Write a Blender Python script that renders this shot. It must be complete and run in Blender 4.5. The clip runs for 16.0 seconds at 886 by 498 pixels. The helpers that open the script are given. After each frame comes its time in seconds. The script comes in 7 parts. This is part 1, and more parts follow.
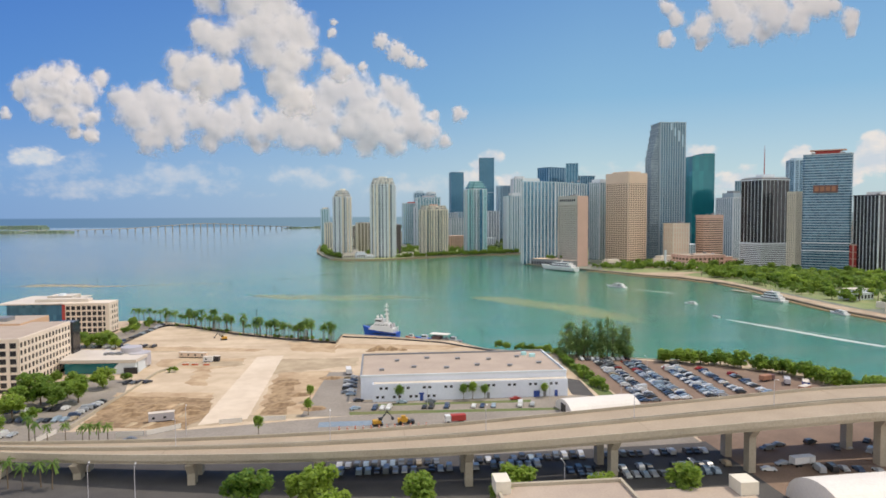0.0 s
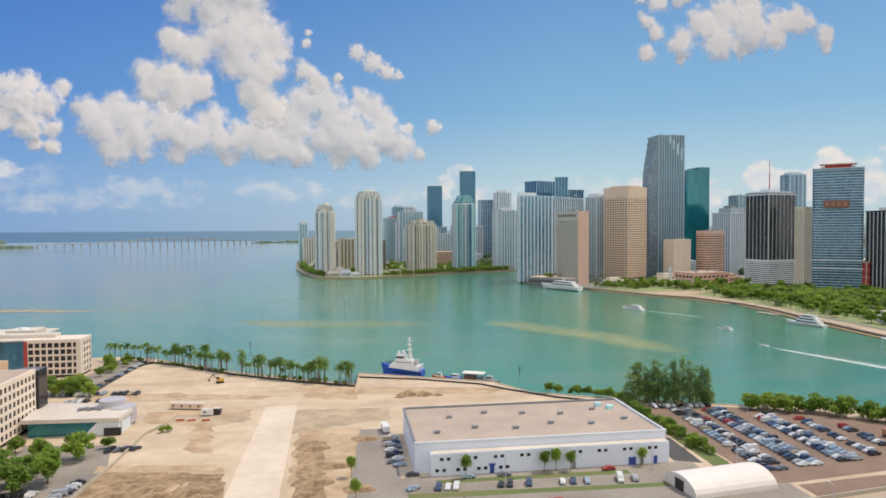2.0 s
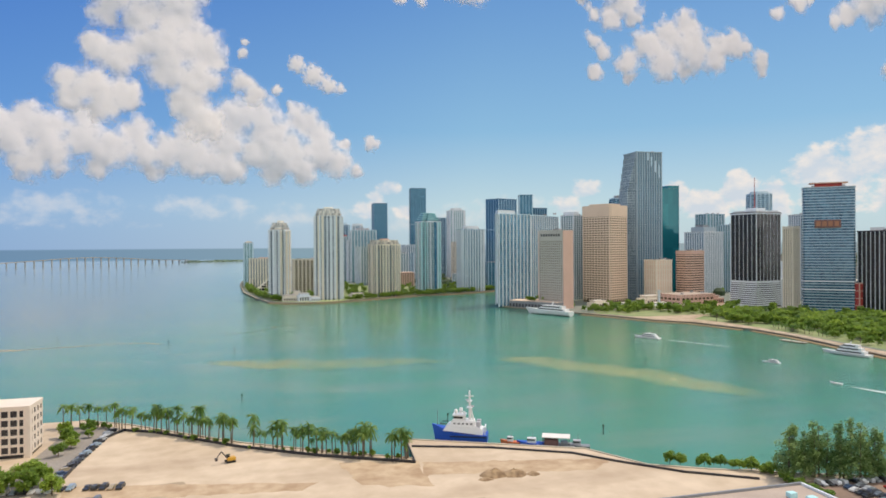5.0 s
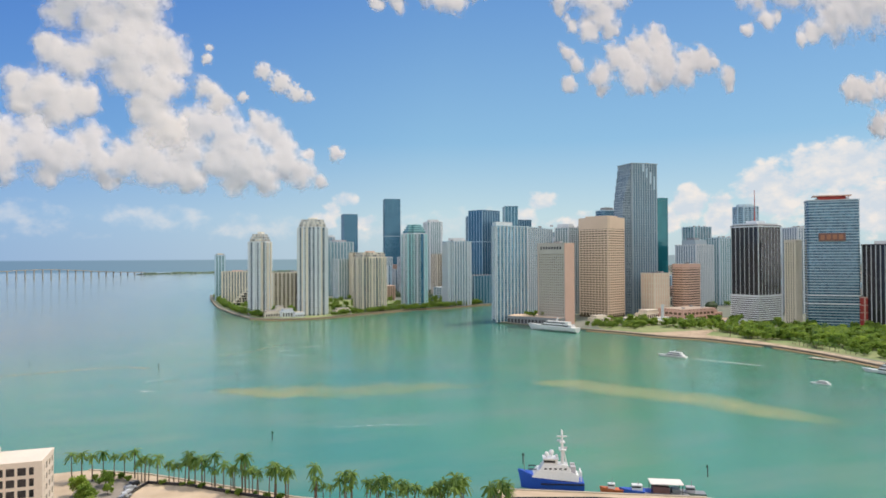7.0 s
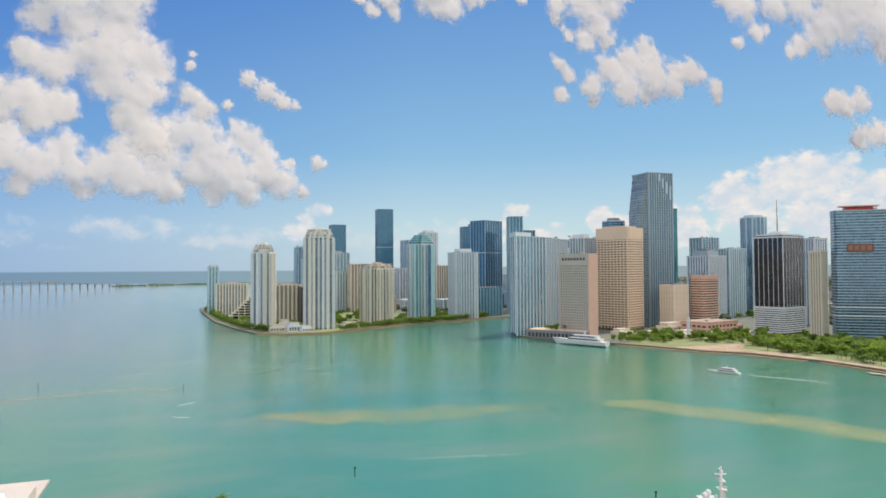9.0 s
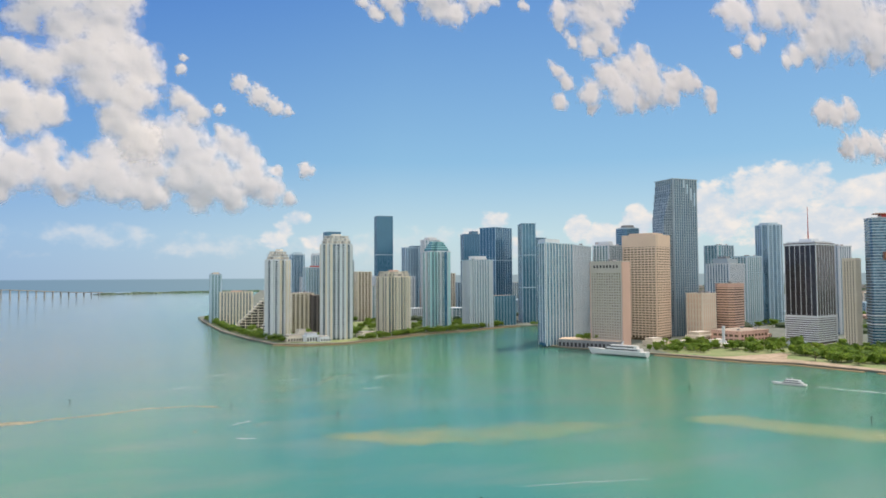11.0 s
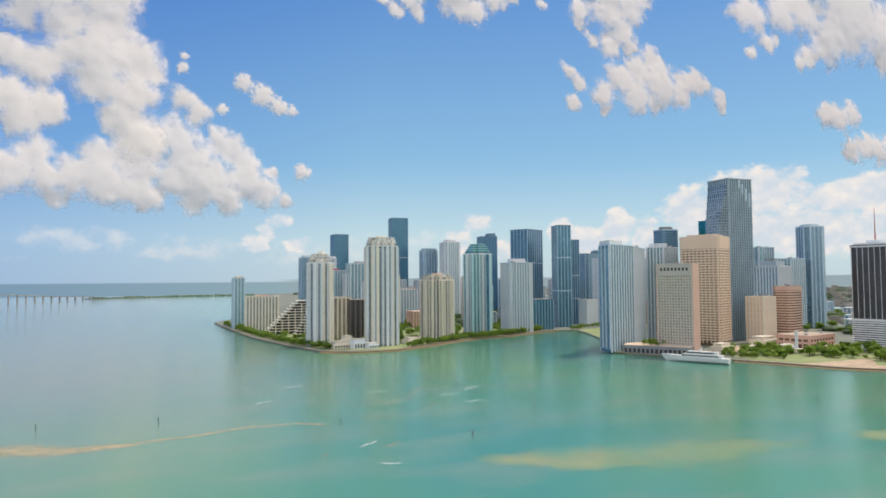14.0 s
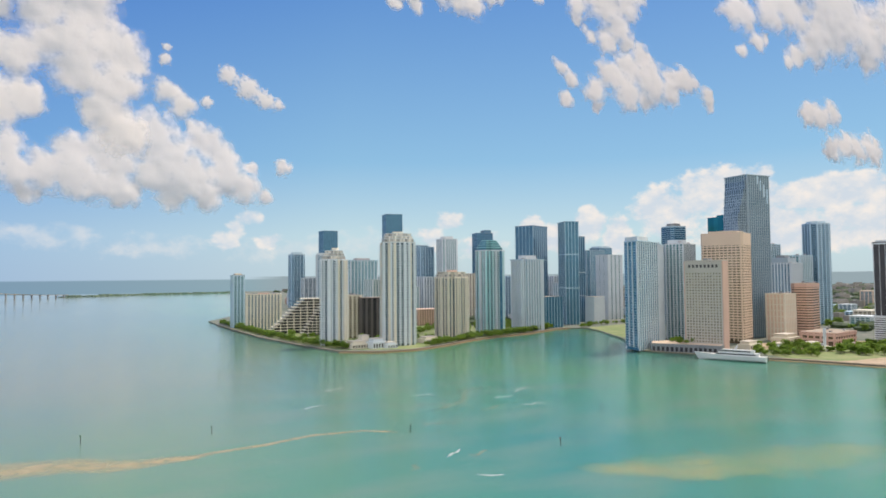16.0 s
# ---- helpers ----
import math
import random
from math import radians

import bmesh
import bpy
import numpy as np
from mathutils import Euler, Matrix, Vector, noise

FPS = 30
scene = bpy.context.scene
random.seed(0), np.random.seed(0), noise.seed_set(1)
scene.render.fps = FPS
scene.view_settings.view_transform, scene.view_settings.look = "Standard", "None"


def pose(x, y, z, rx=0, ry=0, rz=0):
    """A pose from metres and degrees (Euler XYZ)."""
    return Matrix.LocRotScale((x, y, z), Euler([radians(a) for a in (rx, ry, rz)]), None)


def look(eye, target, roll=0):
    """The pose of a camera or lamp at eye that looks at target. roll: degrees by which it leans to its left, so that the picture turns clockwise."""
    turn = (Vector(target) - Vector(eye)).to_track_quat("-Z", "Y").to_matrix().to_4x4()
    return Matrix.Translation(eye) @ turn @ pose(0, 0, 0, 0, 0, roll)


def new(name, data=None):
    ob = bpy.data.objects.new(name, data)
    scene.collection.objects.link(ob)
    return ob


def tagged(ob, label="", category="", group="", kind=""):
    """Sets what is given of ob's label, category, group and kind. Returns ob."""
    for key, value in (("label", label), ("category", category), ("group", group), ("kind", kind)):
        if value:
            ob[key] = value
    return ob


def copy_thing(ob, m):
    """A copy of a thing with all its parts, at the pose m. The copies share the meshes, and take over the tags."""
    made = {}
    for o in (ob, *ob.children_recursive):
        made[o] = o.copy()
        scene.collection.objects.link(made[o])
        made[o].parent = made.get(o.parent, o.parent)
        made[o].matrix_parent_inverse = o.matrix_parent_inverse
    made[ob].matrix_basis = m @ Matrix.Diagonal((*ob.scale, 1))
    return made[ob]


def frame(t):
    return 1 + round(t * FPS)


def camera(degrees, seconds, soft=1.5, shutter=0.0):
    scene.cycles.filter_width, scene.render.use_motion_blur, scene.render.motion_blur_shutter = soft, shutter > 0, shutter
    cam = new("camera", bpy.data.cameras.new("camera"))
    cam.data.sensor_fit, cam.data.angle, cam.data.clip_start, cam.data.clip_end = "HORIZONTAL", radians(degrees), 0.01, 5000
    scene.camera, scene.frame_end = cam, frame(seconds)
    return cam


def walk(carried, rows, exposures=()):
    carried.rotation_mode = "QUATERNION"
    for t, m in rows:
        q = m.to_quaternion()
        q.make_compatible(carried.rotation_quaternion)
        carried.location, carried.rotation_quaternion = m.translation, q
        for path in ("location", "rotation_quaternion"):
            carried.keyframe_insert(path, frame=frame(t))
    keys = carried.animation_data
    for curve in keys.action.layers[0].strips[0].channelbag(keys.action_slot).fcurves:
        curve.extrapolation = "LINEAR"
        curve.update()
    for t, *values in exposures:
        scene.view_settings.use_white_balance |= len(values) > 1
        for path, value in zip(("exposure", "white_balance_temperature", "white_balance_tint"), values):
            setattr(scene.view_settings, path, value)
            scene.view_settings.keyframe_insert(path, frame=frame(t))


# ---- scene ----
cam = camera(67.7, 16.0, soft=1.7)
METRES, EYE, TILT, LEAN, TURN = 540.0, 80.0, 0.0, 0.0, -5.8
ROWS = [
    (0.0, 0.0, 0.0, 0.0, -0.01, -2.93, 0.26),
    (0.5, -0.0161, 0.027, 0.0012, -0.46, -2.63, 0.29),
    (1.0, -0.0321, 0.0539, 0.003, -1.03, -2.36, 0.29),
    (1.5, -0.0487, 0.0803, 0.0049, -1.85, -2.03, 0.28),
    (2.0, -0.066, 0.1064, 0.0071, -2.71, -1.77, 0.29),
    (2.5, -0.0838, 0.1323, 0.0089, -3.7, -1.54, 0.27),
    (3.0, -0.1017, 0.158, 0.0104, -4.69, -1.31, 0.26),
    (3.5, -0.1197, 0.1839, 0.0113, -5.68, -1.05, 0.24),
    (4.0, -0.1377, 0.2093, 0.0123, -6.67, -0.8, 0.29),
    (6.5, -0.2359, 0.329, 0.0181, -11.91, 0.49, 0.3),
    (7.0, -0.2566, 0.3512, 0.0189, -12.57, 0.71, 0.28),
    (7.5, -0.2779, 0.3735, 0.0193, -13.19, 0.95, 0.28),
    (8.0, -0.2995, 0.3952, 0.0196, -13.73, 1.18, 0.3),
    (10.5, -0.4189, 0.4991, 0.0202, -16.3, 2.27, 0.31),
    (11.0, -0.4425, 0.5193, 0.0201, -16.65, 2.36, 0.3),
    (11.5, -0.4663, 0.5395, 0.0202, -16.92, 2.42, 0.3),
    (12.0, -0.4905, 0.5595, 0.0203, -17.2, 2.48, 0.33),
    (12.5, -0.5144, 0.5803, 0.02, -17.45, 2.53, 0.36),
    (13.0, -0.5389, 0.6002, 0.0209, -17.72, 2.58, 0.41),
    (13.5, -0.5627, 0.6206, 0.0217, -17.94, 2.6, 0.43),
    (14.0, -0.5869, 0.6413, 0.0218, -18.14, 2.62, 0.43),
    (14.5, -0.6112, 0.6621, 0.0221, -18.48, 2.62, 0.44),
    (15.0, -0.6328, 0.6811, 0.0219, -19.02, 2.61, 0.43),
    (15.5, -0.6567, 0.7018, 0.0221, -19.72, 2.5, 0.45),
    (16.0, -0.6803, 0.7225, 0.0228, -20.52, 2.36, 0.48),
]
walk(cam, [(t, pose(0, 0, EYE, TILT, LEAN, TURN) @ pose(METRES * x, METRES * y, METRES * z, 90 + pitch, roll, yaw)) for t, x, y, z, yaw, pitch, roll in ROWS], [(0.0, -0.12), (2.5, -0.12), (7.0, -0.02), (16.0, 0.0)])

# ---- world, sun, exposure ----
SUN_AZ, SUN_EL = radians(76), radians(60)          # azimuth from +y towards +x
sun = new("sun", bpy.data.lights.new("sun", "SUN"))
sun.data.energy, sun.data.angle, sun.data.color = 3.05, radians(0.6), (1.0, 0.88, 0.74)
sun.matrix_basis = look((900 * math.sin(SUN_AZ), 900 * math.cos(SUN_AZ), 900 * math.tan(SUN_EL)), (0, 0, 0))

world = bpy.data.worlds.new("world")
scene.world = world
world.use_nodes = True
wn, wl = world.node_tree.nodes, world.node_tree.links
wn.clear()
w_out, w_bg = wn.new("ShaderNodeOutputWorld"), wn.new("ShaderNodeBackground")
w_sky = wn.new("ShaderNodeTexSky")
w_sky.sky_type, w_sky.sun_disc = "NISHITA", False
w_sky.sun_elevation, w_sky.sun_rotation = SUN_EL, SUN_AZ
w_sky.altitude, w_sky.air_density, w_sky.dust_density, w_sky.ozone_density = 0, 1.0, 0.6, 3.0
w_bg.inputs["Strength"].default_value = 0.115
# the sea's far rim and the hazy band above it
w_co, w_sep = wn.new("ShaderNodeTexCoord"), wn.new("ShaderNodeSeparateXYZ")
wl.new(w_co.outputs["Generated"], w_sep.inputs[0])


def w_ramp(stops):
    r = wn.new("ShaderNodeValToRGB")
    m = wn.new("ShaderNodeMapRange")
    m.inputs["From Min"].default_value, m.inputs["From Max"].default_value = -0.05, 0.45
    wl.new(w_sep.outputs["Z"], m.inputs["Value"])
    wl.new(m.outputs[0], r.inputs[0])
    e = r.color_ramp.elements
    while len(e) < len(stops):
        e.new(0.5)
    for el, (z, c) in zip(e, stops):
        el.position, el.color = (z + 0.05) / 0.5, (*c, 1)
    return r


w_mix = wn.new("ShaderNodeMix")
w_mix.data_type, w_mix.blend_type = "RGBA", "MIX"
w_haze = w_ramp([(-0.05, (1, 1, 1)), (0.0, (0.95,) * 3), (0.10, (0.8,) * 3), (0.44, (0.7,) * 3)])
w_tint = w_ramp([(-0.05, (2.4, 3.6, 4.0)), (-0.0018, (2.5, 3.6, 4.0)), (-0.0012, (4.5, 5.7, 6.3)), (0.06, (4.4, 6.0, 6.8)), (0.17, (2.1, 4.35, 6.6)), (0.40, (0.75, 2.4, 5.9))])
wl.new(w_haze.outputs[0], w_mix.inputs["Factor"])
wl.new(w_sky.outputs[0], w_mix.inputs["A"])
wl.new(w_tint.outputs[0], w_mix.inputs["B"])
w_side, w_mul = wn.new("ShaderNodeMapRange"), wn.new("ShaderNodeMix")     # deeper blue away from the sun
w_side.inputs["From Min"].default_value, w_side.inputs["From Max"].default_value = -0.70, 0.30
wl.new(w_sep.outputs["X"], w_side.inputs["Value"])
w_mul.data_type, w_mul.blend_type = "RGBA", "MIX"
w_mul.inputs["A"].default_value, w_mul.inputs["B"].default_value = (0.30, 0.50, 0.94, 1), (1.05, 1.03, 1.0, 1)
wl.new(w_side.outputs[0], w_mul.inputs["Factor"])
w_fin = wn.new("ShaderNodeMix")
w_fin.data_type, w_fin.blend_type = "RGBA", "MULTIPLY"
w_fin.inputs["Factor"].default_value = 1.0
wl.new(w_mix.outputs["Result"], w_fin.inputs["A"])
wl.new(w_mul.outputs["Result"], w_fin.inputs["B"])


def w_math(op, a, b=None, c=None):
    m = wn.new("ShaderNodeMath")
    m.operation = op
    for i, v in enumerate((a, b, c)):
        if v is None:
            continue
        if isinstance(v, (int, float)):
            m.inputs[i].default_value = v
        else:
            wl.new(v, m.inputs[i])
    return m.outputs[0]


def w_noise(scale, stretch, detail, rough=0.55):
    mp, t = wn.new("ShaderNodeMapping"), wn.new("ShaderNodeTexNoise")
    mp.inputs["Scale"].default_value = stretch
    t.inputs["Scale"].default_value, t.inputs["Detail"].default_value, t.inputs["Roughness"].default_value = scale, detail, rough
    wl.new(w_co.outputs["Generated"], mp.inputs[0])
    wl.new(mp.outputs[0], t.inputs[0])
    return t.outputs["Fac"]


# land beyond the city closes the horizon to the east
w_land, w_low, w_east = wn.new("ShaderNodeMix"), wn.new("ShaderNodeMapRange"), wn.new("ShaderNodeMapRange")
w_land.data_type = "RGBA"
w_land.inputs["B"].default_value = (2.7, 3.4, 3.7, 1)
w_low.inputs["From Min"].default_value, w_low.inputs["From Max"].default_value = 0.0012, 0.0004
wl.new(w_math("ADD", w_sep.outputs["Z"], w_math("MULTIPLY", w_noise(1.0, (60, 60, 60), 3), -0.0016)), w_low.inputs["Value"])
w_east.inputs["From Min"].default_value, w_east.inputs["From Max"].default_value = 0.17, 0.22
wl.new(w_sep.outputs["X"], w_east.inputs["Value"])
wl.new(w_math("MULTIPLY", w_low.outputs[0], w_east.outputs[0]), w_land.inputs["Factor"])
wl.new(w_fin.outputs["Result"], w_land.inputs["A"])

# far cumulus heaps low over the horizon: azimuth and height of each heap in degrees, half width and half height
w_az = w_math("ARCTAN2", w_sep.outputs["X"], w_sep.outputs["Y"])


def heaps(places):
    total = None
    for az, el, hw, hh in places:
        cx = w_math("DIVIDE", w_math("SUBTRACT", w_az, radians(az)), radians(hw))
        cz = w_math("DIVIDE", w_math("SUBTRACT", w_sep.outputs["Z"], radians(el)), radians(hh))
        d = w_math("SUBTRACT", 1.0, w_math("ADD", w_math("MULTIPLY", cx, cx), w_math("MULTIPLY", cz, cz)))
        d = w_math("MAXIMUM", d, -1.0)
        total = d if total is None else w_math("MAXIMUM", total, d)
    return total


def billows(shift):
    mp, t = wn.new("ShaderNodeMapping"), wn.new("ShaderNodeTexNoise")
    mp.inputs["Scale"].default_value, mp.inputs["Location"].default_value = (30, 30, 42), shift
    t.inputs["Scale"].default_value, t.inputs["Detail"].default_value, t.inputs["Roughness"].default_value = 1.0, 8, 0.56
    wl.new(w_co.outputs["Generated"], mp.inputs[0])
    wl.new(mp.outputs[0], t.inputs[0])
    return t.outputs["Fac"]


def vapour(below, places, soft, most, rough=1.9):
    """The sky below with heaps of cloud laid over it, brighter where the billows turn to the sun."""
    shape = heaps(places)
    dens = w_math("ADD", w_math("MULTIPLY", shape, 0.75), w_math("MULTIPLY_ADD", billow, rough, -0.515 * rough))
    edge, tone, laid = wn.new("ShaderNodeMapRange"), wn.new("ShaderNodeMix"), wn.new("ShaderNodeMix")
    edge.interpolation_type = "SMOOTHSTEP"
    edge.inputs["From Min"].default_value, edge.inputs["From Max"].default_value, edge.inputs["To Max"].default_value = 0.0, soft, most
    wl.new(dens, edge.inputs["Value"])
    tone.data_type = laid.data_type = "RGBA"
    tone.inputs["A"].default_value, tone.inputs["B"].default_value = (5.7, 6.2, 6.8, 1), (7.9, 7.35, 6.9, 1)
    turn = w_math("MULTIPLY_ADD", w_math("SUBTRACT", billow, billow_sun), 3.0, 0.5)
    lit = w_math("MINIMUM", w_math("MAXIMUM", w_math("ADD", turn, w_math("MULTIPLY", w_math("SUBTRACT", 0.35, shape), 0.35)), 0.0), 1.0)
    wl.new(lit, tone.inputs["Factor"])
    wl.new(edge.outputs[0], laid.inputs["Factor"])
    wl.new(below, laid.inputs["A"])
    wl.new(tone.outputs["Result"], laid.inputs["B"])
    return laid.outputs["Result"]


billow, billow_sun = billows((0, 0, 0)), billows((0.16, 0.10, 0.55))
thin = vapour(w_land.outputs["Result"], [(-25.5, 3.7, 5.5, 1.6), (-15.5, 3.2, 7, 1.2), (-20, 2.2, 11, 1.0), (-5, 3.2, 6.0, 1.1), (2.5, 2.6, 6.0, 1.1), (14, 2.4, 7, 1.4), (20.5, 2.8, 4.0, 1.6), (55.5, 4.6, 9.5, 3.2)], 1.1, 0.42, 3.2)
small = vapour(thin, [(10.0, 4.9, 1.4, 0.8), (8.9, 4.1, 1.2, 0.9), (8.0, 3.1, 1.4, 1.0), (11.5, 3.1, 1.4, 0.8), (26.8, 4.8, 1.5, 1.0), (25.2, 3.3, 1.6, 1.3), (29.5, 2.6, 3.0, 1.3), (-26, 4.4, 2.4, 0.8)], 0.6, 0.85, 2.6)
thick = vapour(small, [(49.3, 6.6, 5.2, 2.3), (56.5, 6.0, 6.5, 1.7), (45.4, 5.0, 3.4, 2.6), (53, 3.4, 7.0, 2.2), (60, 3.6, 6.0, 2.4), (38.8, 4.3, 1.9, 1.7), (41.2, 3.2, 1.6, 1.9), (36.4, 3.2, 2.2, 1.5), (34.0, 4.2, 1.3, 1.5)], 0.4, 0.93)
# unseen broken cumulus added over the sky behind and above, to brighten shaded walls
cover, away, broken = wn.new("ShaderNodeMapRange"), wn.new("ShaderNodeMapRange"), wn.new("ShaderNodeMix")
cover.interpolation_type = "SMOOTHSTEP"
cover.inputs["From Min"].default_value, cover.inputs["From Max"].default_value = 0.30, 0.52
wl.new(w_noise(1.0, (3, 3, 3), 7), cover.inputs["Value"])
away.interpolation_type = "SMOOTHSTEP"
away.inputs["From Min"].default_value, away.inputs["From Max"].default_value, away.inputs["To Min"].default_value, away.inputs["To Max"].default_value = -0.1, 0.5, 1.0, 0.0
wl.new(w_sep.outputs["Y"], away.inputs["Value"])
broken.data_type = "RGBA"
broken.inputs["B"].default_value = (10.0, 9.9, 9.8, 1)
wl.new(w_math("MULTIPLY", cover.outputs[0], away.outputs[0]), broken.inputs["Factor"])
wl.new(thick, broken.inputs["A"])
wl.new(broken.outputs["Result"], w_bg.inputs["Color"])
wl.new(w_bg.outputs[0], w_out.inputs[0])


# ---- materials ----
def material(name, color, rough=0.8, color2=None, scale=0.5, fine=None, bump=0.0, metal=0.0, spec=0.5, object_random=0.0):
    """A principled surface whose colour wanders between two tones at a broad and a fine scale (per metre)."""
    m = bpy.data.materials.new(name)
    m.use_nodes = True
    n, l = m.node_tree.nodes, m.node_tree.links
    b = n["Principled BSDF"]
    b.inputs["Roughness"].default_value, b.inputs["Metallic"].default_value = rough, metal
    b.inputs["Specular IOR Level"].default_value = spec
    c2 = color2 or tuple(v * 0.72 for v in color)
    co = n.new("ShaderNodeTexCoord")
    a, f = n.new("ShaderNodeTexNoise"), n.new("ShaderNodeTexNoise")
    a.inputs["Scale"].default_value, a.inputs["Detail"].default_value = scale * 0.15, 6
    f.inputs["Scale"].default_value, f.inputs["Detail"].default_value = fine or scale * 3, 4
    mx = n.new("ShaderNodeMath")
    mx.operation = "MULTIPLY_ADD"
    mx.inputs[1].default_value = 0.45
    l.new(co.outputs["Object"], a.inputs[0])
    l.new(co.outputs["Object"], f.inputs[0])
    l.new(f.outputs["Fac"], mx.inputs[0])
    hf = n.new("ShaderNodeMath")
    hf.operation = "MULTIPLY"
    hf.inputs[1].default_value = 0.55
    l.new(a.outputs["Fac"], hf.inputs[0])
    l.new(hf.outputs[0], mx.inputs[2])
    r = n.new("ShaderNodeMapRange")
    r.inputs["From Min"].default_value, r.inputs["From Max"].default_value = 0.36, 0.64
    l.new(mx.outputs[0], r.inputs["Value"])
    mix = n.new("ShaderNodeMix")
    mix.data_type = "RGBA"
    mix.inputs["A"].default_value, mix.inputs["B"].default_value = (*color, 1), (*c2, 1)
    l.new(r.outputs[0], mix.inputs["Factor"])
    top = mix.outputs["Result"]
    if object_random:
        info, hsv, rr = n.new("ShaderNodeObjectInfo"), n.new("ShaderNodeHueSaturation"), n.new("ShaderNodeMapRange")
        rr.inputs["To Min"].default_value, rr.inputs["To Max"].default_value = 1 - object_random, 1 + object_random
        l.new(info.outputs["Random"], rr.inputs["Value"])
        l.new(rr.outputs[0], hsv.inputs["Value"])
        l.new(top, hsv.inputs["Color"])
        top = hsv.outputs["Color"]
    l.new(top, b.inputs["Base Color"])
    if bump:
        bp = n.new("ShaderNodeBump")
        bp.inputs["Strength"].default_value, bp.inputs["Distance"].default_value = bump, 0.3
        l.new(f.outputs["Fac"], bp.inputs["Height"])
        l.new(bp.outputs[0], b.inputs["Normal"])
    return m


def window_glass(name, dark, light, bay=1.6, storey=3.4, share=0.5, rough=0.12, spec=0.6, metal=0.3):
    """Facade glazing: every bay of every storey has its own tint (blinds, curtains, depth)."""
    m = bpy.data.materials.new(name)
    m.use_nodes = True
    n, l = m.node_tree.nodes, m.node_tree.links
    b = n["Principled BSDF"]
    b.inputs["Roughness"].default_value, b.inputs["Specular IOR Level"].default_value, b.inputs["Metallic"].default_value = rough, spec, metal
    co, sn, wh, ns = n.new("ShaderNodeTexCoord"), n.new("ShaderNodeVectorMath"), n.new("ShaderNodeTexWhiteNoise"), n.new("ShaderNodeTexNoise")
    sn.operation = "SNAP"
    sn.inputs[1].default_value = (bay, bay, storey)
    l.new(co.outputs["Object"], sn.inputs[0])
    l.new(sn.outputs[0], wh.inputs[0])
    ns.inputs["Scale"].default_value = 0.04
    l.new(co.outputs["Object"], ns.inputs[0])
    ad = n.new("ShaderNodeMath")
    ad.operation = "MULTIPLY"
    l.new(wh.outputs["Value"], ad.inputs[0])
    l.new(ns.outputs["Fac"], ad.inputs[1])
    mr = n.new("ShaderNodeMapRange")
    mr.inputs["From Min"].default_value, mr.inputs["From Max"].default_value = 0.0, 1.0 / max(share, 0.05) * 0.5
    l.new(ad.outputs[0], mr.inputs["Value"])
    mix = n.new("ShaderNodeMix")
    mix.data_type = "RGBA"
    mix.inputs["A"].default_value, mix.inputs["B"].default_value = (*dark, 1), (*light, 1)
    l.new(mr.outputs[0], mix.inputs["Factor"])
    l.new(mix.outputs["Result"], b.inputs["Base Color"])
    return m


# white metal with the blue cast of shade put into its colour
COOL_WHITE = material("shade_blue_white_metal", (0.77, 0.81, 0.88), 0.6, (0.69, 0.73, 0.81), 0.3)
WHITE = material("white_stucco", (0.71, 0.755, 0.78), 0.85, (0.62, 0.665, 0.69), 0.3)
CREAM = material("cream_stucco", (0.78, 0.72, 0.60), 0.85, (0.69, 0.635, 0.52), 0.3)
PALE_BLUE = material("pale_blue_stucco", (0.54, 0.69, 0.78), 0.8, (0.46, 0.61, 0.70), 0.3)
TEAL_PAINT = material("pale_teal_stucco", (0.50, 0.78, 0.78), 0.8, (0.42, 0.69, 0.70), 0.3)
TRAVERTINE = material("tan_travertine", (0.74, 0.58, 0.44), 0.8, (0.66, 0.51, 0.385), 0.3)
BRICK_RED = material("red_brown_brick", (0.42, 0.21, 0.13), 0.9, (0.33, 0.16, 0.10), 0.4)
GREY_STONE = material("grey_granite", (0.38, 0.47, 0.53), 0.6, (0.32, 0.405, 0.46), 0.3)
DARK_STONE = material("charcoal_brown_stone", (0.17, 0.15, 0.14), 0.85, (0.12, 0.105, 0.10), 0.4)
DARK_FRAME = material("steel_blue_metal_frame", (0.10, 0.22, 0.33), 0.45, (0.08, 0.18, 0.27), 0.3)
BLACK_FRAME = material("black_metal_frame", (0.03, 0.03, 0.035), 0.4, (0.02, 0.02, 0.025), 0.3)
CONCRETE = material("weathered_concrete", (0.50, 0.44, 0.34), 0.9, (0.38, 0.33, 0.25), 0.6, bump=0.15)
ROAD_TOP = material("pale_concrete_road", (0.44, 0.355, 0.26), 0.9, (0.365, 0.29, 0.21), 0.5, bump=0.08)
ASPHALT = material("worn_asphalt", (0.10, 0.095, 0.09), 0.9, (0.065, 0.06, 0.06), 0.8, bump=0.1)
LOT = material("dusty_brown_lot", (0.26, 0.18, 0.13), 0.95, (0.19, 0.13, 0.095), 0.6, bump=0.1)
ROOF_TAN = material("dusty_tan_roof", (0.48, 0.39, 0.31), 0.9, (0.39, 0.31, 0.25), 0.6)
ROOF_WHITE = material("white_roof_membrane", (0.68, 0.61, 0.53), 0.8, (0.56, 0.50, 0.43), 0.6)
METAL_GREY = material("grey_painted_steel", (0.30, 0.31, 0.32), 0.5, (0.22, 0.23, 0.24), 1.0, metal=0.3)
HOTEL_STONE = material("grey_tan_stone", (0.52, 0.48, 0.43), 0.8, (0.45, 0.415, 0.37), 0.3)
ROSE = material("rose_stone", (0.66, 0.45, 0.36), 0.85, (0.58, 0.39, 0.31), 0.3)
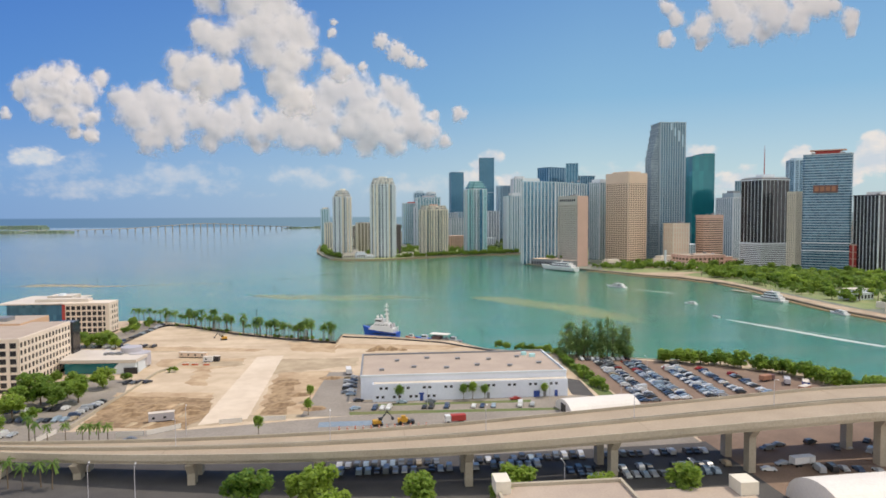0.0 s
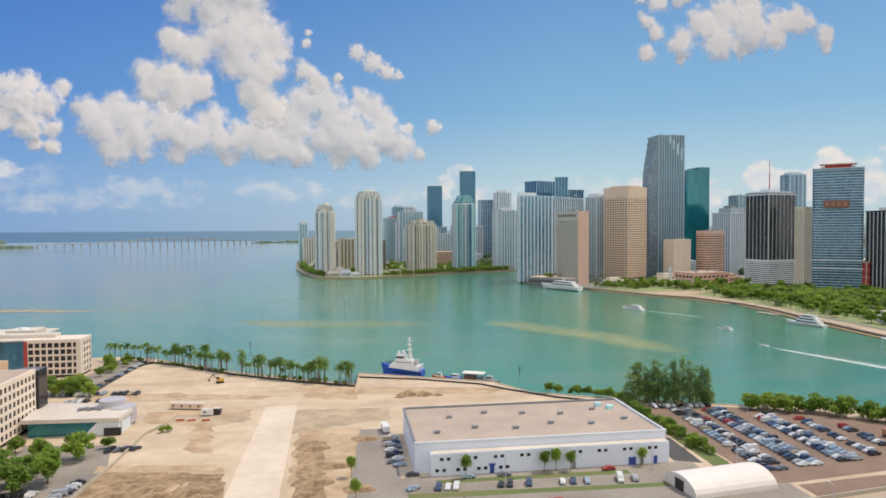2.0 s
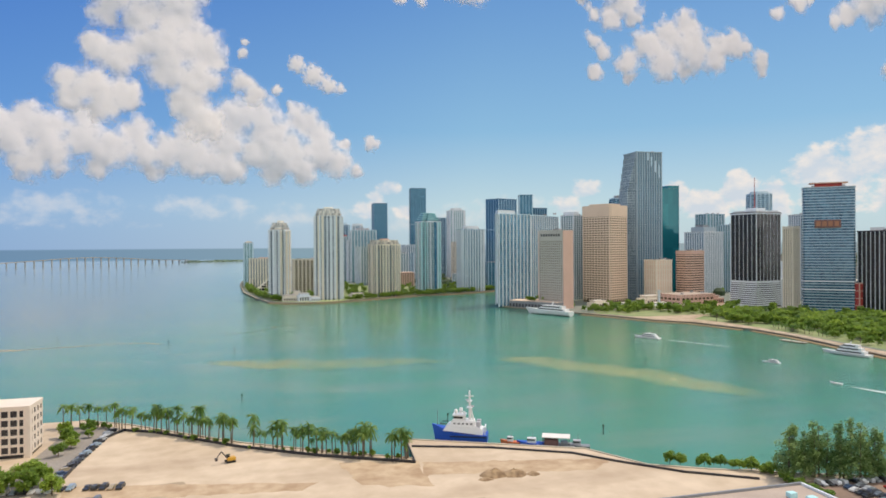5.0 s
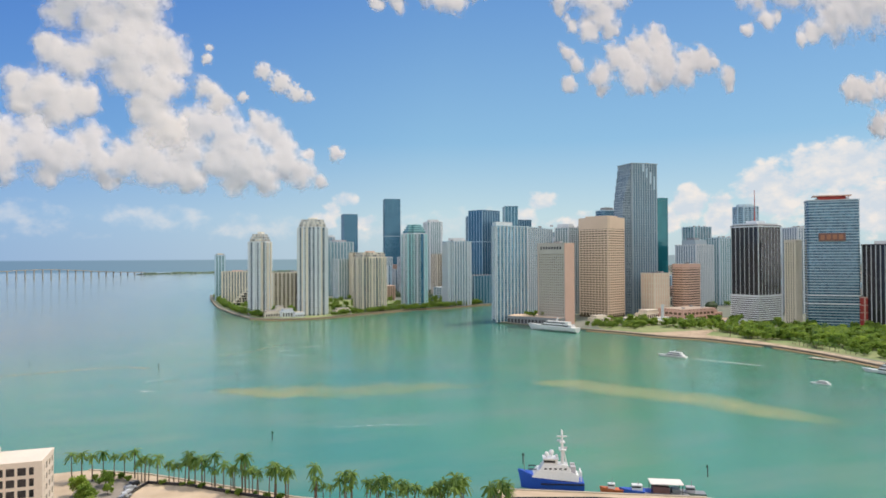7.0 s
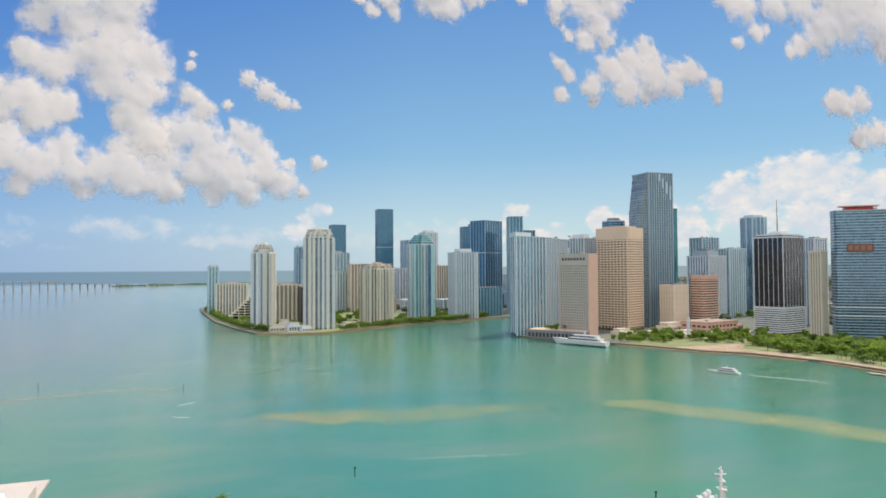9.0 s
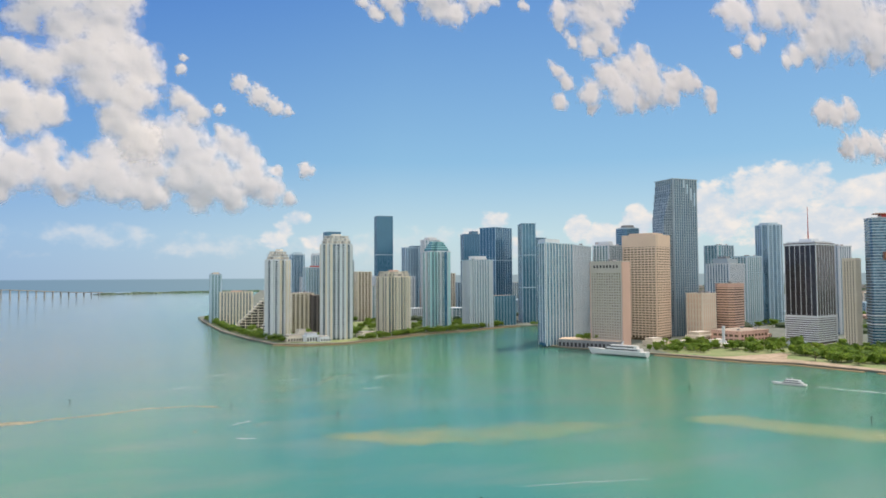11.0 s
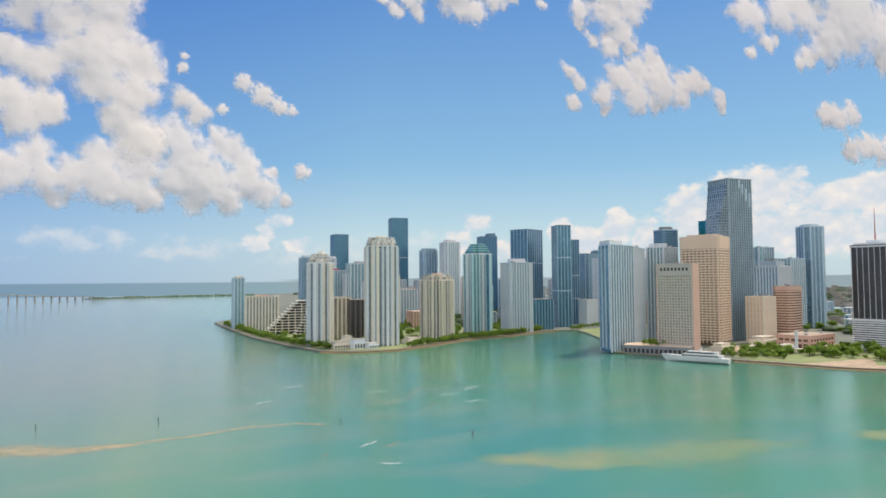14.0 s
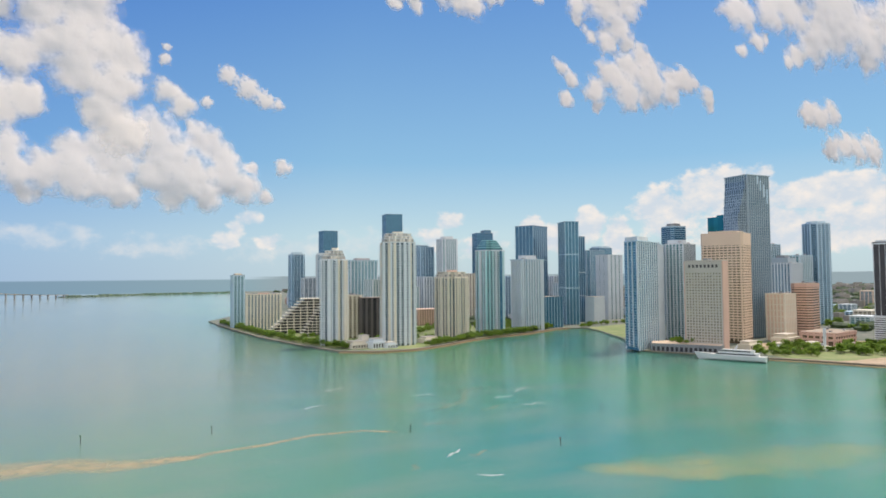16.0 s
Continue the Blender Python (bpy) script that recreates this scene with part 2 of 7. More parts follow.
SIGN_DARK = material("dull_red_sign", (0.20, 0.10, 0.09), 0.7, (0.15, 0.08, 0.07), 0.5)
PEACH = material("peach_stucco", (0.66, 0.44, 0.28), 0.85, (0.58, 0.38, 0.24), 0.4)
BLUE_PAINT = material("blue_paint", (0.03, 0.08, 0.34), 0.5, (0.025, 0.06, 0.26), 0.8)
METAL_PALE = material("pale_ribbed_metal", (0.52, 0.50, 0.52), 0.5, (0.44, 0.42, 0.45), 0.6)
TENT = material("white_fabric", (0.78, 0.74, 0.68), 0.7, (0.68, 0.63, 0.57), 0.5)
GREEN_PAINT = material("green_paint", (0.04, 0.16, 0.07), 0.6, (0.03, 0.11, 0.05), 0.8)
BRIDGE_PIER = material("pale_grey_concrete", (0.42, 0.44, 0.46), 0.9, (0.34, 0.36, 0.38), 0.3)
KEY = material("distant_woodland", (0.16, 0.25, 0.18), 0.95, (0.26, 0.32, 0.24), 0.1)
RED_PAINT = material("red_paint", (0.45, 0.05, 0.04), 0.6, (0.32, 0.04, 0.03), 0.6)
GLASS_BLUE = window_glass("blue_tinted_glazing", (0.02, 0.075, 0.13), (0.20, 0.40, 0.54))
GLASS_DARK = window_glass("dark_tinted_glazing", (0.022, 0.024, 0.030), (0.075, 0.070, 0.078), 2.2)
GLASS_STEEL = window_glass("grey_blue_glazing", (0.03, 0.14, 0.22), (0.16, 0.39, 0.52), 2.0)
GLASS_NAVY = window_glass("navy_tinted_glazing", (0.025, 0.11, 0.20), (0.09, 0.27, 0.41), 2.0)
GLASS_TEAL = window_glass("green_mirror_glazing", (0.008, 0.14, 0.17), (0.03, 0.28, 0.30), 9, 40, 0.6, 0.08, 0.8)
GLASS_PALE = window_glass("pale_green_glazing", (0.04, 0.19, 0.22), (0.36, 0.60, 0.62))
# dark tones put the shade of the balcony recesses into the glass
GLASS_BALCONY = window_glass("balcony_glazing_with_shade_in_tone", (0.03, 0.065, 0.095), (0.22, 0.34, 0.42), 3.1)
GLASS_GOLD = window_glass("grey_gold_glazing", (0.12, 0.11, 0.085), (0.62, 0.56, 0.40), 3.4, 3.3, 0.7)
GLASS_AQUA = window_glass("light_blue_glazing", (0.04, 0.17, 0.28), (0.22, 0.47, 0.63), 3.6, 3.2, 0.6)
GLASS_CROWN = window_glass("pale_crown_walls_and_windows", (0.22, 0.22, 0.21), (0.86, 0.80, 0.70), 2.3, 3.6, 0.9, 0.5, 0.4, 0.0)
# pale tones put the sky's reflection into the glass colour
GLASS_SKY = window_glass("sky_reflection_toned_glazing", (0.10, 0.17, 0.22), (0.40, 0.50, 0.56), 3.4, 3.9, 0.7)
GLASS_WARM = window_glass("brown_tinted_glazing", (0.10, 0.075, 0.05), (0.50, 0.40, 0.26), 2.4)


def water_material():
    m = bpy.data.materials.new("bay_water")
    m.use_nodes = True
    n, l = m.node_tree.nodes, m.node_tree.links
    b = n["Principled BSDF"]
    b.inputs["Roughness"].default_value, b.inputs["IOR"].default_value, b.inputs["Specular IOR Level"].default_value = 0.05, 1.33, 0.44
    co = n.new("ShaderNodeTexCoord")

    def tex(scale, detail, stretch=(1, 1, 1)):
        mp, t = n.new("ShaderNodeMapping"), n.new("ShaderNodeTexNoise")
        mp.inputs["Scale"].default_value = stretch
        t.inputs["Scale"].default_value, t.inputs["Detail"].default_value = scale, detail
        l.new(co.outputs["Object"], mp.inputs[0])
        l.new(mp.outputs[0], t.inputs[0])
        return t
    broad, mid = tex(0.0022, 5, (1, 0.7, 1)), tex(0.02, 5, (0.5, 1.4, 1))
    ramp = n.new("ShaderNodeValToRGB")
    e = ramp.color_ramp.elements
    e[0].position, e[0].color = 0.34, (0.030, 0.195, 0.190, 1)
    e[1].position, e[1].color = 0.66, (0.115, 0.285, 0.135, 1)
    l.new(broad.outputs["Fac"], ramp.inputs[0])
    mix, mr = n.new("ShaderNodeMix"), n.new("ShaderNodeMapRange")
    mix.data_type = "RGBA"
    mix.inputs["B"].default_value = (0.165, 0.255, 0.19, 1)
    mr.inputs["From Min"].default_value, mr.inputs["From Max"].default_value, mr.inputs["To Max"].default_value = 0.45, 0.75, 0.7
    l.new(mid.outputs["Fac"], mr.inputs["Value"])
    l.new(mr.outputs[0], mix.inputs["Factor"])
    l.new(ramp.outputs[0], mix.inputs["A"])
    # silty, wind-ruffled water on the open bay
    sep, west, silt = n.new("ShaderNodeSeparateXYZ"), n.new("ShaderNodeMapRange"), n.new("ShaderNodeMix")
    l.new(co.outputs["Object"], sep.inputs[0])
    west.inputs["From Min"].default_value, west.inputs["From Max"].default_value = -60, -330
    west.inputs["To Max"].default_value = 0.8
    l.new(sep.outputs["X"], west.inputs["Value"])
    north, both, ragged = n.new("ShaderNodeMapRange"), n.new("ShaderNodeMath"), n.new("ShaderNodeMath")
    north.inputs["From Min"].default_value, north.inputs["From Max"].default_value, north.inputs["To Min"].default_value = 900, 1280, 0.08
    ragged.operation, ragged.inputs[1].default_value = "MULTIPLY_ADD", 500
    l.new(broad.outputs["Fac"], ragged.inputs[0])
    l.new(sep.outputs["Y"], ragged.inputs[2])
    l.new(ragged.outputs[0], north.inputs["Value"])
    both.operation = "MULTIPLY"
    l.new(west.outputs[0], both.inputs[0])
    l.new(north.outputs[0], both.inputs[1])
    silt.data_type = "RGBA"
    silt.inputs["B"].default_value = (0.235, 0.23, 0.165, 1)
    l.new(both.outputs[0], silt.inputs["Factor"])
    l.new(mix.outputs["Result"], silt.inputs["A"])
    l.new(silt.outputs["Result"], b.inputs["Base Color"])
    wave, ripple = tex(0.35, 3, (0.7, 1.3, 1)), tex(1.6, 3, (0.8, 1.2, 1))
    ad, bp = n.new("ShaderNodeMath"), n.new("ShaderNodeBump")
    ad.operation = "ADD"
    l.new(wave.outputs["Fac"], ad.inputs[0])
    l.new(ripple.outputs["Fac"], ad.inputs[1])
    bp.inputs["Strength"].default_value, bp.inputs["Distance"].default_value = 0.40, 0.22
    l.new(ad.outputs[0], bp.inputs["Height"])
    l.new(bp.outputs[0], b.inputs["Normal"])
    return m


def sand_material():
    m = material("graded_sand", (0.64, 0.515, 0.37), 0.95, (0.48, 0.37, 0.25), 0.20, 0.14, bump=0.25)
    n, l = m.node_tree.nodes, m.node_tree.links
    b = n["Principled BSDF"]
    old = b.inputs["Base Color"].links[0].from_socket
    co, t, mp, mr, mix = n.new("ShaderNodeTexCoord"), n.new("ShaderNodeTexNoise"), n.new("ShaderNodeMapping"), n.new("ShaderNodeMapRange"), n.new("ShaderNodeMix")
    mp.inputs["Scale"].default_value, mp.inputs["Rotation"].default_value = (0.35, 1.4, 1), (0, 0, 0.15)
    t.inputs["Scale"].default_value, t.inputs["Detail"].default_value = 0.03, 7
    l.new(co.outputs["Object"], mp.inputs[0])
    l.new(mp.outputs[0], t.inputs[0])
    mr.inputs["From Min"].default_value, mr.inputs["From Max"].default_value, mr.inputs["To Max"].default_value = 0.50, 0.70, 0.45
    l.new(t.outputs["Fac"], mr.inputs["Value"])
    mix.data_type = "RGBA"
    mix.inputs["B"].default_value = (0.30, 0.205, 0.13, 1)
    l.new(old, mix.inputs["A"])
    l.new(mr.outputs[0], mix.inputs["Factor"])
    l.new(mix.outputs["Result"], b.inputs["Base Color"])
    return m


WATER, SAND = water_material(), sand_material()
PATH = material("compacted_track", (0.71, 0.60, 0.47), 0.95, (0.60, 0.49, 0.37), 0.2, 0.2)
SOIL2 = material("damp_grey_soil", (0.34, 0.26, 0.17), 0.95, (0.50, 0.40, 0.27), 0.4, 0.2, bump=0.2)
SOIL3 = material("reddish_sand", (0.37, 0.25, 0.145), 0.95, (0.56, 0.425, 0.275), 0.5, 0.25, bump=0.25)
SHOAL = material("tan_stones", (0.36, 0.25, 0.12), 0.95, (0.24, 0.17, 0.09), 0.8, bump=0.3)
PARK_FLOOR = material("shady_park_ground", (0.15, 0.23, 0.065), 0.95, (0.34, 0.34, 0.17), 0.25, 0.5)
ROAD2 = material("dusty_asphalt", (0.33, 0.29, 0.245), 0.9, (0.23, 0.20, 0.165), 0.4, 0.9, bump=0.1)
OFF_WHITE = material("warm_white_cladding", (0.80, 0.69, 0.57), 0.8, (0.71, 0.60, 0.49), 0.4)
SOIL = material("dug_brown_soil", (0.44, 0.31, 0.175), 0.95, (0.17, 0.105, 0.055), 0.9, 0.45, bump=0.6)
GRASS = material("patchy_lawn", (0.09, 0.15, 0.035), 0.95, (0.18, 0.18, 0.07), 0.4, 1.2, bump=0.2)
CITY = material("city_ground", (0.12, 0.155, 0.11), 0.95, (0.24, 0.235, 0.20), 0.10, 0.12)
PROMENADE = material("pink_promenade_paving", (0.56, 0.43, 0.30), 0.9, (0.33, 0.245, 0.16), 0.45, 0.22)
SEAWALL = material("stained_seawall", (0.40, 0.325, 0.235), 0.95, (0.26, 0.21, 0.15), 0.8, bump=0.2)


# ---- mesh helpers ----
def box(bm, x0, y0, z0, x1, y1, z1, m=None):
    v = [bm.verts.new(p) for p in ((x0, y0, z0), (x1, y0, z0), (x1, y1, z0), (x0, y1, z0), (x0, y0, z1), (x1, y0, z1), (x1, y1, z1), (x0, y1, z1))]
    if m:
        for q in v:
            q.co = m @ q.co
    for f in ((3, 2, 1, 0), (4, 5, 6, 7), (0, 1, 5, 4), (1, 2, 6, 5), (2, 3, 7, 6), (3, 0, 4, 7)):
        bm.faces.new([v[i] for i in f])


def prism(bm, pts, z0, z1):
    """An upright prism over a plan outline that runs anticlockwise."""
    a, b = [bm.verts.new((x, y, z0)) for x, y in pts], [bm.verts.new((x, y, z1)) for x, y in pts]
    bm.faces.new(b)
    bm.faces.new(a[::-1])
    for i in range(len(pts)):
        j = (i + 1) % len(pts)
        bm.faces.new((a[i], a[j], b[j], b[i]))


def tube(bm, p0, p1, r0, r1, seg=8):
    p0, p1 = Vector(p0), Vector(p1)
    q = (p1 - p0).to_track_quat("Z", "Y")
    rings = [[bm.verts.new(p + q @ Vector((r * math.cos(6.2832 * i / seg), r * math.sin(6.2832 * i / seg), 0))) for i in range(seg)] for p, r in ((p0, r0), (p1, r1))]
    for i in range(seg):
        j = (i + 1) % seg
        bm.faces.new((rings[0][i], rings[0][j], rings[1][j], rings[1][i]))
    bm.faces.new(rings[1])
    bm.faces.new(rings[0][::-1])


def mesh_of(name, bm, mat):
    me = bpy.data.meshes.new(name)
    bm.normal_update()
    bm.to_mesh(me)
    bm.free()
    me.materials.append(mat)
    return me


def part(name, bm, mat, parent, label=""):
    ob = new(name, mesh_of(name, bm, mat) if isinstance(bm, bmesh.types.BMesh) else bm)
    ob.parent = parent
    return tagged(ob, label)


def thing(name, x, y, z, label, category, yaw=0, group="", kind=""):
    ob = new(name)
    ob.matrix_basis = pose(x, y, z, 0, 0, yaw)
    ob.empty_display_size = 1
    return tagged(ob, label, category, group, kind)


def boxes(*specs):
    bm = bmesh.new()
    for s in specs:
        box(bm, *s)
    return bm


def setting(name, bm, mat, label, category):
    return tagged(new(name, mesh_of(name, bm, mat)), label, category, kind="structure")


# ---- ground and water ----
bm = bmesh.new()
RIM = [(-9000, -900), (9000, -900), (9000, 4985), (-9000, 4985)]
prism(bm, RIM, -0.5, 0.0)
water = setting("water", bm, WATER, "turquoise bay water with fine ripples and pale shoals", "water")

PORT = [(-900, -850), (900, -850), (900, 215), (420, 225), (255, 245), (226, 262), (212, 285), (206, 306), (194, 328), (153, 336), (112, 352), (100, 362),
        (82, 366), (62, 377), (48, 402), (-22, 436), (-24, 410), (-52, 425), (-93, 451), (-147, 497), (-172, 512), (-270, 512), (-420, 560), (-900, 560)]
bm = bmesh.new()
prism(bm, PORT, -4, 2.0)
ground = setting("ground", bm, SAND, "pale graded sand of a cleared port site", "ground")

CITY_EDGE = [(238, 1040), (246, 1010), (270, 968), (300, 912), (318, 880), (346, 815), (372, 785), (392, 715), (392, 663), (386, 620), (378, 575), (372, 505), (378, 440), (430, 350), (600, 300),
             (900, 260), (1500, 250), (4900, 250), (4900, 4970), (360, 4970), (300, 4500), (60, 2900), (-40, 2150), (-110, 1990), (-150, 1900), (-148, 1780), (-138, 1600), (-128, 1456), (-104, 1310),
             (-80, 1208), (-40, 1180), (9, 1182), (60, 1208), (124, 1253), (180, 1280), (242, 1297), (337, 1345), (372, 1352), (400, 1338), (380, 1280), (325, 1165), (280, 1095)]
bm = bmesh.new()
prism(bm, CITY_EDGE, -4, 1.8)
city = setting("city_ground", bm, CITY, "flat city ground with streets and planting", "ground")


# ---- towers ----
def rect(w, d, c=0.0):
    """A plan of w by d, anticlockwise, its corners cut by c."""
    w, d = w / 2, d / 2
    if not c:
        return [(-w, -d), (w, -d), (w, d), (-w, d)]
    return [(-w + c, -d), (w - c, -d), (w, -d + c), (w, d - c), (w - c, d), (-w + c, d), (-w, d - c), (-w, -d + c)]


def notched(w, d, a, b):
    """A plan of w by d, anticlockwise, with a notch of a by b cut from each corner."""
    w, d = w / 2, d / 2
    return [(-w + a, -d), (w - a, -d), (w - a, -d + b), (w, -d + b), (w, d - b), (w - a, d - b), (w - a, d), (-w + a, d), (-w + a, d - b), (-w, d - b), (-w, -d + b), (-w + a, -d + b)]


def tiers(pts, n, step, glass, slab, inset=1.3):
    """A stepped crown: n set-back storeys each under a slab."""
    out = []
    for i in range(n):
        out += [(grown(pts, -inset * (i + 1)), step * i + (0.7 if i else 0), step * (i + 1), glass), (grown(pts, -inset * (i + 1) + 0.9), step * (i + 1), step * (i + 1) + 0.7, slab)]
    return out


def grown(pts, o):
    """The outline moved outwards by o."""
    out = []
    for i, p in enumerate(pts):
        a, p, b = Vector(pts[i - 1]), Vector(p), Vector(pts[(i + 1) % len(pts)])
        u, v = (p - a).normalized(), (b - p).normalized()
        nu, nv = Vector((u.y, -u.x)), Vector((v.y, -v.x))
        k = o / max(0.35, 1 + nu.dot(nv))
        q = p + (nu + nv) * k
        out.append((q.x, q.y))
    return out


def balconies(pts, o, bay, depth):
    """Plans of the balconies: every other bay of each face, between the outline grown by o and depth further out."""
    out, g = [], grown(pts, o)
    for i, a in enumerate(g):
        a, b = Vector(a), Vector(g[(i + 1) % len(g)])
        u, length = (b - a).normalized(), (b - a).length
        n, k = Vector((u.y, -u.x)), int(length / bay)
        if k < 3:
            continue
        k -= 1 - k % 2
        s = length / k
        for j in range(0, k, 2):
            p, q = a + u * (j * s + 0.3), a + u * ((j + 1) * s - 0.3)
            out.append([tuple(v) for v in (p - n * 0.2, p + n * depth, q + n * depth, q - n * 0.2)])
    return out


def plan(pts, z0, z1):
    bm = bmesh.new()
    prism(bm, pts, z0, z1)
    return bm


PLACED = []


def free(x, y, r):
    """Whether no building stands within r of the place, its own half width added."""
    return all(math.hypot(x - a, y - b) > r + q for a, b, q in PLACED)


JOINED = ("far towers", "low city blocks", "mid-rise blocks")


def tower(name, label, x, y, outline, yaw, top, glass, slab_mat, pier_mat, storey=3.4, out=0.9, thick=1.1, pier=(5.0, 1.2, 1.0), bay=None, base=0.0, crown=(), band=None, group="", z0=1.8, bare=(), panels=()):
    """A high building. Parts: the glazed core, a slab at each storey, upright piers (spacing, width, depth) along each face, the parapet roof
    and what stands on it (crown: plan, from, to, material). bare: faces with no piers. panels: plain wall strips (face, where along it, width, material). bay: width and depth of the balcony stacks."""
    t = thing(name, x, y, z0, label, "building", yaw, group)
    h = top - z0
    PLACED.append((x, y, max(abs(v) for p in outline for v in p)))
    part("core", plan(outline, 0, h), glass, t)
    edge = grown(outline, out)
    stacks = balconies(outline, out, *bay) if bay else []
    if storey:
        bm = plan(edge, 0, 0.6 if stacks else thick)
        for pts in stacks:
            prism(bm, pts, -0.02, thick + 0.1)
        bmesh.ops.recalc_face_normals(bm, faces=bm.faces)
        me = mesh_of("floor_slab", bm, slab_mat)
        n = int((h - 1 - base) / storey)
        if group in JOINED:
            bm = bmesh.new()
            for k in range(1, n + 1):
                prism(bm, edge, base + k * storey, base + k * storey + thick)
            tagged(part("slab_stack", bm, slab_mat, t), kind="stuff")
        else:
            for k in range(1, n + 1):
                part("floor_slab", me, None, t).location = (0, 0, base + k * storey)
    step, pw, po = pier
    if step:
        me, bm = mesh_of("pier", boxes((-pw / 2, -po, base, pw / 2, 0.3, h)), pier_mat), bmesh.new()
        for i, a in enumerate(outline):
            if i in bare:
                continue
            a, b = Vector(a), Vector(outline[(i + 1) % len(outline)])
            u, length = (b - a).normalized(), (b - a).length
            n = max(1, round(length / step))
            for j in range(n + (1 if length > step else 0)):
                q = a + u * (pw / 2 + (length - pw) * j / n)
                m = pose(q.x, q.y, 0, 0, 0, math.degrees(math.atan2(u.y, u.x)))
                if group in JOINED:
                    box(bm, -pw / 2, -po, base, pw / 2, 0.3, h, m)
                else:
                    part("pier", me, None, t).matrix_basis = m
        if group in JOINED:
            tagged(part("pier_row", bm, pier_mat, t), kind="stuff")
    for i, at, width, m in panels:
        a, b = Vector(outline[i]), Vector(outline[(i + 1) % len(outline)])
        u = (b - a).normalized()
        q = a + (b - a) * at
        part("wall_panel", boxes((-width / 2, -2.05 - out, 0, width / 2, 0.3, h)), m, t).matrix_basis = pose(q.x, q.y, 0, 0, 0, math.degrees(math.atan2(u.y, u.x)))
    rim = grown(outline, max(out, po if step else 0) + 0.15)
    part("roof", plan(rim, h, h + 1.3), slab_mat, t)
    if group != "low city blocks":
        part("roof_deck", plan(grown(outline, -0.5), h + 1.304, h + 1.5), ROOF_TAN, t)
    if group not in JOINED:
        w = max(p[0] for p in outline) - min(p[0] for p in outline)
        cx, cy = sum(p[0] for p in outline) / len(outline), sum(p[1] for p in outline) / len(outline)
        for i, (dx, dy) in enumerate(((-0.30, -0.22), (0.28, -0.25), (0.3, 0.2))):
            bx, by = cx + dx * w, cy + dy * w * 0.7
            part("roof_unit", boxes((bx - 1.8, by - 1.3 - 0.3 * i, h + 1.504, bx + 1.8, by + 1.3, h + 3.2 + 0.5 * i)), METAL_PALE if i % 2 else METAL_GREY, t)
    for pts, a, b, m in crown:
        part("penthouse", plan(pts, h + 1.5 + a, h + 1.5 + b), m, t)
    for a, b, o, m in band or ():
        part("band", plan(grown(outline, o), a, b), m, t)
    return t


def shifted(pts, dx, dy):
    return [(a + dx, b + dy) for a, b in pts]


R, O, ISLE, FAR = "residential_tower", "office_tower", "towers on the island", "far towers"
tower(R, "slim pale residential slab on the island's tip", -126, 1680, rect(20, 26), 1, 96, GLASS_PALE, PALE_BLUE, PALE_BLUE, 3.2, 0.3, 1.0, (6, 2.2, 0.8), crown=[(rect(10, 14), 0, 3, CREAM)], group=ISLE)
tower(R, "cream and pale blue residential tower with a stepped crown", -64, 1285, notched(29, 29, 5, 5), -36, 115, GLASS_BALCONY, WHITE, WHITE, 3.2, 0.6, 1.25, (6.3, 1.9, 0.8), (4.0, 1.9),
      crown=tiers(notched(29, 29, 5, 5), 3, 3.6, GLASS_CROWN, WHITE) + [(shifted(rect(7, 9), 2, 0), 11.5, 15, CREAM)], group=ISLE, panels=((0, 0.5, 3.4, WHITE), (9, 0.5, 3.4, WHITE), (3, 0.3, 3.0, CREAM), (3, 0.75, 2.4, CREAM), (1, 0.5, 4.2, CREAM), (8, 0.5, 4.2, WHITE)))
tower(R, "tall white and cream residential tower with cut corners", 14, 1250, notched(42, 36, 8, 6), -12, 137, GLASS_BALCONY, WHITE, WHITE, 3.2, 0.6, 1.25, (6.5, 1.9, 0.9), (4.3, 1.9),
      crown=tiers(notched(42, 36, 8, 6), 3, 3.6, GLASS_CROWN, WHITE) + [(rect(14, 12, 2), 11.5, 14, CREAM)], group=ISLE, panels=((0, 0.22, 3.2, CREAM), (0, 0.74, 3.6, WHITE), (9, 0.5, 4.2, CREAM), (3, 0.5, 4.0, WHITE), (1, 0.5, 4.6, CREAM), (8, 0.5, 4.6, CREAM), (11, 0.5, 6.5, CREAM)))
tower(O, "distant blue glass tower with a stepped top", 160, 2399, rect(42, 40, 6), 4, 160, GLASS_BLUE, PALE_BLUE, PALE_BLUE, 4, 0.2, 0.8, (9, 1.2, 0.4), crown=[(rect(28, 26, 3), 0, 6, PALE_BLUE)], group=FAR)
tower(O, "distant dark blue glass tower", 319, 2608, rect(50, 48), 3, 247, GLASS_STEEL, DARK_FRAME, DARK_FRAME, 4, 0.2, 0.8, (8, 0.8, 0.3), group=FAR)
tower(O, "tall dark blue glass tower behind the island", 358, 2123, rect(46, 42), -6, 262, GLASS_STEEL, DARK_FRAME, DARK_FRAME, 4, 0.2, 0.8, (8, 0.8, 0.3), band=[(150, 152, 0.6, GREY_STONE)], group=FAR)
tower(R, "cream residential block with many balconies", 112, 1282, notched(50, 33, 8, 5), 28, 90, GLASS_BALCONY, CREAM, CREAM, 3.1, 0.6, 1.2, (6.2, 1.6, 1.0), (4.2, 1.9),
      crown=tiers(notched(50, 33, 8, 5), 2, 3.2, GLASS_CROWN, CREAM) + [(rect(16, 10, 2), 7.1, 9.5, ROSE)], group=ISLE, panels=((0, 0.2, 2.4, CREAM), (0, 0.8, 2.4, CREAM), (9, 0.5, 4.0, CREAM), (8, 0.5, 4.0, CREAM)))
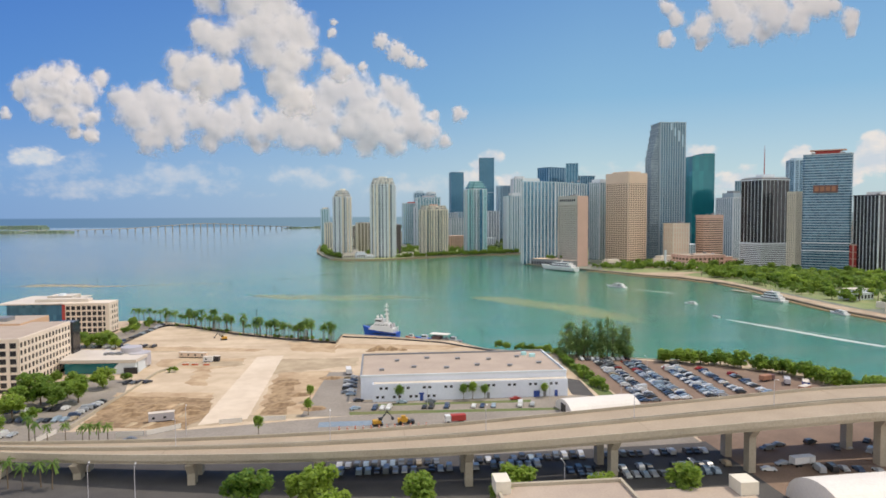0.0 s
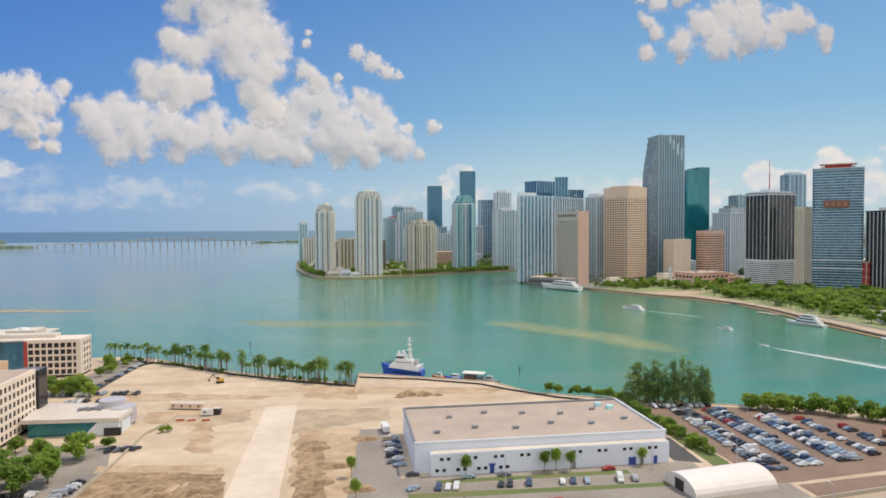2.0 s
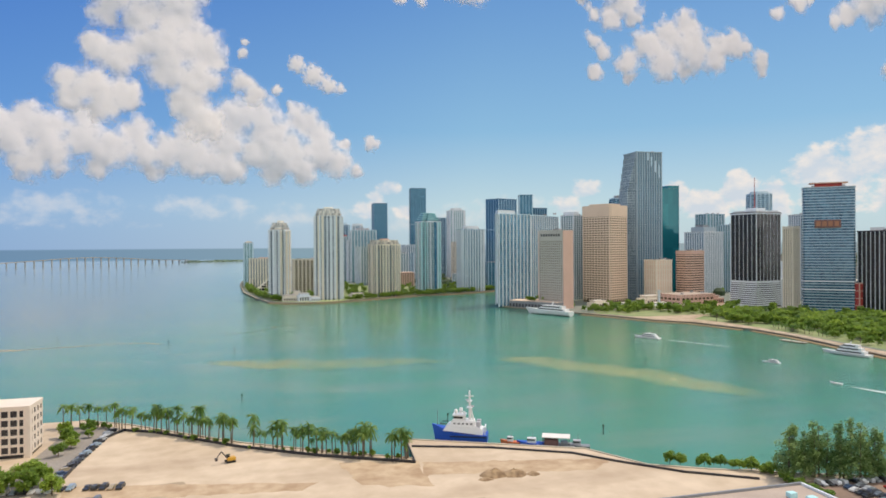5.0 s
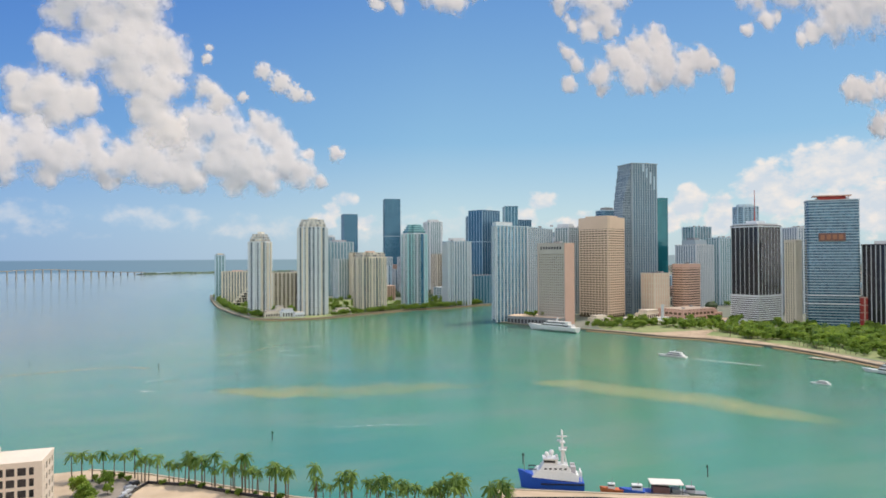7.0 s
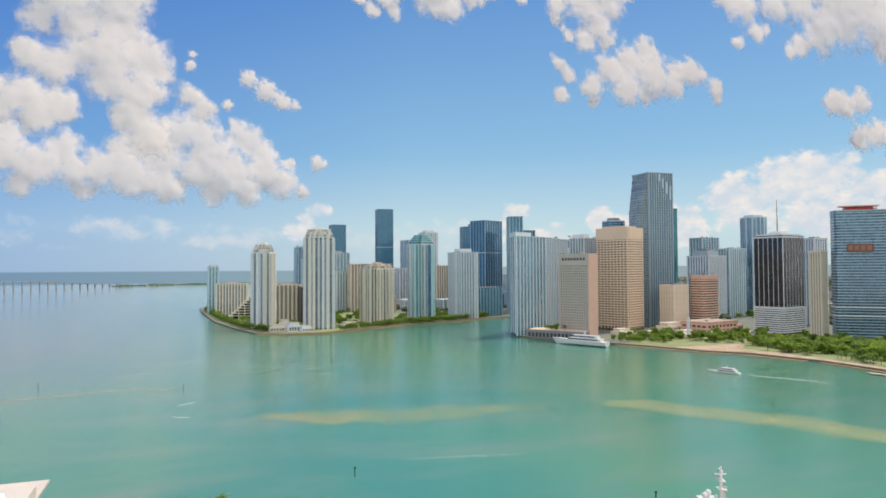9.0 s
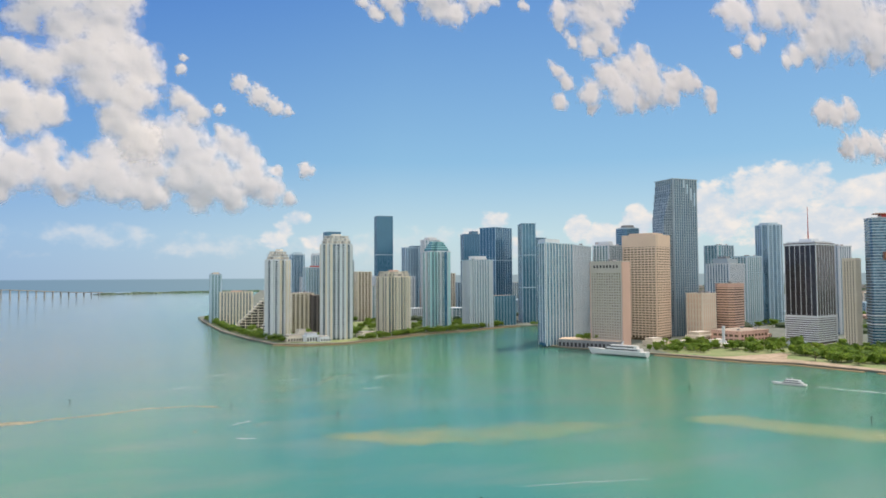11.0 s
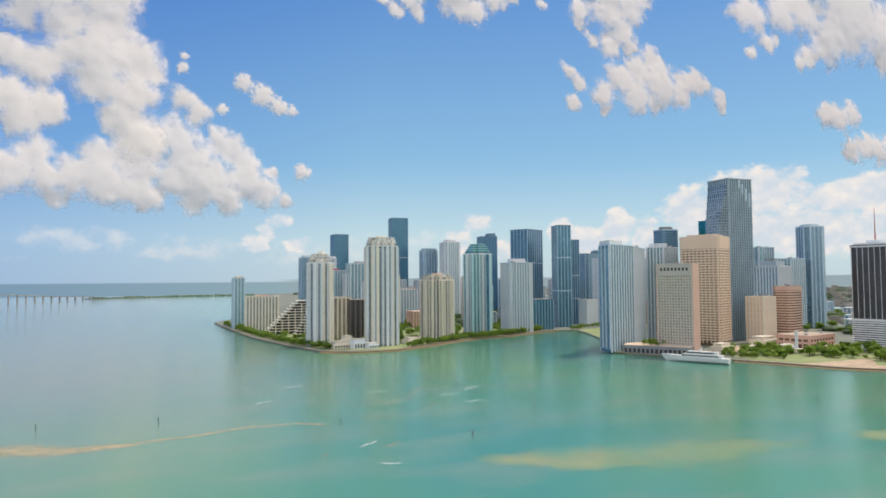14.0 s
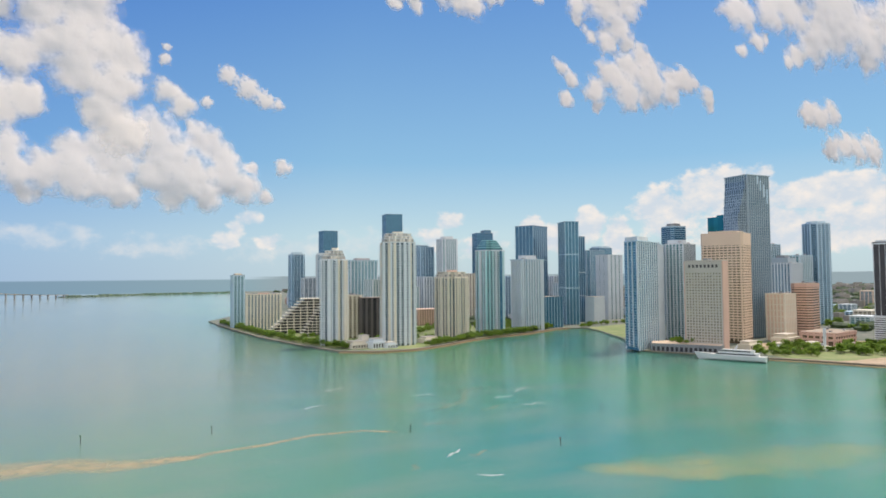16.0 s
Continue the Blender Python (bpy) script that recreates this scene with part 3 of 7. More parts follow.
tower(R, "pale teal residential tower with white balconies", 200, 1322, notched(38, 35, 8, 6), 12, 131, GLASS_PALE, WHITE, TEAL_PAINT, 3.2, 0.6, 1.0, (6.4, 1.5, 0.9), (4.4, 2.0),
      crown=tiers(notched(38, 35, 8, 6), 4, 3.6, GLASS_PALE, TEAL_PAINT, 1.8), group=ISLE, panels=((0, 0.3, 2.0, WHITE), (0, 0.72, 4.2, GLASS_AQUA), (9, 0.5, 3.6, WHITE), (1, 0.5, 5.2, TEAL_PAINT), (8, 0.5, 5.0, WHITE)))
tower(R, "white ribbed residential tower with dark window strips", 290, 1353, notched(43, 36, 7, 4), 4, 118, GLASS_AQUA, PALE_BLUE, WHITE, 3.2, 0.25, 0.7, (6.2, 2.6, 2.2), crown=[(rect(28, 20, 4), 0, 6, WHITE)], group=ISLE)
tower(R, "distant white residential tower", 419, 1908, rect(44, 40, 6), 4, 184, GLASS_PALE, WHITE, WHITE, 3.4, 0.3, 1.0, (6, 2.4, 0.8), crown=[(rect(28, 24, 4), 0, 6, WHITE)], group=FAR)
tower(O, "dark blue glass tower with thin pale lines", 413, 1522, rect(56, 40), 26, 188, GLASS_NAVY, DARK_FRAME, PALE_BLUE, 3.6, 0.15, 0.7, (8, 0.6, 0.4), band=[(8, 34, 2.5, GLASS_STEEL), (120, 121.2, 0.5, PALE_BLUE)], group=FAR)
tower(O, "slender grey-blue glass tower with framed bays", 432, 1428, rect(26, 38), -17, 190, GLASS_STEEL, DARK_FRAME, PALE_BLUE, 3.6, 0.15, 0.7, (6.5, 0.8, 0.5), band=[(66, 67.6, 0.8, PALE_BLUE), (128, 129.6, 0.8, PALE_BLUE)], group=FAR)
tower(O, "dark residential tower with white bands beside the river", 474, 1472, rect(34, 36), 5, 166, GLASS_NAVY, DARK_FRAME, PALE_BLUE, 3.6, 0.2, 0.8, (6, 0.8, 0.5), band=[(50, 51.2, 0.7, WHITE), (95, 96.2, 0.7, WHITE)], group=FAR)
tower(O, "far dark blue glass office tower", 579, 2008, rect(46, 40), -10, 208, GLASS_NAVY, DARK_FRAME, DARK_FRAME, 4, 0.2, 0.8, (8, 0.8, 0.3), crown=[(shifted(rect(20, 30), 10, 0), 0, 8, DARK_FRAME)], group=FAR)
tower(R, "far blue glass residential tower", 512, 2270, rect(38, 34, 4), 7, 186, GLASS_BLUE, PALE_BLUE, PALE_BLUE, 3.6, 0.4, 0.9, (8, 1.0, 0.5), group=FAR)
slab = tower(R, "long white ribbed residential slab on the river mouth, bent in plan", 0, 0, [(231, 1028), (292, 1058), (365, 1122), (351, 1141), (281, 1082), (237, 1056)], 0, 132, GLASS_AQUA, PALE_BLUE, WHITE, 3.2, 0.25, 0.5, (7.2, 1.5, 1.2),
      crown=[([(231, 1028), (262, 1043), (262, 1068), (237, 1056)], 0, 4.5, WHITE)], bare=(5,))
part("end_glazing", plan([(230.3, 1027.0), (231.1, 1027.5), (237.1, 1056.5), (236.2, 1056.4)], 4, 129), GLASS_AQUA, slab, "light blue mirror glazing of the end wall")
for k in range(38):
    part("balcony", plan([(229.6, 1027.2), (230.32, 1027.1), (236.22, 1056.3), (235.4, 1056.2)], 6 + 3.2 * k, 6.5 + 3.2 * k), PALE_BLUE, slab)
for a in (0.0, 0.36, 0.68):
    x, y = 230.0 + 5.9 * a, 1027.0 + 29 * a
    part("fin", boxes((x - 1.0, y, 4, x + 0.1, y + 1.3, 131)), WHITE, slab)
t = tower("hotel_tower", "small tan hotel slab with a window grid over the quay", 301, 990, rect(20, 42), 26, 107, GLASS_GOLD, HOTEL_STONE, HOTEL_STONE, 3.3, 0.5, 1.5, (3.4, 1.4, 0.7), base=6)
part("gable", boxes((-10.6, -22.2, 0, 10.6, -21, 105.8)), ROSE, t, "windowless rose stone end wall")
part("gable", boxes((-10.6, 21, 0, 10.6, 22.2, 105.8)), ROSE, t, "windowless rose stone end wall")
part("frieze", boxes((-11.3, -20.9, 92, -10.4, 20.9, 105)), HOTEL_STONE, t)
slot = mesh_of("roof_window", boxes((-11.6, -1.2, 98, -11.2, 1.2, 101.5)), GLASS_DARK)
for i in range(8):
    part("roof_window", slot, None, t).location = (0, -15.5 + 4.4 * i, 0)
tower("hotel_tower", "large tan travertine hotel tower with dark windows", 410, 1053, rect(42, 52, 2), 25, 145, GLASS_WARM, TRAVERTINE, TRAVERTINE, 3.5, 0.7, 1.8, (5.2, 1.2, 0.5), base=3, band=[(128, 143.2, 0.9, TRAVERTINE)], crown=[(rect(30, 38, 2), 0, 2.5, TRAVERTINE)])
t = tower(O, "tall grey granite office tower with a serrated side", 496, 1087, rect(43, 38), -1, 232, GLASS_STEEL, GREY_STONE, GREY_STONE, 3.9, 0.2, 0.8, (4.3, 1.5, 1.3))
for i in range(5):                     # the stepped glazed side: a glass body, a thin slab each storey and slim mullions
    x0, x1, y0, y1, top = -24.5 - 2.4 * i + 0.02 * i, -21.9 - 2.4 * i, -17 + 1.2 * i, 17 - 1.2 * i, 222 - 11.5 * i
    setback = part("setback", boxes((x0, y0, 0, x1, y1, top)), GLASS_SKY, t)
    bm = bmesh.new()
    for k in range(1, int(top / 3.9)):
        box(bm, x0 - 0.25, y0 - 0.25, 3.9 * k, x1, y1 + 0.25, 3.9 * k + 0.9)
    tagged(part("slab_stack", bm, GREY_STONE, setback), kind="stuff")
    bm = bmesh.new()
    for k in range(9):
        y = y0 + (y1 - y0) * k / 8
        box(bm, x0 - 0.45, y - 0.35, 0, x0 + 0.1, y + 0.35, top)
    tagged(part("mullion_row", bm, GREY_STONE, setback), kind="stuff")
for i in range(4):
    part("notch", boxes((-4 + 6.5 * i, -20.5, 218 - 9 * i, -1.6 + 6.5 * i, -19.3, 229.6 - 6 * i)), PALE_BLUE, t, "bright stepped notch glazing")
tower(O, "tall green mirror-glass office tower downtown", 624, 1232, rect(44, 44), -1, 189, GLASS_TEAL, GLASS_TEAL, GLASS_TEAL, 0, 0.1, 0.4, (0, 1, 0.1), crown=[(shifted(rect(22, 44), 11, 0), 0, 5, GLASS_TEAL)])
t = tower(O, "black glass office block with white fins over a white louvred base", 572, 925, rect(50, 40), 13, 130, GLASS_DARK, BLACK_FRAME, WHITE, 3.6, 0.08, 0.5, (7.1, 0.5, 0.5), base=34, band=[(126.5, 128.4, 1.2, WHITE), (33, 36, 1.3, WHITE)],
          crown=[(rect(46, 36), 0, 2, WHITE), (rect(20, 16), 2, 6, WHITE)])
louvre = mesh_of("louvre", plan(grown(rect(50, 40), 1.2), 0, 1.7), WHITE)
for i in range(11):
    part("louvre", louvre, None, t).location = (0, 0, 2.5 + 2.8 * i)
part("corner_wall", boxes((25, -21.3, 0, 27, 21.3, 33)), WHITE, t)
bm = bmesh.new()
tube(bm, (-2, 0, 135), (-2, 0, 178), 0.8, 0.25)
part("antenna", bm, RED_PAINT, t, "slender red and white roof antenna")
t = tower(O, "blue-grey banded glass office block with a red roof box", 606, 836, rect(57, 24, 2), -40, 158, GLASS_BLUE, GREY_STONE, GREY_STONE, 3.5, 0.45, 1.0, (0, 0.8, 0.3), band=[(29, 38, -1.0, GLASS_DARK), (38, 39.4, 1.2, WHITE), (27.5, 29, 1.2, WHITE)],
          crown=[(rect(30, 12), 0, 4.5, RED_PAINT), (rect(42, 17), 4.5, 5.7, ROSE)])
part("sign", boxes((-16, -13.4, 106, 13, -12.5, 116)), SIGN_DARK, t, "dull red roof sign with plain shapes")
for i in range(4):
    part("sign_mark", boxes((-14 + 6.6 * i, -13.7, 108, -9.4 + 6.6 * i, -13.4, 114)), BRICK_RED, t)
tower(O, "black ribbed office block by the park", 652, 792, rect(52, 40), 5, 102, GLASS_DARK, BLACK_FRAME, WHITE, 3.6, 0.08, 0.5, (5.6, 0.6, 0.7), crown=[(rect(30, 24), 0, 4, WHITE)])
t = tower(O, "round-topped blue glass tower behind the park", 804, 1192, rect(38, 38, 8), -20, 180, GLASS_BLUE, PALE_BLUE, PALE_BLUE, 3.6, 0.4, 1.0, (8, 1.2, 0.6), (5, 0.8), crown=[(rect(28, 28, 7), 0, 3.5, PALE_BLUE)])
part("wing", plan(shifted(rect(14, 30), -24, 0), 0, 92), GLASS_BLUE, t)
tower(O, "salmon banded stone office block with rounded corners", 545, 1035, rect(44, 27, 6), 20, 77, GLASS_WARM, ROSE, ROSE, 3.6, 0.4, 2.0, (0, 3, 0.4), band=[(71, 75.2, 0.6, ROSE)])
tower(O, "dark glass tower top with a slanted roof cabin", 588, 1320, rect(34, 34, 5), -6, 178, GLASS_NAVY, PALE_BLUE, DARK_FRAME, 3.8, 0.2, 0.8, (7, 0.8, 0.4), crown=[(rect(20, 20, 4), 0, 5, METAL_GREY)])
tower(O, "white ribbed office block with stepped roofs", 651, 1146, rect(50, 40), 17, 108, GLASS_STEEL, WHITE, WHITE, 3.6, 0.2, 0.6, (5, 2.1, 1.0), crown=[(rect(34, 26), 0, 8, GREY_STONE), (shifted(rect(16, 14), -4, 0), 8, 12, METAL_GREY)])
tower(R, "white and teal residential tower with a curved parapet", 396, 1120, rect(42, 26), 22, 134, GLASS_PALE, WHITE, WHITE, 3.2, 0.4, 0.9, (5, 1.6, 1.0), (4.4, 1.0), crown=[(shifted(rect(12, 22), -12, 0), 0, 5, WHITE)])

tower(R, "wide pale blue apartment slab behind the island", 138, 1750, rect(62, 26), 6, 126, GLASS_PALE, PALE_BLUE, WHITE, 3.3, 0.4, 1.0, (8, 1.6, 0.8), crown=[(rect(30, 16), 0, 4, METAL_PALE)], group=FAR)
tower(R, "grey-blue apartment tower far behind the island", 382, 1960, rect(40, 34, 4), 4, 166, GLASS_BLUE, PALE_BLUE, PALE_BLUE, 3.6, 0.4, 0.9, (8, 1.2, 0.6), group=FAR)
tower(O, "steel-blue office tower inland with a flat cap", 739, 1705, rect(46, 38, 4), 12, 156, GLASS_STEEL, DARK_FRAME, PALE_BLUE, 3.8, 0.3, 0.8, (8, 1.0, 0.5), crown=[(rect(40, 32, 4), 0, 4, PALE_BLUE)], group=FAR)
tower(O, "pale banded office tower inland", 800, 1640, rect(40, 34), 12, 138, GLASS_PALE, WHITE, WHITE, 3.6, 0.3, 1.0, (9, 1.4, 0.6), group=FAR)

# lower blocks between the towers
tower(R, "cream ribbed apartment block near the island's tip", -92, 1614, rect(58, 24), -8, 62, GLASS_BLUE, CREAM, CREAM, 3.2, 0.3, 0.8, (6, 2.6, 1.0), crown=[(rect(20, 10), 0, 2, ROSE)], group=ISLE)
tower(R, "brown and cream apartment block with dark balconies", -18, 1382, rect(44, 26), 6, 64, GLASS_WARM, CREAM, CREAM, 3.2, 0.4, 0.9, (7, 2.4, 1.0), group=ISLE)
tower(R, "charcoal apartment block with deep balconies", 26, 1374, rect(44, 28), -16, 60, GLASS_DARK, DARK_STONE, DARK_STONE, 3.2, 0.5, 1.0, (9, 3.2, 1.1), (6, 1.2), group=ISLE)
t = thing("terraced_apartments", -60, 1515, 1.8, "cream terraced apartment building stepping down to the water", "building", -8)
for i in range(12):
    x0 = -40 + 4.6 * i
    part("storey", boxes((x0 + 1.5, -14.6, 3.5 * i + (0.954 if i else 0), 40, 14, 3.5 * (i + 1))), GLASS_DARK, t)
    part("balcony_wall", boxes((x0 - 2.5, -16.2, 3.5 * (i + 1) + 0.004, 41, 15, 3.5 * (i + 1) + 0.95)), CREAM, t)
for j in range(8):
    top = min(12, j * 1.9 + 1.6)
    part("party_wall", boxes((-36 + 10.6 * j, -15.6, 0, -34.4 + 10.6 * j, -14.61, 3.5 * int(top) + 1.2)), CREAM, t)
t.scale = (1.0, 1.0, 1.3)
copy_thing(t, pose(-44, 1440, 1.8, 0, 0, -8) @ Matrix.Diagonal((0.60, 0.7, 0.95, 1)))
tower(R, "pale apartment tower with a red dome roof", 97, 1819, rect(46, 34, 4), 4, 112, GLASS_PALE, WHITE, PALE_BLUE, 3.3, 0.4, 0.9, (6, 1.6, 0.8), crown=[(rect(20, 18, 5), 0, 3, RED_PAINT)], group=FAR)
tower(R, "pale blue apartment tower behind the island", 120, 1762, rect(36, 30, 3), 4, 102, GLASS_BLUE, WHITE, WHITE, 3.3, 0.4, 0.9, (6, 1.8, 0.8), group=FAR)
tower(O, "white office tower with a pale cap", 185, 2209, rect(33, 30, 8), 0, 152, GLASS_STEEL, WHITE, WHITE, 3.6, 0.3, 0.8, (5, 1.4, 0.6), crown=[(rect(30, 28, 8), 0, 5, WHITE)], group=FAR)
tower(O, "white podium block behind the island", 212, 1690, rect(46, 40), 3, 70, GLASS_PALE, WHITE, WHITE, 3.6, 0.3, 1.2, (7, 2, 0.6), group=FAR)
tower(O, "low dark blue glass podium beside the river", 352, 1385, rect(46, 30), 6, 54, GLASS_STEEL, DARK_FRAME, PALE_BLUE, 4, 0.2, 0.8, (7, 0.7, 0.4), group=FAR)
tower(O, "white blank-sided block by the river", 490, 1425, rect(28, 24), 6, 50, WHITE, WHITE, WHITE, 0, 0.2, 0.8, (0, 1, 0.4), group=FAR)
tower(R, "white and green-blue apartment slab with a blank wall", 590, 1500, rect(48, 30), 12, 132, GLASS_PALE, WHITE, WHITE, 3.3, 0.3, 0.9, (14, 9, 0.8), group=FAR)
tower(O, "brown ribbed low block by the river", 600, 1420, rect(58, 30), 10, 44, GLASS_WARM, ROSE, ROSE, 4, 0.3, 0.8, (5, 2.2, 0.8), group=FAR)
tower(O, "far grey-brown office tower inland", 640, 1620, rect(60, 36, 6), 12, 146, GLASS_STEEL, GREY_STONE, GREY_STONE, 3.6, 0.3, 0.9, (6, 1.0, 0.5), group=FAR)
tower(O, "tan low office block beside the granite tower", 486, 1030, rect(30, 26), 10, 64, TRAVERTINE, CREAM, CREAM, 8, 0.3, 1.2, (5, 2.0, 0.6))
tower(O, "low brown brick arcade block at the park", 492, 968, rect(64, 40), 12, 17, GLASS_WARM, ROSE, ROSE, 6, 1.2, 2.8, (8, 2.0, 0.6))
tower(O, "cream stone tower behind the black block", 590, 880, rect(13, 15), 10, 107, GLASS_WARM, CREAM, CREAM, 3.5, 0.3, 1.0, (3.4, 1.8, 0.7), crown=[(rect(14, 16), 0, 2.5, CREAM)])
tower(R, "white and navy striped tower behind the office blocks", 722, 1000, rect(26, 30), 0, 132, GLASS_NAVY, WHITE, WHITE, 3.4, 0.3, 0.7, (5, 2.0, 0.9))
tower(R, "pale teal apartment tower inland", 738, 1246, rect(44, 36, 4), 8, 144, GLASS_PALE, PALE_BLUE, WHITE, 3.3, 0.5, 0.9, (7, 1.6, 0.9), (4.6, 1.0))
tower(R, "pale teal apartment slab inland", 742, 1186, rect(42, 30), 8, 122, GLASS_PALE, PALE_BLUE, WHITE, 3.3, 0.5, 0.9, (6, 1.6, 0.9), (4.4, 1.0))
tower(O, "low red building beside the park", 634, 800, rect(16, 18), 0, 38, RED_PAINT, ROSE, ROSE, 9, 0.3, 0.8, (8, 0.8, 0.3)).location = (628, 812, 1.8)
for i in range(26):
    rnd = random.Random(40 + i)
    x, y = rnd.uniform(640, 1500), rnd.uniform(1000, 1900)
    if not free(x, y, 26):
        continue
    g = rnd.choice(((GLASS_STEEL, WHITE), (GLASS_WARM, CREAM), (GLASS_BLUE, PALE_BLUE), (GLASS_STEEL, TRAVERTINE)))
    tower("city_block", "low pale city block among trees", x, y, rect(rnd.uniform(26, 52), rnd.uniform(24, 44)), rnd.choice((0, 8, 20)), rnd.uniform(10, 44), g[0], g[1], g[1], 4, 0.3, 1.3, (9, 2.2, 0.5), group="low city blocks")
for i in range(16):
    rnd = random.Random(140 + i)
    x, y = 120 + 34 * i + rnd.uniform(-10, 10), rnd.uniform(1600, 2050)
    if not free(x, y, 20):
        continue
    g = rnd.choice(((GLASS_STEEL, WHITE), (GLASS_BLUE, PALE_BLUE), (GLASS_PALE, WHITE), (GLASS_WARM, CREAM)))
    tower("city_block", "mid-rise pale block behind the waterfront", x, y, rect(rnd.uniform(26, 40), rnd.uniform(24, 36)), rnd.choice((0, 4, 12)), rnd.uniform(34, 105), g[0], g[1], g[1], 3.5, 0.4, 1.0, (7, 2.0, 0.7), group="mid-rise blocks")

rnd = random.Random(77)
for i in range(260):
    x = rnd.uniform(90, 1300)
    y = rnd.uniform(1500 if x < 560 else 1120, 2700)
    w, d = rnd.uniform(24, 46), rnd.uniform(22, 40)
    top = rnd.choice((14, 18, 24, 30, 38, 46, 60)) * (1.5 if x < 700 and y > 1600 else 0.8)
    if x < 130 + (y - 1500) * 0.05 or not free(x, y, max(w, d) / 2 + 4):
        continue
    g = rnd.choice(((GLASS_STEEL, WHITE), (GLASS_BALCONY, CREAM), (GLASS_BLUE, PALE_BLUE), (GLASS_PALE, WHITE), (GLASS_BALCONY, WHITE), (GLASS_WARM, ROSE)))
    tower("city_block", "pale mid-rise block in the hazy city behind", x, y, rect(w, d), rnd.choice((0, 6, 14)), top, g[0], g[1], g[1], 3.6, 0.3, 1.2, (rnd.choice((5, 8, 11)), 2.0, 0.6), group="low city blocks")


# ---- elevated road ----
def road_z(x):
    return min(20.0, max(7.0, 14.5 + 0.045 * (x - 26)))


def road_near(x):
    return 180 + (0.00095 * max(0, 60 - x) ** 2 if x > -150 else 41.9 - 0.4 * (x + 150))


def road_far(x):
    return 201.5 + (0.0008 * max(0, 30 - x) ** 2 if x > -150 else 25.9 - 0.36 * (x + 150)) + 0.055 * max(0, x - 30)


XS = [-300 + 12 * i for i in range(70)]


def ribbon(y0, y1, z0, z1):
    """A long strip over XS between two lines y(x), between two heights over the road's level."""
    bm = bmesh.new()
    rows = []
    for x in XS:
        a, b, z = y0(x), y1(x), road_z(x)
        rows.append([bm.verts.new(p) for p in ((x, a, z + z0), (x, b, z + z0), (x, b, z + z1), (x, a, z + z1))])
    for p, q in zip(rows, rows[1:]):
        for i in range(4):
            j = (i + 1) % 4
            bm.faces.new((p[i], q[i], q[j], p[j]))
    bm.faces.new(rows[0])
    bm.faces.new(rows[-1][::-1])
    bmesh.ops.recalc_face_normals(bm, faces=bm.faces)
    return bm


def lane(k):
    return lambda x: road_near(x) + (road_far(x) - road_near(x)) * k


def off(f, d):
    return lambda x: f(x) + d


viaduct = tagged(new("road_viaduct"), "pale concrete elevated road on round-shouldered piers", "road", kind="structure")
for k0, k1 in ((0.0, 0.47), (0.53, 1.0)):
    part("deck", ribbon(lane(k0), lane(k1), -0.35, 0.0), ROAD_TOP, viaduct)
    part("girder", ribbon(off(lane(k0), 0.9), off(lane(k1), -0.9), -2.2, -0.354), CONCRETE, viaduct)
    part("parapet", ribbon(off(lane(k0), -0.25), off(lane(k0), 0.1), -0.9, 1.0), CONCRETE, viaduct)
    part("parapet", ribbon(off(lane(k1), -0.1), off(lane(k1), 0.25), -0.9, 1.0), CONCRETE, viaduct)

CAPPED = [(-89, 0), (-54, 1), (-17, 1), (26, 1), (69, 1), (112, 1), (155, 1), (198, 1), (241, 1), (284, 1)]
for x, full in CAPPED:
    for k, d in ((0.24, 0), (0.76, 0)):
        y, z = lane(k)(x), road_z(x) - 2.2
        bm = bmesh.new()
        box(bm, x - 1.1, y - 1.5, 1.9, x + 1.1, y + 1.5, z - 3.2)
        prism_pts = [(y - 1.5, z - 3.2), (y + 1.5, z - 3.2), (y + 4.2, z - 0.004), (y - 4.2, z - 0.004)]
        a, b = [bm.verts.new((x - 1.1, p, q)) for p, q in prism_pts], [bm.verts.new((x + 1.1, p, q)) for p, q in prism_pts]
        bm.faces.new(a[::-1])
        bm.faces.new(b)
        for i in range(4):
            bm.faces.new((a[i], a[(i + 1) % 4], b[(i + 1) % 4], b[i]))
        part("pier", bm, CONCRETE, viaduct)
for i in range(9):
    x = -276 + 71 * i
    for k0, k1 in ((0.01, 0.46), (0.54, 0.99)):
        y0, y1 = lane(k0)(x), lane(k1)(x)
        part("deck_joint", boxes((x - 0.1, y0, road_z(x) + 0.004, x + 0.1, y1, road_z(x) + 0.02)), SEAWALL, viaduct)
part("abutment", boxes((-190, 192, 1.9, -112, 214, 4.6)), CONCRETE, viaduct)

# ---- patches of the ground ----
def patch(name, label, pts, mat, z=2.004, category="ground"):
    if mat in (SOIL, SOIL2, SOIL3, PATH, GRASS, LOT, PARK_FLOOR):          # worn, uneven edges
        fine = []
        for a, b in zip(pts, pts[1:] + pts[:1]):
            a, b = Vector(a), Vector(b)
            k = max(2, int((b - a).length / 2.5))
            for i in range(k):
                p = a + (b - a) * (i / k)
                w = 2.2 if mat in (SOIL, SOIL2, SOIL3) else 0.35
                fine.append((p.x + w * noise.noise(Vector((p.x * 0.22, p.y * 0.22, 1))) + 0.4 * w * noise.noise(Vector((p.x, p.y, 4))), p.y + w * noise.noise(Vector((p.x * 0.22, p.y * 0.22, 9)))))
        pts = fine
    bm = bmesh.new()
    prism(bm, pts, z - 0.3, z)
    return setting(name, bm, mat, label, category)


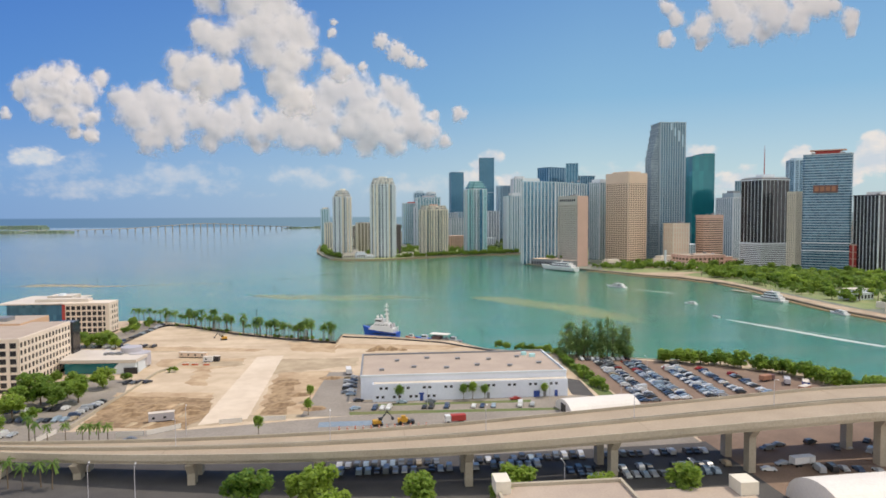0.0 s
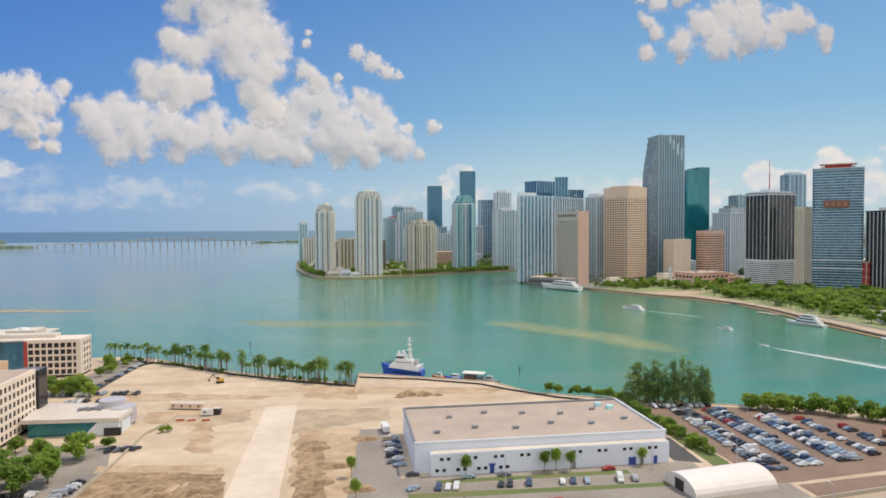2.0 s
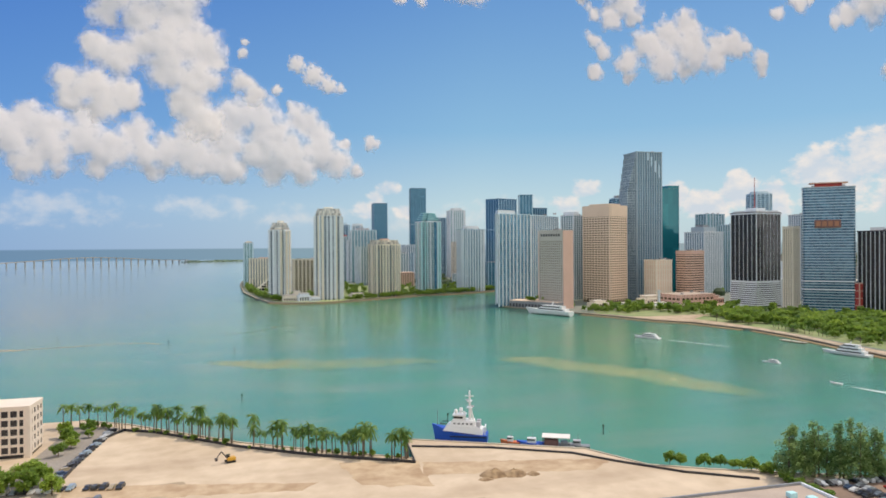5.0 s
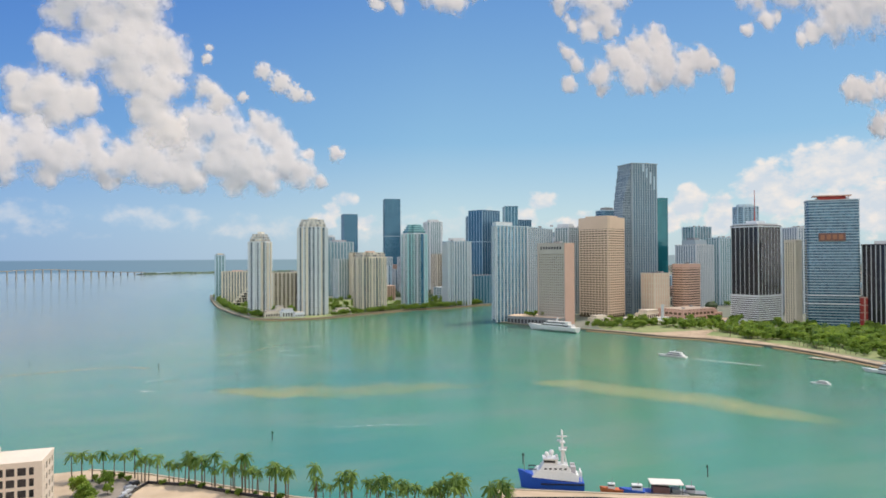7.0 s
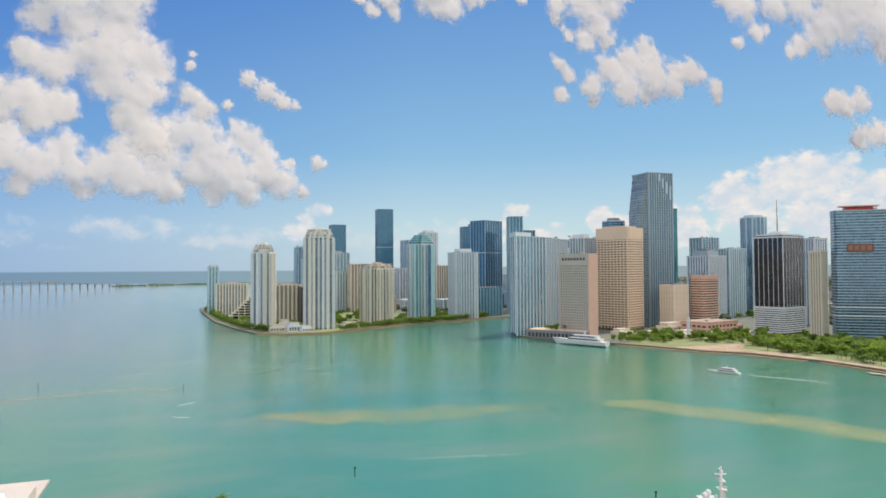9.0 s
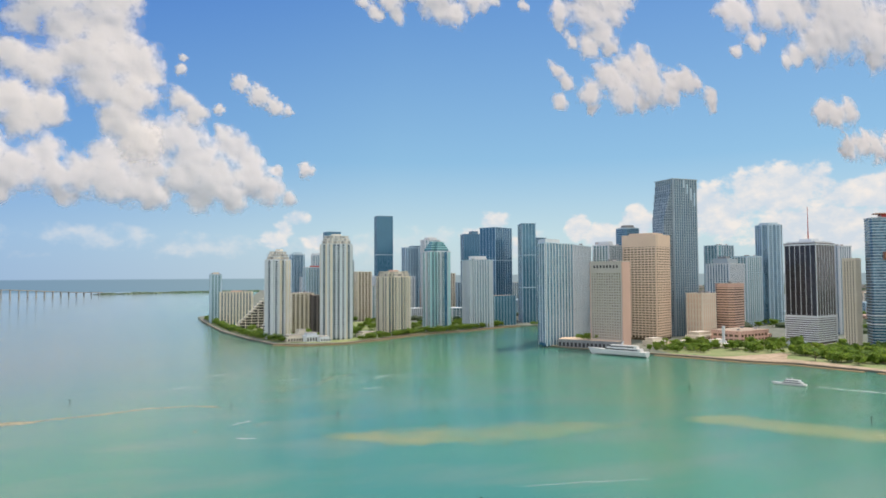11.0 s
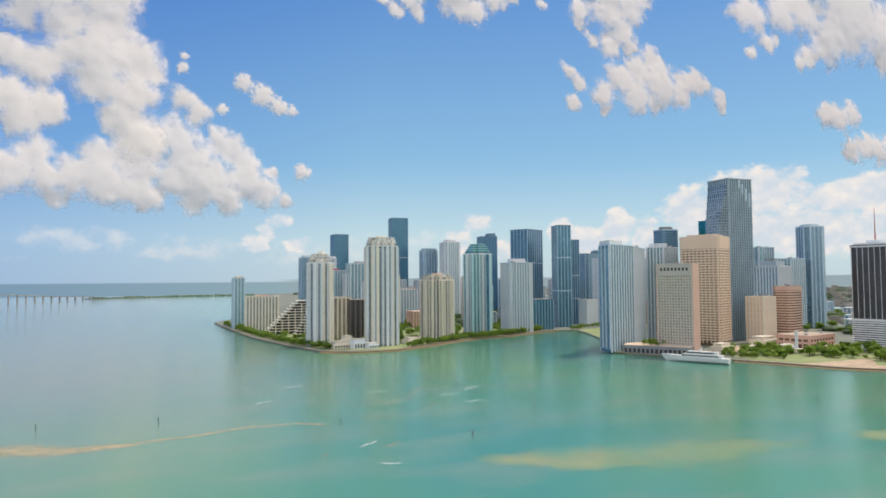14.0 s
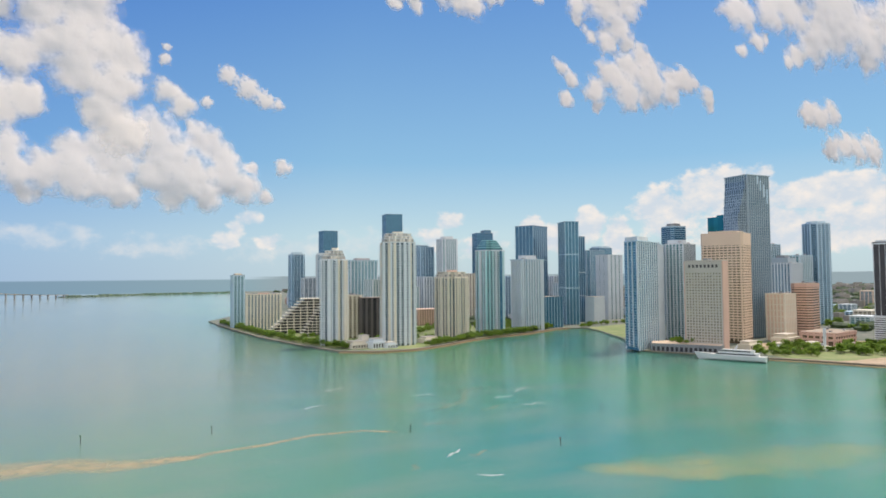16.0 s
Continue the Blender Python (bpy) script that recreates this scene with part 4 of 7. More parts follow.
patch("road", "dusty worn ground of a car park under the viaduct", [(-420, 150), (420, 150), (420, 206), (180, 206), (100, 208), (-20, 206), (-420, 230)], LOT, 2.01, "road")
patch("road", "pale concrete frontage road beside the viaduct", [(-420, 236), (-122, 226), (-60, 218), (30, 209), (110, 212), (110, 251), (73, 254), (-14, 256), (-70, 246), (-133, 250), (-420, 262)], ROAD2, 2.02, "road")
# the asphalt's dark colour also paints the viaduct's shade on the ground
patch("parking_lot", "worn asphalt, darkened to paint in the viaduct's shade", [(-300, 160), (112, 152), (112, 213), (30, 213), (-60, 224), (-130, 238), (-300, 250)], ASPHALT, 2.014, "car park")
patch("parking_lot", "dusty brown yard beside the viaduct", [(104, 206.5), (420, 206.5), (420, 222), (255, 242), (205, 258), (112, 249), (111, 212)], LOT, 2.008, "car park")
patch("pavement", "concrete apron before the warehouse", [(-30, 257), (88, 252), (90, 275), (-12, 275), (-12, 330), (-24, 330)], ROAD2, 2.03, "pavement")
patch("parking_lot", "dusty brown car park with worn marks", [(103, 250), (172, 258), (205, 262), (198, 300), (172, 323), (137, 339), (109, 346), (98, 344), (103, 300)], LOT, 2.01, "car park")
patch("parking_lot", "office car park of grey asphalt", [(-175, 236), (-112, 250), (-111, 300), (-118, 326), (-150, 330), (-150, 290), (-178, 290)], ROAD2, 2.012, "car park")
patch("parking_lot", "narrow asphalt car park behind the offices", [(-178, 408), (-156, 404), (-152, 470), (-150, 492), (-172, 500), (-174, 450)], ROAD2, 2.012, "car park")
patch("lawn", "thin green verge before the warehouse", [(-11, 257.5), (77, 254.5), (77, 257.5), (-11, 261.5)], GRASS, 2.05, "lawn")
patch("lawn", "narrow green strip under the warehouse trees", [(-1, 268.2), (64, 266.8), (64, 270.2), (-1, 271.2)], GRASS, 2.05, "lawn")
patch("lawn", "green strip between warehouse and car park", [(95, 268), (102, 270), (104, 345), (97, 345)], GRASS, 2.02, "lawn")
patch("asphalt_patch", "dark asphalt yard beside the warehouse", [(84, 276), (93, 272), (95, 300), (88, 306)], ASPHALT, 2.04, "ground")
patch("haul_road", "pale compacted track across the site", [(-67, 251), (-50, 257), (-52, 373), (-66, 371)], PATH, 2.03, "track")
patch("soil_patch", "dug brown soil beside the track", [(-48, 258), (-17, 258), (-18, 300), (-24, 333), (-49, 332)], SOIL3, 2.02, "soil")
patch("soil_patch", "dug dark soil along the trench", [(-46, 262), (-36, 262), (-38, 318), (-47, 322)], SOIL, 2.032, "soil")
patch("soil_patch", "churned brown soil with shallow trenches", [(-110, 253), (-70, 247), (-66, 262), (-70, 288), (-113, 297)], SOIL, 2.02, "soil")
patch("soil_patch", "damp grey-brown ground by the track", [(-50, 338), (-12, 342), (-9, 362), (-52, 364)], SOIL2, 2.02, "soil")
patch("soil_patch", "darker worn band across the sand", [(-106, 352), (-70, 350), (-70, 360), (-104, 365)], SOIL2, 2.02, "soil")
patch("soil_patch", "reddish damp band of sand", [(-152, 398), (-70, 386), (-64, 392), (-110, 404), (-150, 412)], SOIL3, 2.02, "soil")
patch("soil_patch", "brown sand before the seawall", [(-24, 390), (40, 378), (52, 388), (-22, 404)], SOIL3, 2.02, "soil")
patch("soil_patch", "brown worn sand round the site huts", [(-114, 353), (-92, 346), (-89, 315), (-79, 309), (-84, 345), (-71, 350), (-71, 369), (-117, 371)], SOIL3, 2.016, "soil")
patch("soil_patch", "grey-brown scraped ground beside the track", [(-54, 328), (-22, 340), (-22, 363), (-59, 354)], SOIL2, 2.017, "soil")
patch("soil_patch", "brown scraped band across the sand", [(-114, 296), (-71, 283), (-72, 298), (-115, 303)], SOIL3, 2.016, "soil")
patch("soil_patch", "brown damp sand near the quay", [(-49, 385), (-24, 377), (-24, 407), (-54, 412)], SOIL3, 2.017, "soil")
patch("soil_patch", "brown churned verge along the site fence", [(-70, 249), (-50, 254), (-17, 256.5), (-17, 261), (-48, 262), (-68, 259)], SOIL2, 2.024, "soil")
patch("soil_patch", "thin brown band of worn sand", [(-138, 389), (-108, 392), (-112, 407), (-145, 405)], SOIL2, 2.017, "soil")
patch("promenade", "pink paved waterfront promenade", [(302, 918), (322, 884), (350, 819), (376, 788), (396, 716), (396, 663), (390, 620), (382, 575), (376, 505), (382, 445), (395, 445), (390, 520), (395, 600), (404, 660), (406, 715), (388, 775), (364, 806), (326, 884)], PROMENADE, 1.83, "pavement")
patch("promenade", "wide sandy pink landing by the park", [(336, 858), (352, 816), (377, 786), (396, 718), (407, 712), (404, 770), (392, 812), (425, 838), (470, 850), (466, 858), (415, 852), (368, 852)], PROMENADE, 1.84, "pavement")
patch("lawn", "bright park lawn between trees", [(430, 850), (512, 872), (520, 820), (480, 790), (455, 815)], GRASS, 1.85, "lawn")
patch("pavement", "pale paved forecourt between park and towers", [(345, 962), (400, 930), (470, 915), (560, 895), (575, 960), (530, 1010), (430, 1015), (360, 1000)], PROMENADE, 1.825, "pavement")
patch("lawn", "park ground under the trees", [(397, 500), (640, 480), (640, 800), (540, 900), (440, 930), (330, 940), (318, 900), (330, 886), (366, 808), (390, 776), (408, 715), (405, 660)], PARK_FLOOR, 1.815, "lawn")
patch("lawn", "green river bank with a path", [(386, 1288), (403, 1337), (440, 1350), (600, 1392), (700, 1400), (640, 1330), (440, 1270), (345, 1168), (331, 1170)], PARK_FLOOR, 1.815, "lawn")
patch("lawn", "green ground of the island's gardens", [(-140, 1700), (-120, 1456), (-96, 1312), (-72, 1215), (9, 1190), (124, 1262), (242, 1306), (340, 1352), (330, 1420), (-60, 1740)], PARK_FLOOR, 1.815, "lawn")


def wall_line(name, label, pts, h, w, mat, z=2.0, category="wall"):
    """A low wall along a line, mitred at its bends."""
    bm, rows = bmesh.new(), []
    for i, p in enumerate(pts):
        a, b = Vector(pts[max(0, i - 1)]), Vector(pts[min(len(pts) - 1, i + 1)])
        u = (b - a).normalized()
        n = Vector((-u.y, u.x)) * (w / 2)
        p = Vector(p)
        rows.append([bm.verts.new(v) for v in ((p.x - n.x, p.y - n.y, z - 0.3), (p.x + n.x, p.y + n.y, z - 0.3), (p.x + n.x, p.y + n.y, z + h), (p.x - n.x, p.y - n.y, z + h))])
    for p, q in zip(rows, rows[1:]):
        for i in range(4):
            bm.faces.new((p[i], q[i], q[(i + 1) % 4], p[(i + 1) % 4]))
    bm.faces.new(rows[0])
    bm.faces.new(rows[-1][::-1])
    bmesh.ops.recalc_face_normals(bm, faces=bm.faces)
    return setting(name, bm, mat, label, category)


wall_line("site_fence", "dark fabric fence along the seawall palms", [(-155, 409), (-154, 470), (-147, 486), (-132, 478), (-93, 444), (-60, 422), (-25, 404), (-23, 430)], 1.1, 0.5, BLACK_FRAME, category="fence")
wall_line("site_fence", "dark silt fence across the quay edge", [(-22, 425), (10, 414), (40, 398), (52, 384), (70, 366), (92, 352)], 0.8, 0.5, BLACK_FRAME, category="fence")
wall_line("site_wall", "pale block wall beside the office car park", [(-113, 252), (-111, 287), (-110, 300), (-109, 337), (-104, 350)], 1.2, 0.35, CONCRETE)
wall_line("seawall", "stained concrete seawall of the port", [(212, 285), (206, 306), (194, 328), (153, 336.5), (112, 352.5), (82, 366.5), (62, 377.5), (48, 402.5), (-22, 436.5), (-24.5, 410), (-52, 425.5), (-93, 451.5), (-147, 497.5), (-172, 512.5)], 0.35, 1.0, CONCRETE)
wall_line("seawall", "brown weed-stained seawall of the city shore", CITY_EDGE[:15], 0.5, 1.6, SEAWALL, 1.8)
wall_line("seawall", "brown weed-stained seawall of the island", CITY_EDGE[25:38], 0.5, 2.0, SEAWALL, 1.8)
wall_line("shoal", "tan stone revetment at the island's foot", [(x - (2 if i < 4 else 0), y - 3) for i, (x, y) in enumerate(CITY_EDGE[29:38])], 0.9, 7.0, SHOAL, -0.3, "shore")
wall_line("shoal", "tan stone revetment below the park", [(297, 905), (312, 878), (340, 815), (366, 785), (384, 722)], 0.9, 6.0, SHOAL, -0.3, "shore")

wall_line("shoal", "tan stone revetment below the promenade", [(388, 712), (388, 663), (382, 620), (374, 575), (368, 505), (374, 445)], 1.0, 5.0, SHOAL, -0.3, "shore")


# ---- walls with window openings ----
def window_wall(parent, x, y, yaw, length, z0, storey, rows, cols, win, mat, glass, depth=0.45):
    """A wall of piers and bands in front of a core, with a pane set back in each opening. It starts at (x, y) and runs along yaw; outside is to its right."""
    m, bm = pose(x, y, 0, 0, 0, yaw), bmesh.new()
    pitch = length / cols
    pw, top = pitch - win[0], z0 + rows * storey
    for i in range(cols + 1):
        c = i * pitch
        box(bm, max(0, c - pw / 2), -depth, z0, min(length, c + pw / 2), 0.0, top, m)
    for j in range(rows + 1):
        zc = z0 + j * storey
        lo, hi = (z0, z0 + (storey - win[1]) / 2) if j == 0 else (zc - (storey - win[1]) / 2, min(top, zc + (storey - win[1]) / 2))
        for i in range(cols):
            box(bm, i * pitch + pw / 2, -depth + 0.02, lo, (i + 1) * pitch - pw / 2, -0.02, hi, m)
    part("wall", bm, mat, parent)
    pane = mesh_of("window", boxes((-win[0] / 2, -0.1, -win[1] / 2, win[0] / 2, 0.02, win[1] / 2)), glass)
    for j in range(rows):
        for i in range(cols):
            part("window", pane, None, parent).matrix_basis = m @ pose((i + 0.5) * pitch, -0.05, z0 + (j + 0.5) * storey)


# ---- warehouse ----
wh = thing("warehouse", 0, 0, 2.0, "long white flat-roofed warehouse beside the sand site", "building")
part("hall", boxes((-7, 278, 0, 82, 322, 9.6)), COOL_WHITE, wh)
part("front_bay", boxes((-2, 274.5, 0, 81.6, 277.996, 7.4)), COOL_WHITE, wh)
part("bay_roof", boxes((-1.6, 274.8, 7.404, 81.2, 277.9, 7.55)), ROOF_WHITE, wh)
part("roof", boxes((-6.4, 278.6, 9.604, 81.4, 321.4, 9.75)), ROOF_TAN, wh, "dusty tan membrane roof")
for s in ((-7.2, 277.8, 9.604, 82.2, 278.5, 10.5), (-7.2, 321.5, 9.604, 82.2, 322.2, 10.5), (-7.2, 278.5, 9.604, -6.5, 321.5, 10.5), (81.5, 278.5, 9.604, 82.2, 321.5, 10.5)):
    part("parapet", boxes(s), WHITE if s[1] < 279 and s[3] > 80 else METAL_GREY, wh)
win = mesh_of("window", boxes((-0.6, -0.08, -0.5, 0.6, 0.08, 0.5)), GLASS_DARK)
for i in range(9):
    for dx in (0, 2.3):
        part("window", win, None, wh).location = (1.5 + 9.1 * i + dx, 274.46, 5.6)
for x in (0, 2.3, 7, 9.3, 14, 16.3, 21.5, 23.8):
    part("window", win, None, wh).location = (x, 274.46, 1.9)
for x, w, m in ((18.5, 1.4, BLUE_PAINT), (47, 1.2, METAL_GREY), (68, 2.6, BLUE_PAINT), (76.5, 1.3, BLUE_PAINT), (71.5, 1.2, METAL_GREY)):
    part("door", boxes((x - w / 2, 274.3, 0.0, x + w / 2, 274.55, 2.7)), m, wh)
part("blue_gable", boxes((17.4, 274.1, 2.8, 19.6, 274.45, 3.4)), BLUE_PAINT, wh)
rv = mesh_of("roof_vent", boxes((-1.0, -0.5, 9.7, 1.0, 0.5, 10.5), (-1.2, -0.7, 10.5, 1.2, 0.7, 10.7)), METAL_GREY)
for i in range(11):
    part("roof_vent", rv, None, wh).location = (2 + 7.2 * i, 289 + 16 * (i % 2) + (i * 37 % 7), 0)
part("roof_unit", boxes((70, 313, 9.7, 72.4, 315, 11.2)), TEAL_PAINT, wh)
part("roof_unit", boxes((73, 308.5, 9.7, 75.6, 310.5, 11.2)), TEAL_PAINT, wh)

# ---- office blocks of the port ----
of = thing("office_block", 0, 0, 2.0, "white six-storey office block with a punched window grid", "building")
part("core", boxes((-215, 307.5, 0, -158, 356.5, 23)), GLASS_DARK, of)
window_wall(of, -158, 307.5, 90, 49, 1.6, 3.55, 6, 15, (2.0, 2.2), OFF_WHITE, GLASS_DARK)
window_wall(of, -215, 307.5, 0, 57, 1.6, 3.55, 6, 13, (2.8, 2.4), OFF_WHITE, GLASS_DARK)
part("parapet", boxes((-215.2, 307.0, 22.9, -157.5, 356.8, 24.2)), OFF_WHITE, of)
part("roof", boxes((-214, 308, 24.204, -158.5, 356, 24.3)), ROOF_TAN, of)
part("stair_tower", boxes((-166, 357, 0, -156.5, 365, 23.5)), GLASS_DARK, of, "dark glazed stair tower")
of1 = thing("office_block", 0, 0, 2.0, "peach stucco office wing with a flat roof", "building")
part("wall", boxes((-240, 345, 0, -176, 374, 25)), PEACH, of1)
part("roof", boxes((-239.5, 345.5, 25.004, -176.5, 373.5, 25.2)), ROOF_TAN, of1)
part("roof_unit", boxes((-196, 352, 25.2, -186, 360, 27)), METAL_GREY, of1)
of2 = thing("office_block", 0, 0, 2.0, "white five-storey office block with a red stair strip", "building")
part("core", boxes((-205, 454.5, 0, -176.5, 470, 20.8)), GLASS_DARK, of2)
window_wall(of2, -203.5, 454.5, 0, 26.5, 1.4, 3.7, 5, 8, (2.5, 2.6), OFF_WHITE, GLASS_DARK)
window_wall(of2, -176.5, 454.5, 90, 15.5, 1.4, 3.7, 5, 4, (1.9, 2.3), OFF_WHITE, GLASS_DARK)
part("parapet", boxes((-205.2, 454.0, 19.9, -176, 470.5, 21.2)), OFF_WHITE, of2)
part("corner_wall", boxes((-178.4, 453.9, 0, -175.9, 456.2, 20)), OFF_WHITE, of2)
part("stair_strip", boxes((-205.4, 453.8, 0, -203.6, 455, 20.5)), RED_PAINT, of2, "tall red stair strip")
part("glass_wing", boxes((-216, 456, 0, -205.5, 470, 20)), GLASS_NAVY, of2)
part("wing", boxes((-246, 466, 0, -216, 500, 20.5)), GLASS_NAVY, of2)
part("roof", boxes((-246.5, 455, 20.5, -205.5, 501, 21.2)), ROOF_WHITE, of2)
part("penthouse", boxes((-226, 462, 21.21, -192, 469, 23.2)), ROOF_WHITE, of2)
part("penthouse", boxes((-222, 470.1, 21.21, -206, 484, 24.4)), ROOF_WHITE, of2)
bm = bmesh.new()
tube(bm, (-214, 474, 24.4), (-214, 474, 25.6), 2.6, 2.2, 14)
part("roof_drum", bm, WHITE, of2)

lob = thing("terminal_hall", 0, 0, 2.0, "low white hall with a slanted glass front and a drum", "building")
part("core", boxes((-154, 340.8, 0, -126, 360, 5.6)), GLASS_TEAL, lob)
bm = bmesh.new()
prism(bm, [(-156, 340), (-119, 338), (-118, 352), (-127, 362), (-160, 367)], 5.6, 7.2)
part("roof", bm, ROOF_WHITE, lob, "flat white roof with deep edge")
bm = bmesh.new()
v = [bm.verts.new(p) for p in ((-133, 339.5, 0), (-119.5, 338.5, 0), (-119.5, 338.5, 5.6), (-127.5, 339.2, 5.6), (-133, 342, 0), (-119.5, 341, 0), (-119.5, 341, 5.6), (-127.5, 341.8, 5.6))]
for f in ((0, 1, 2, 3), (7, 6, 5, 4), (0, 4, 5, 1), (1, 5, 6, 2), (2, 6, 7, 3), (3, 7, 4, 0)):
    bm.faces.new([v[i] for i in f])
part("slanted_wall", bm, WHITE, lob)
part("dark_entry", boxes((-125, 338.2, 0, -118.5, 338.49, 3.2)), BLACK_FRAME, lob)
part("side_wall", boxes((-124, 341.1, 0, -119, 356, 5.59)), WHITE, lob)
bm = bmesh.new()
tube(bm, (-123, 355, 1.2), (-123, 355, 7.6), 5.4, 5.4, 24)
part("drum", bm, METAL_PALE, lob, "pale ribbed metal drum")
bm = bmesh.new()
tube(bm, (-128, 358, 7.21), (-128, 358, 10.0), 5.2, 5.2, 24)
part("drum", bm, METAL_PALE, lob, "pale ribbed metal drum")
for i in range(5):
    part("roof_unit", boxes((-139 + 1.9 * i, 350 + (i % 2), 7.21, -137.5 + 1.9 * i, 352 + (i % 2), 8.4)), METAL_GREY, lob)

# ---- sheds, tents and roofs near the viaduct ----
tent = thing("fabric_tent", 88, 253.5, 2.0, "white arched fabric tent behind the viaduct", "tent", 8)
bm, rows = bmesh.new(), []
for i in range(9):
    x, r = -15 + 3.75 * i, 4.9 + (0.1 if i % 2 else 0)
    rows.append([bm.verts.new((x, -math.cos(math.pi * k / 12) * 8.2, math.sin(math.pi * k / 12) * r)) for k in range(13)])
for p, q in zip(rows, rows[1:]):
    for k in range(12):
        bm.faces.new((p[k], p[k + 1], q[k + 1], q[k]))
bm.faces.new(rows[0])
bm.faces.new(rows[-1][::-1])
bmesh.ops.recalc_face_normals(bm, faces=bm.faces)
part("cover", bm, TENT, tent)
part("door", boxes((-15.3, -2, 0, -15.05, 2, 3.4)), BLACK_FRAME, tent)

nr = thing("flat_roofed_block", 0, 0, 2.0, "tan flat-roofed block with parapets below the viaduct", "building")
part("wall", boxes((31, 120, 0, 65, 169, 6)), TRAVERTINE, nr)
for s in ((30.6, 168.4, 6.004, 65.4, 169.4, 7), (30.6, 120, 6.004, 31.4, 168.4, 7), (64.6, 120, 6.004, 65.4, 168.4, 7)):
    part("parapet", boxes(s), CONCRETE, nr)
part("roof", boxes((31.4, 120.5, 6.004, 64.6, 168.4, 6.15)), ROOF_TAN, nr)
part("stair_box", boxes((30, 164, 6.16, 34, 170, 9.5)), CREAM, nr)
part("lower_roof", boxes((66, 120, 0, 98, 166, 4.6)), ROOF_TAN, nr)
part("stair_box", boxes((94, 160, 4.61, 99, 166, 8)), CREAM, nr)
nt = thing("fabric_hall", 131, 158, 2.0, "white vaulted fabric hall below the viaduct", "tent", 3)
bm, rows = bmesh.new(), []
for i in range(9):
    x = -18 + 6.5 * i
    rows.append([bm.verts.new((x, -math.cos(math.pi * k / 12) * 12, math.sin(math.pi * k / 12) * 8.6)) for k in range(13)])
for p, q in zip(rows, rows[1:]):
    for k in range(12):
        bm.faces.new((p[k], p[k + 1], q[k + 1], q[k]))
bm.faces.new(rows[0])
bm.faces.new(rows[-1][::-1])
bmesh.ops.recalc_face_normals(bm, faces=bm.faces)
part("cover", bm, TENT, nt)


# ---- planting ----
def leaf_material(name, a, b):
    m = bpy.data.materials.new(name)
    m.use_nodes = True
    n, l = m.node_tree.nodes, m.node_tree.links
    p = n["Principled BSDF"]
    p.inputs["Roughness"].default_value = 0.6
    g, o, mix, ad = n.new("ShaderNodeNewGeometry"), n.new("ShaderNodeObjectInfo"), n.new("ShaderNodeMix"), n.new("ShaderNodeMath")
    mix.data_type = "RGBA"
    mix.inputs["A"].default_value, mix.inputs["B"].default_value = (*a, 1), (*b, 1)
    ad.operation = "MULTIPLY_ADD"
    ad.inputs[1].default_value = 0.55
    l.new(g.outputs["Random Per Island"], ad.inputs[0])
    hf = n.new("ShaderNodeMath")
    hf.operation = "MULTIPLY"
    hf.inputs[1].default_value = 0.5
    l.new(o.outputs["Random"], hf.inputs[0])
    l.new(hf.outputs[0], ad.inputs[2])
    l.new(ad.outputs[0], mix.inputs["Factor"])
    l.new(mix.outputs["Result"], p.inputs["Base Color"])
    tr, ms = n.new("ShaderNodeBsdfTranslucent"), n.new("ShaderNodeMixShader")
    l.new(mix.outputs["Result"], tr.inputs[0])
    ms.inputs[0].default_value = 0.55
    l.new(p.outputs[0], ms.inputs[1])
    l.new(tr.outputs[0], ms.inputs[2])
    l.new(ms.outputs[0], n["Material Output"].inputs[0])
    return m


LEAF = leaf_material("broad_leaves", (0.085, 0.20, 0.03), (0.44, 0.56, 0.085))
LEAF_DARK = leaf_material("mangrove_leaves", (0.075, 0.195, 0.03), (0.40, 0.52, 0.08))
LEAF_FINE = leaf_material("feathery_needles", (0.11, 0.22, 0.07), (0.36, 0.47, 0.16))
FROND = leaf_material("palm_fronds", (0.04, 0.14, 0.025), (0.28, 0.40, 0.08))
BARK = material("grey_brown_bark", (0.20, 0.15, 0.10), 0.9, (0.13, 0.10, 0.07), 1.5)


def leaf(bm, p, size, rnd):
    q = Euler((rnd.uniform(-0.9, 0.9), rnd.uniform(-0.9, 0.9), rnd.uniform(0, 6.28))).to_matrix()
    w, h = size * rnd.uniform(0.35, 0.6), size * rnd.uniform(0.5, 0.8)
    bm.faces.new([bm.verts.new(p + q @ Vector(c)) for c in ((-w, 0, 0), (0, -h, 0.12 * size), (w, 0, 0), (0, h, 0.12 * size))])


def crown_mesh(seed, lobes, leaves, size, mat, flat=0.92):
    """A crown of many leaf clumps: lobes (x, y, z, radius) filled towards their skins."""
    rnd, bm = random.Random(seed), bmesh.new()
    total = sum(r * r for *_, r in lobes)
    for x, y, z, r in lobes:
        for _ in range(int(leaves * r * r / total)):
            u = Vector((rnd.gauss(0, 1), rnd.gauss(0, 1), rnd.gauss(0, 1))).normalized()
            k = r * (0.45 + 0.62 * rnd.random() ** 0.7) * (1 + 0.45 * noise.noise(u * 2.2 + Vector((seed, x, z))))
            leaf(bm, Vector((x + u.x * k, y + u.y * k, z + u.z * k * flat)), size, rnd)
    return mesh_of("crown", bm, mat)


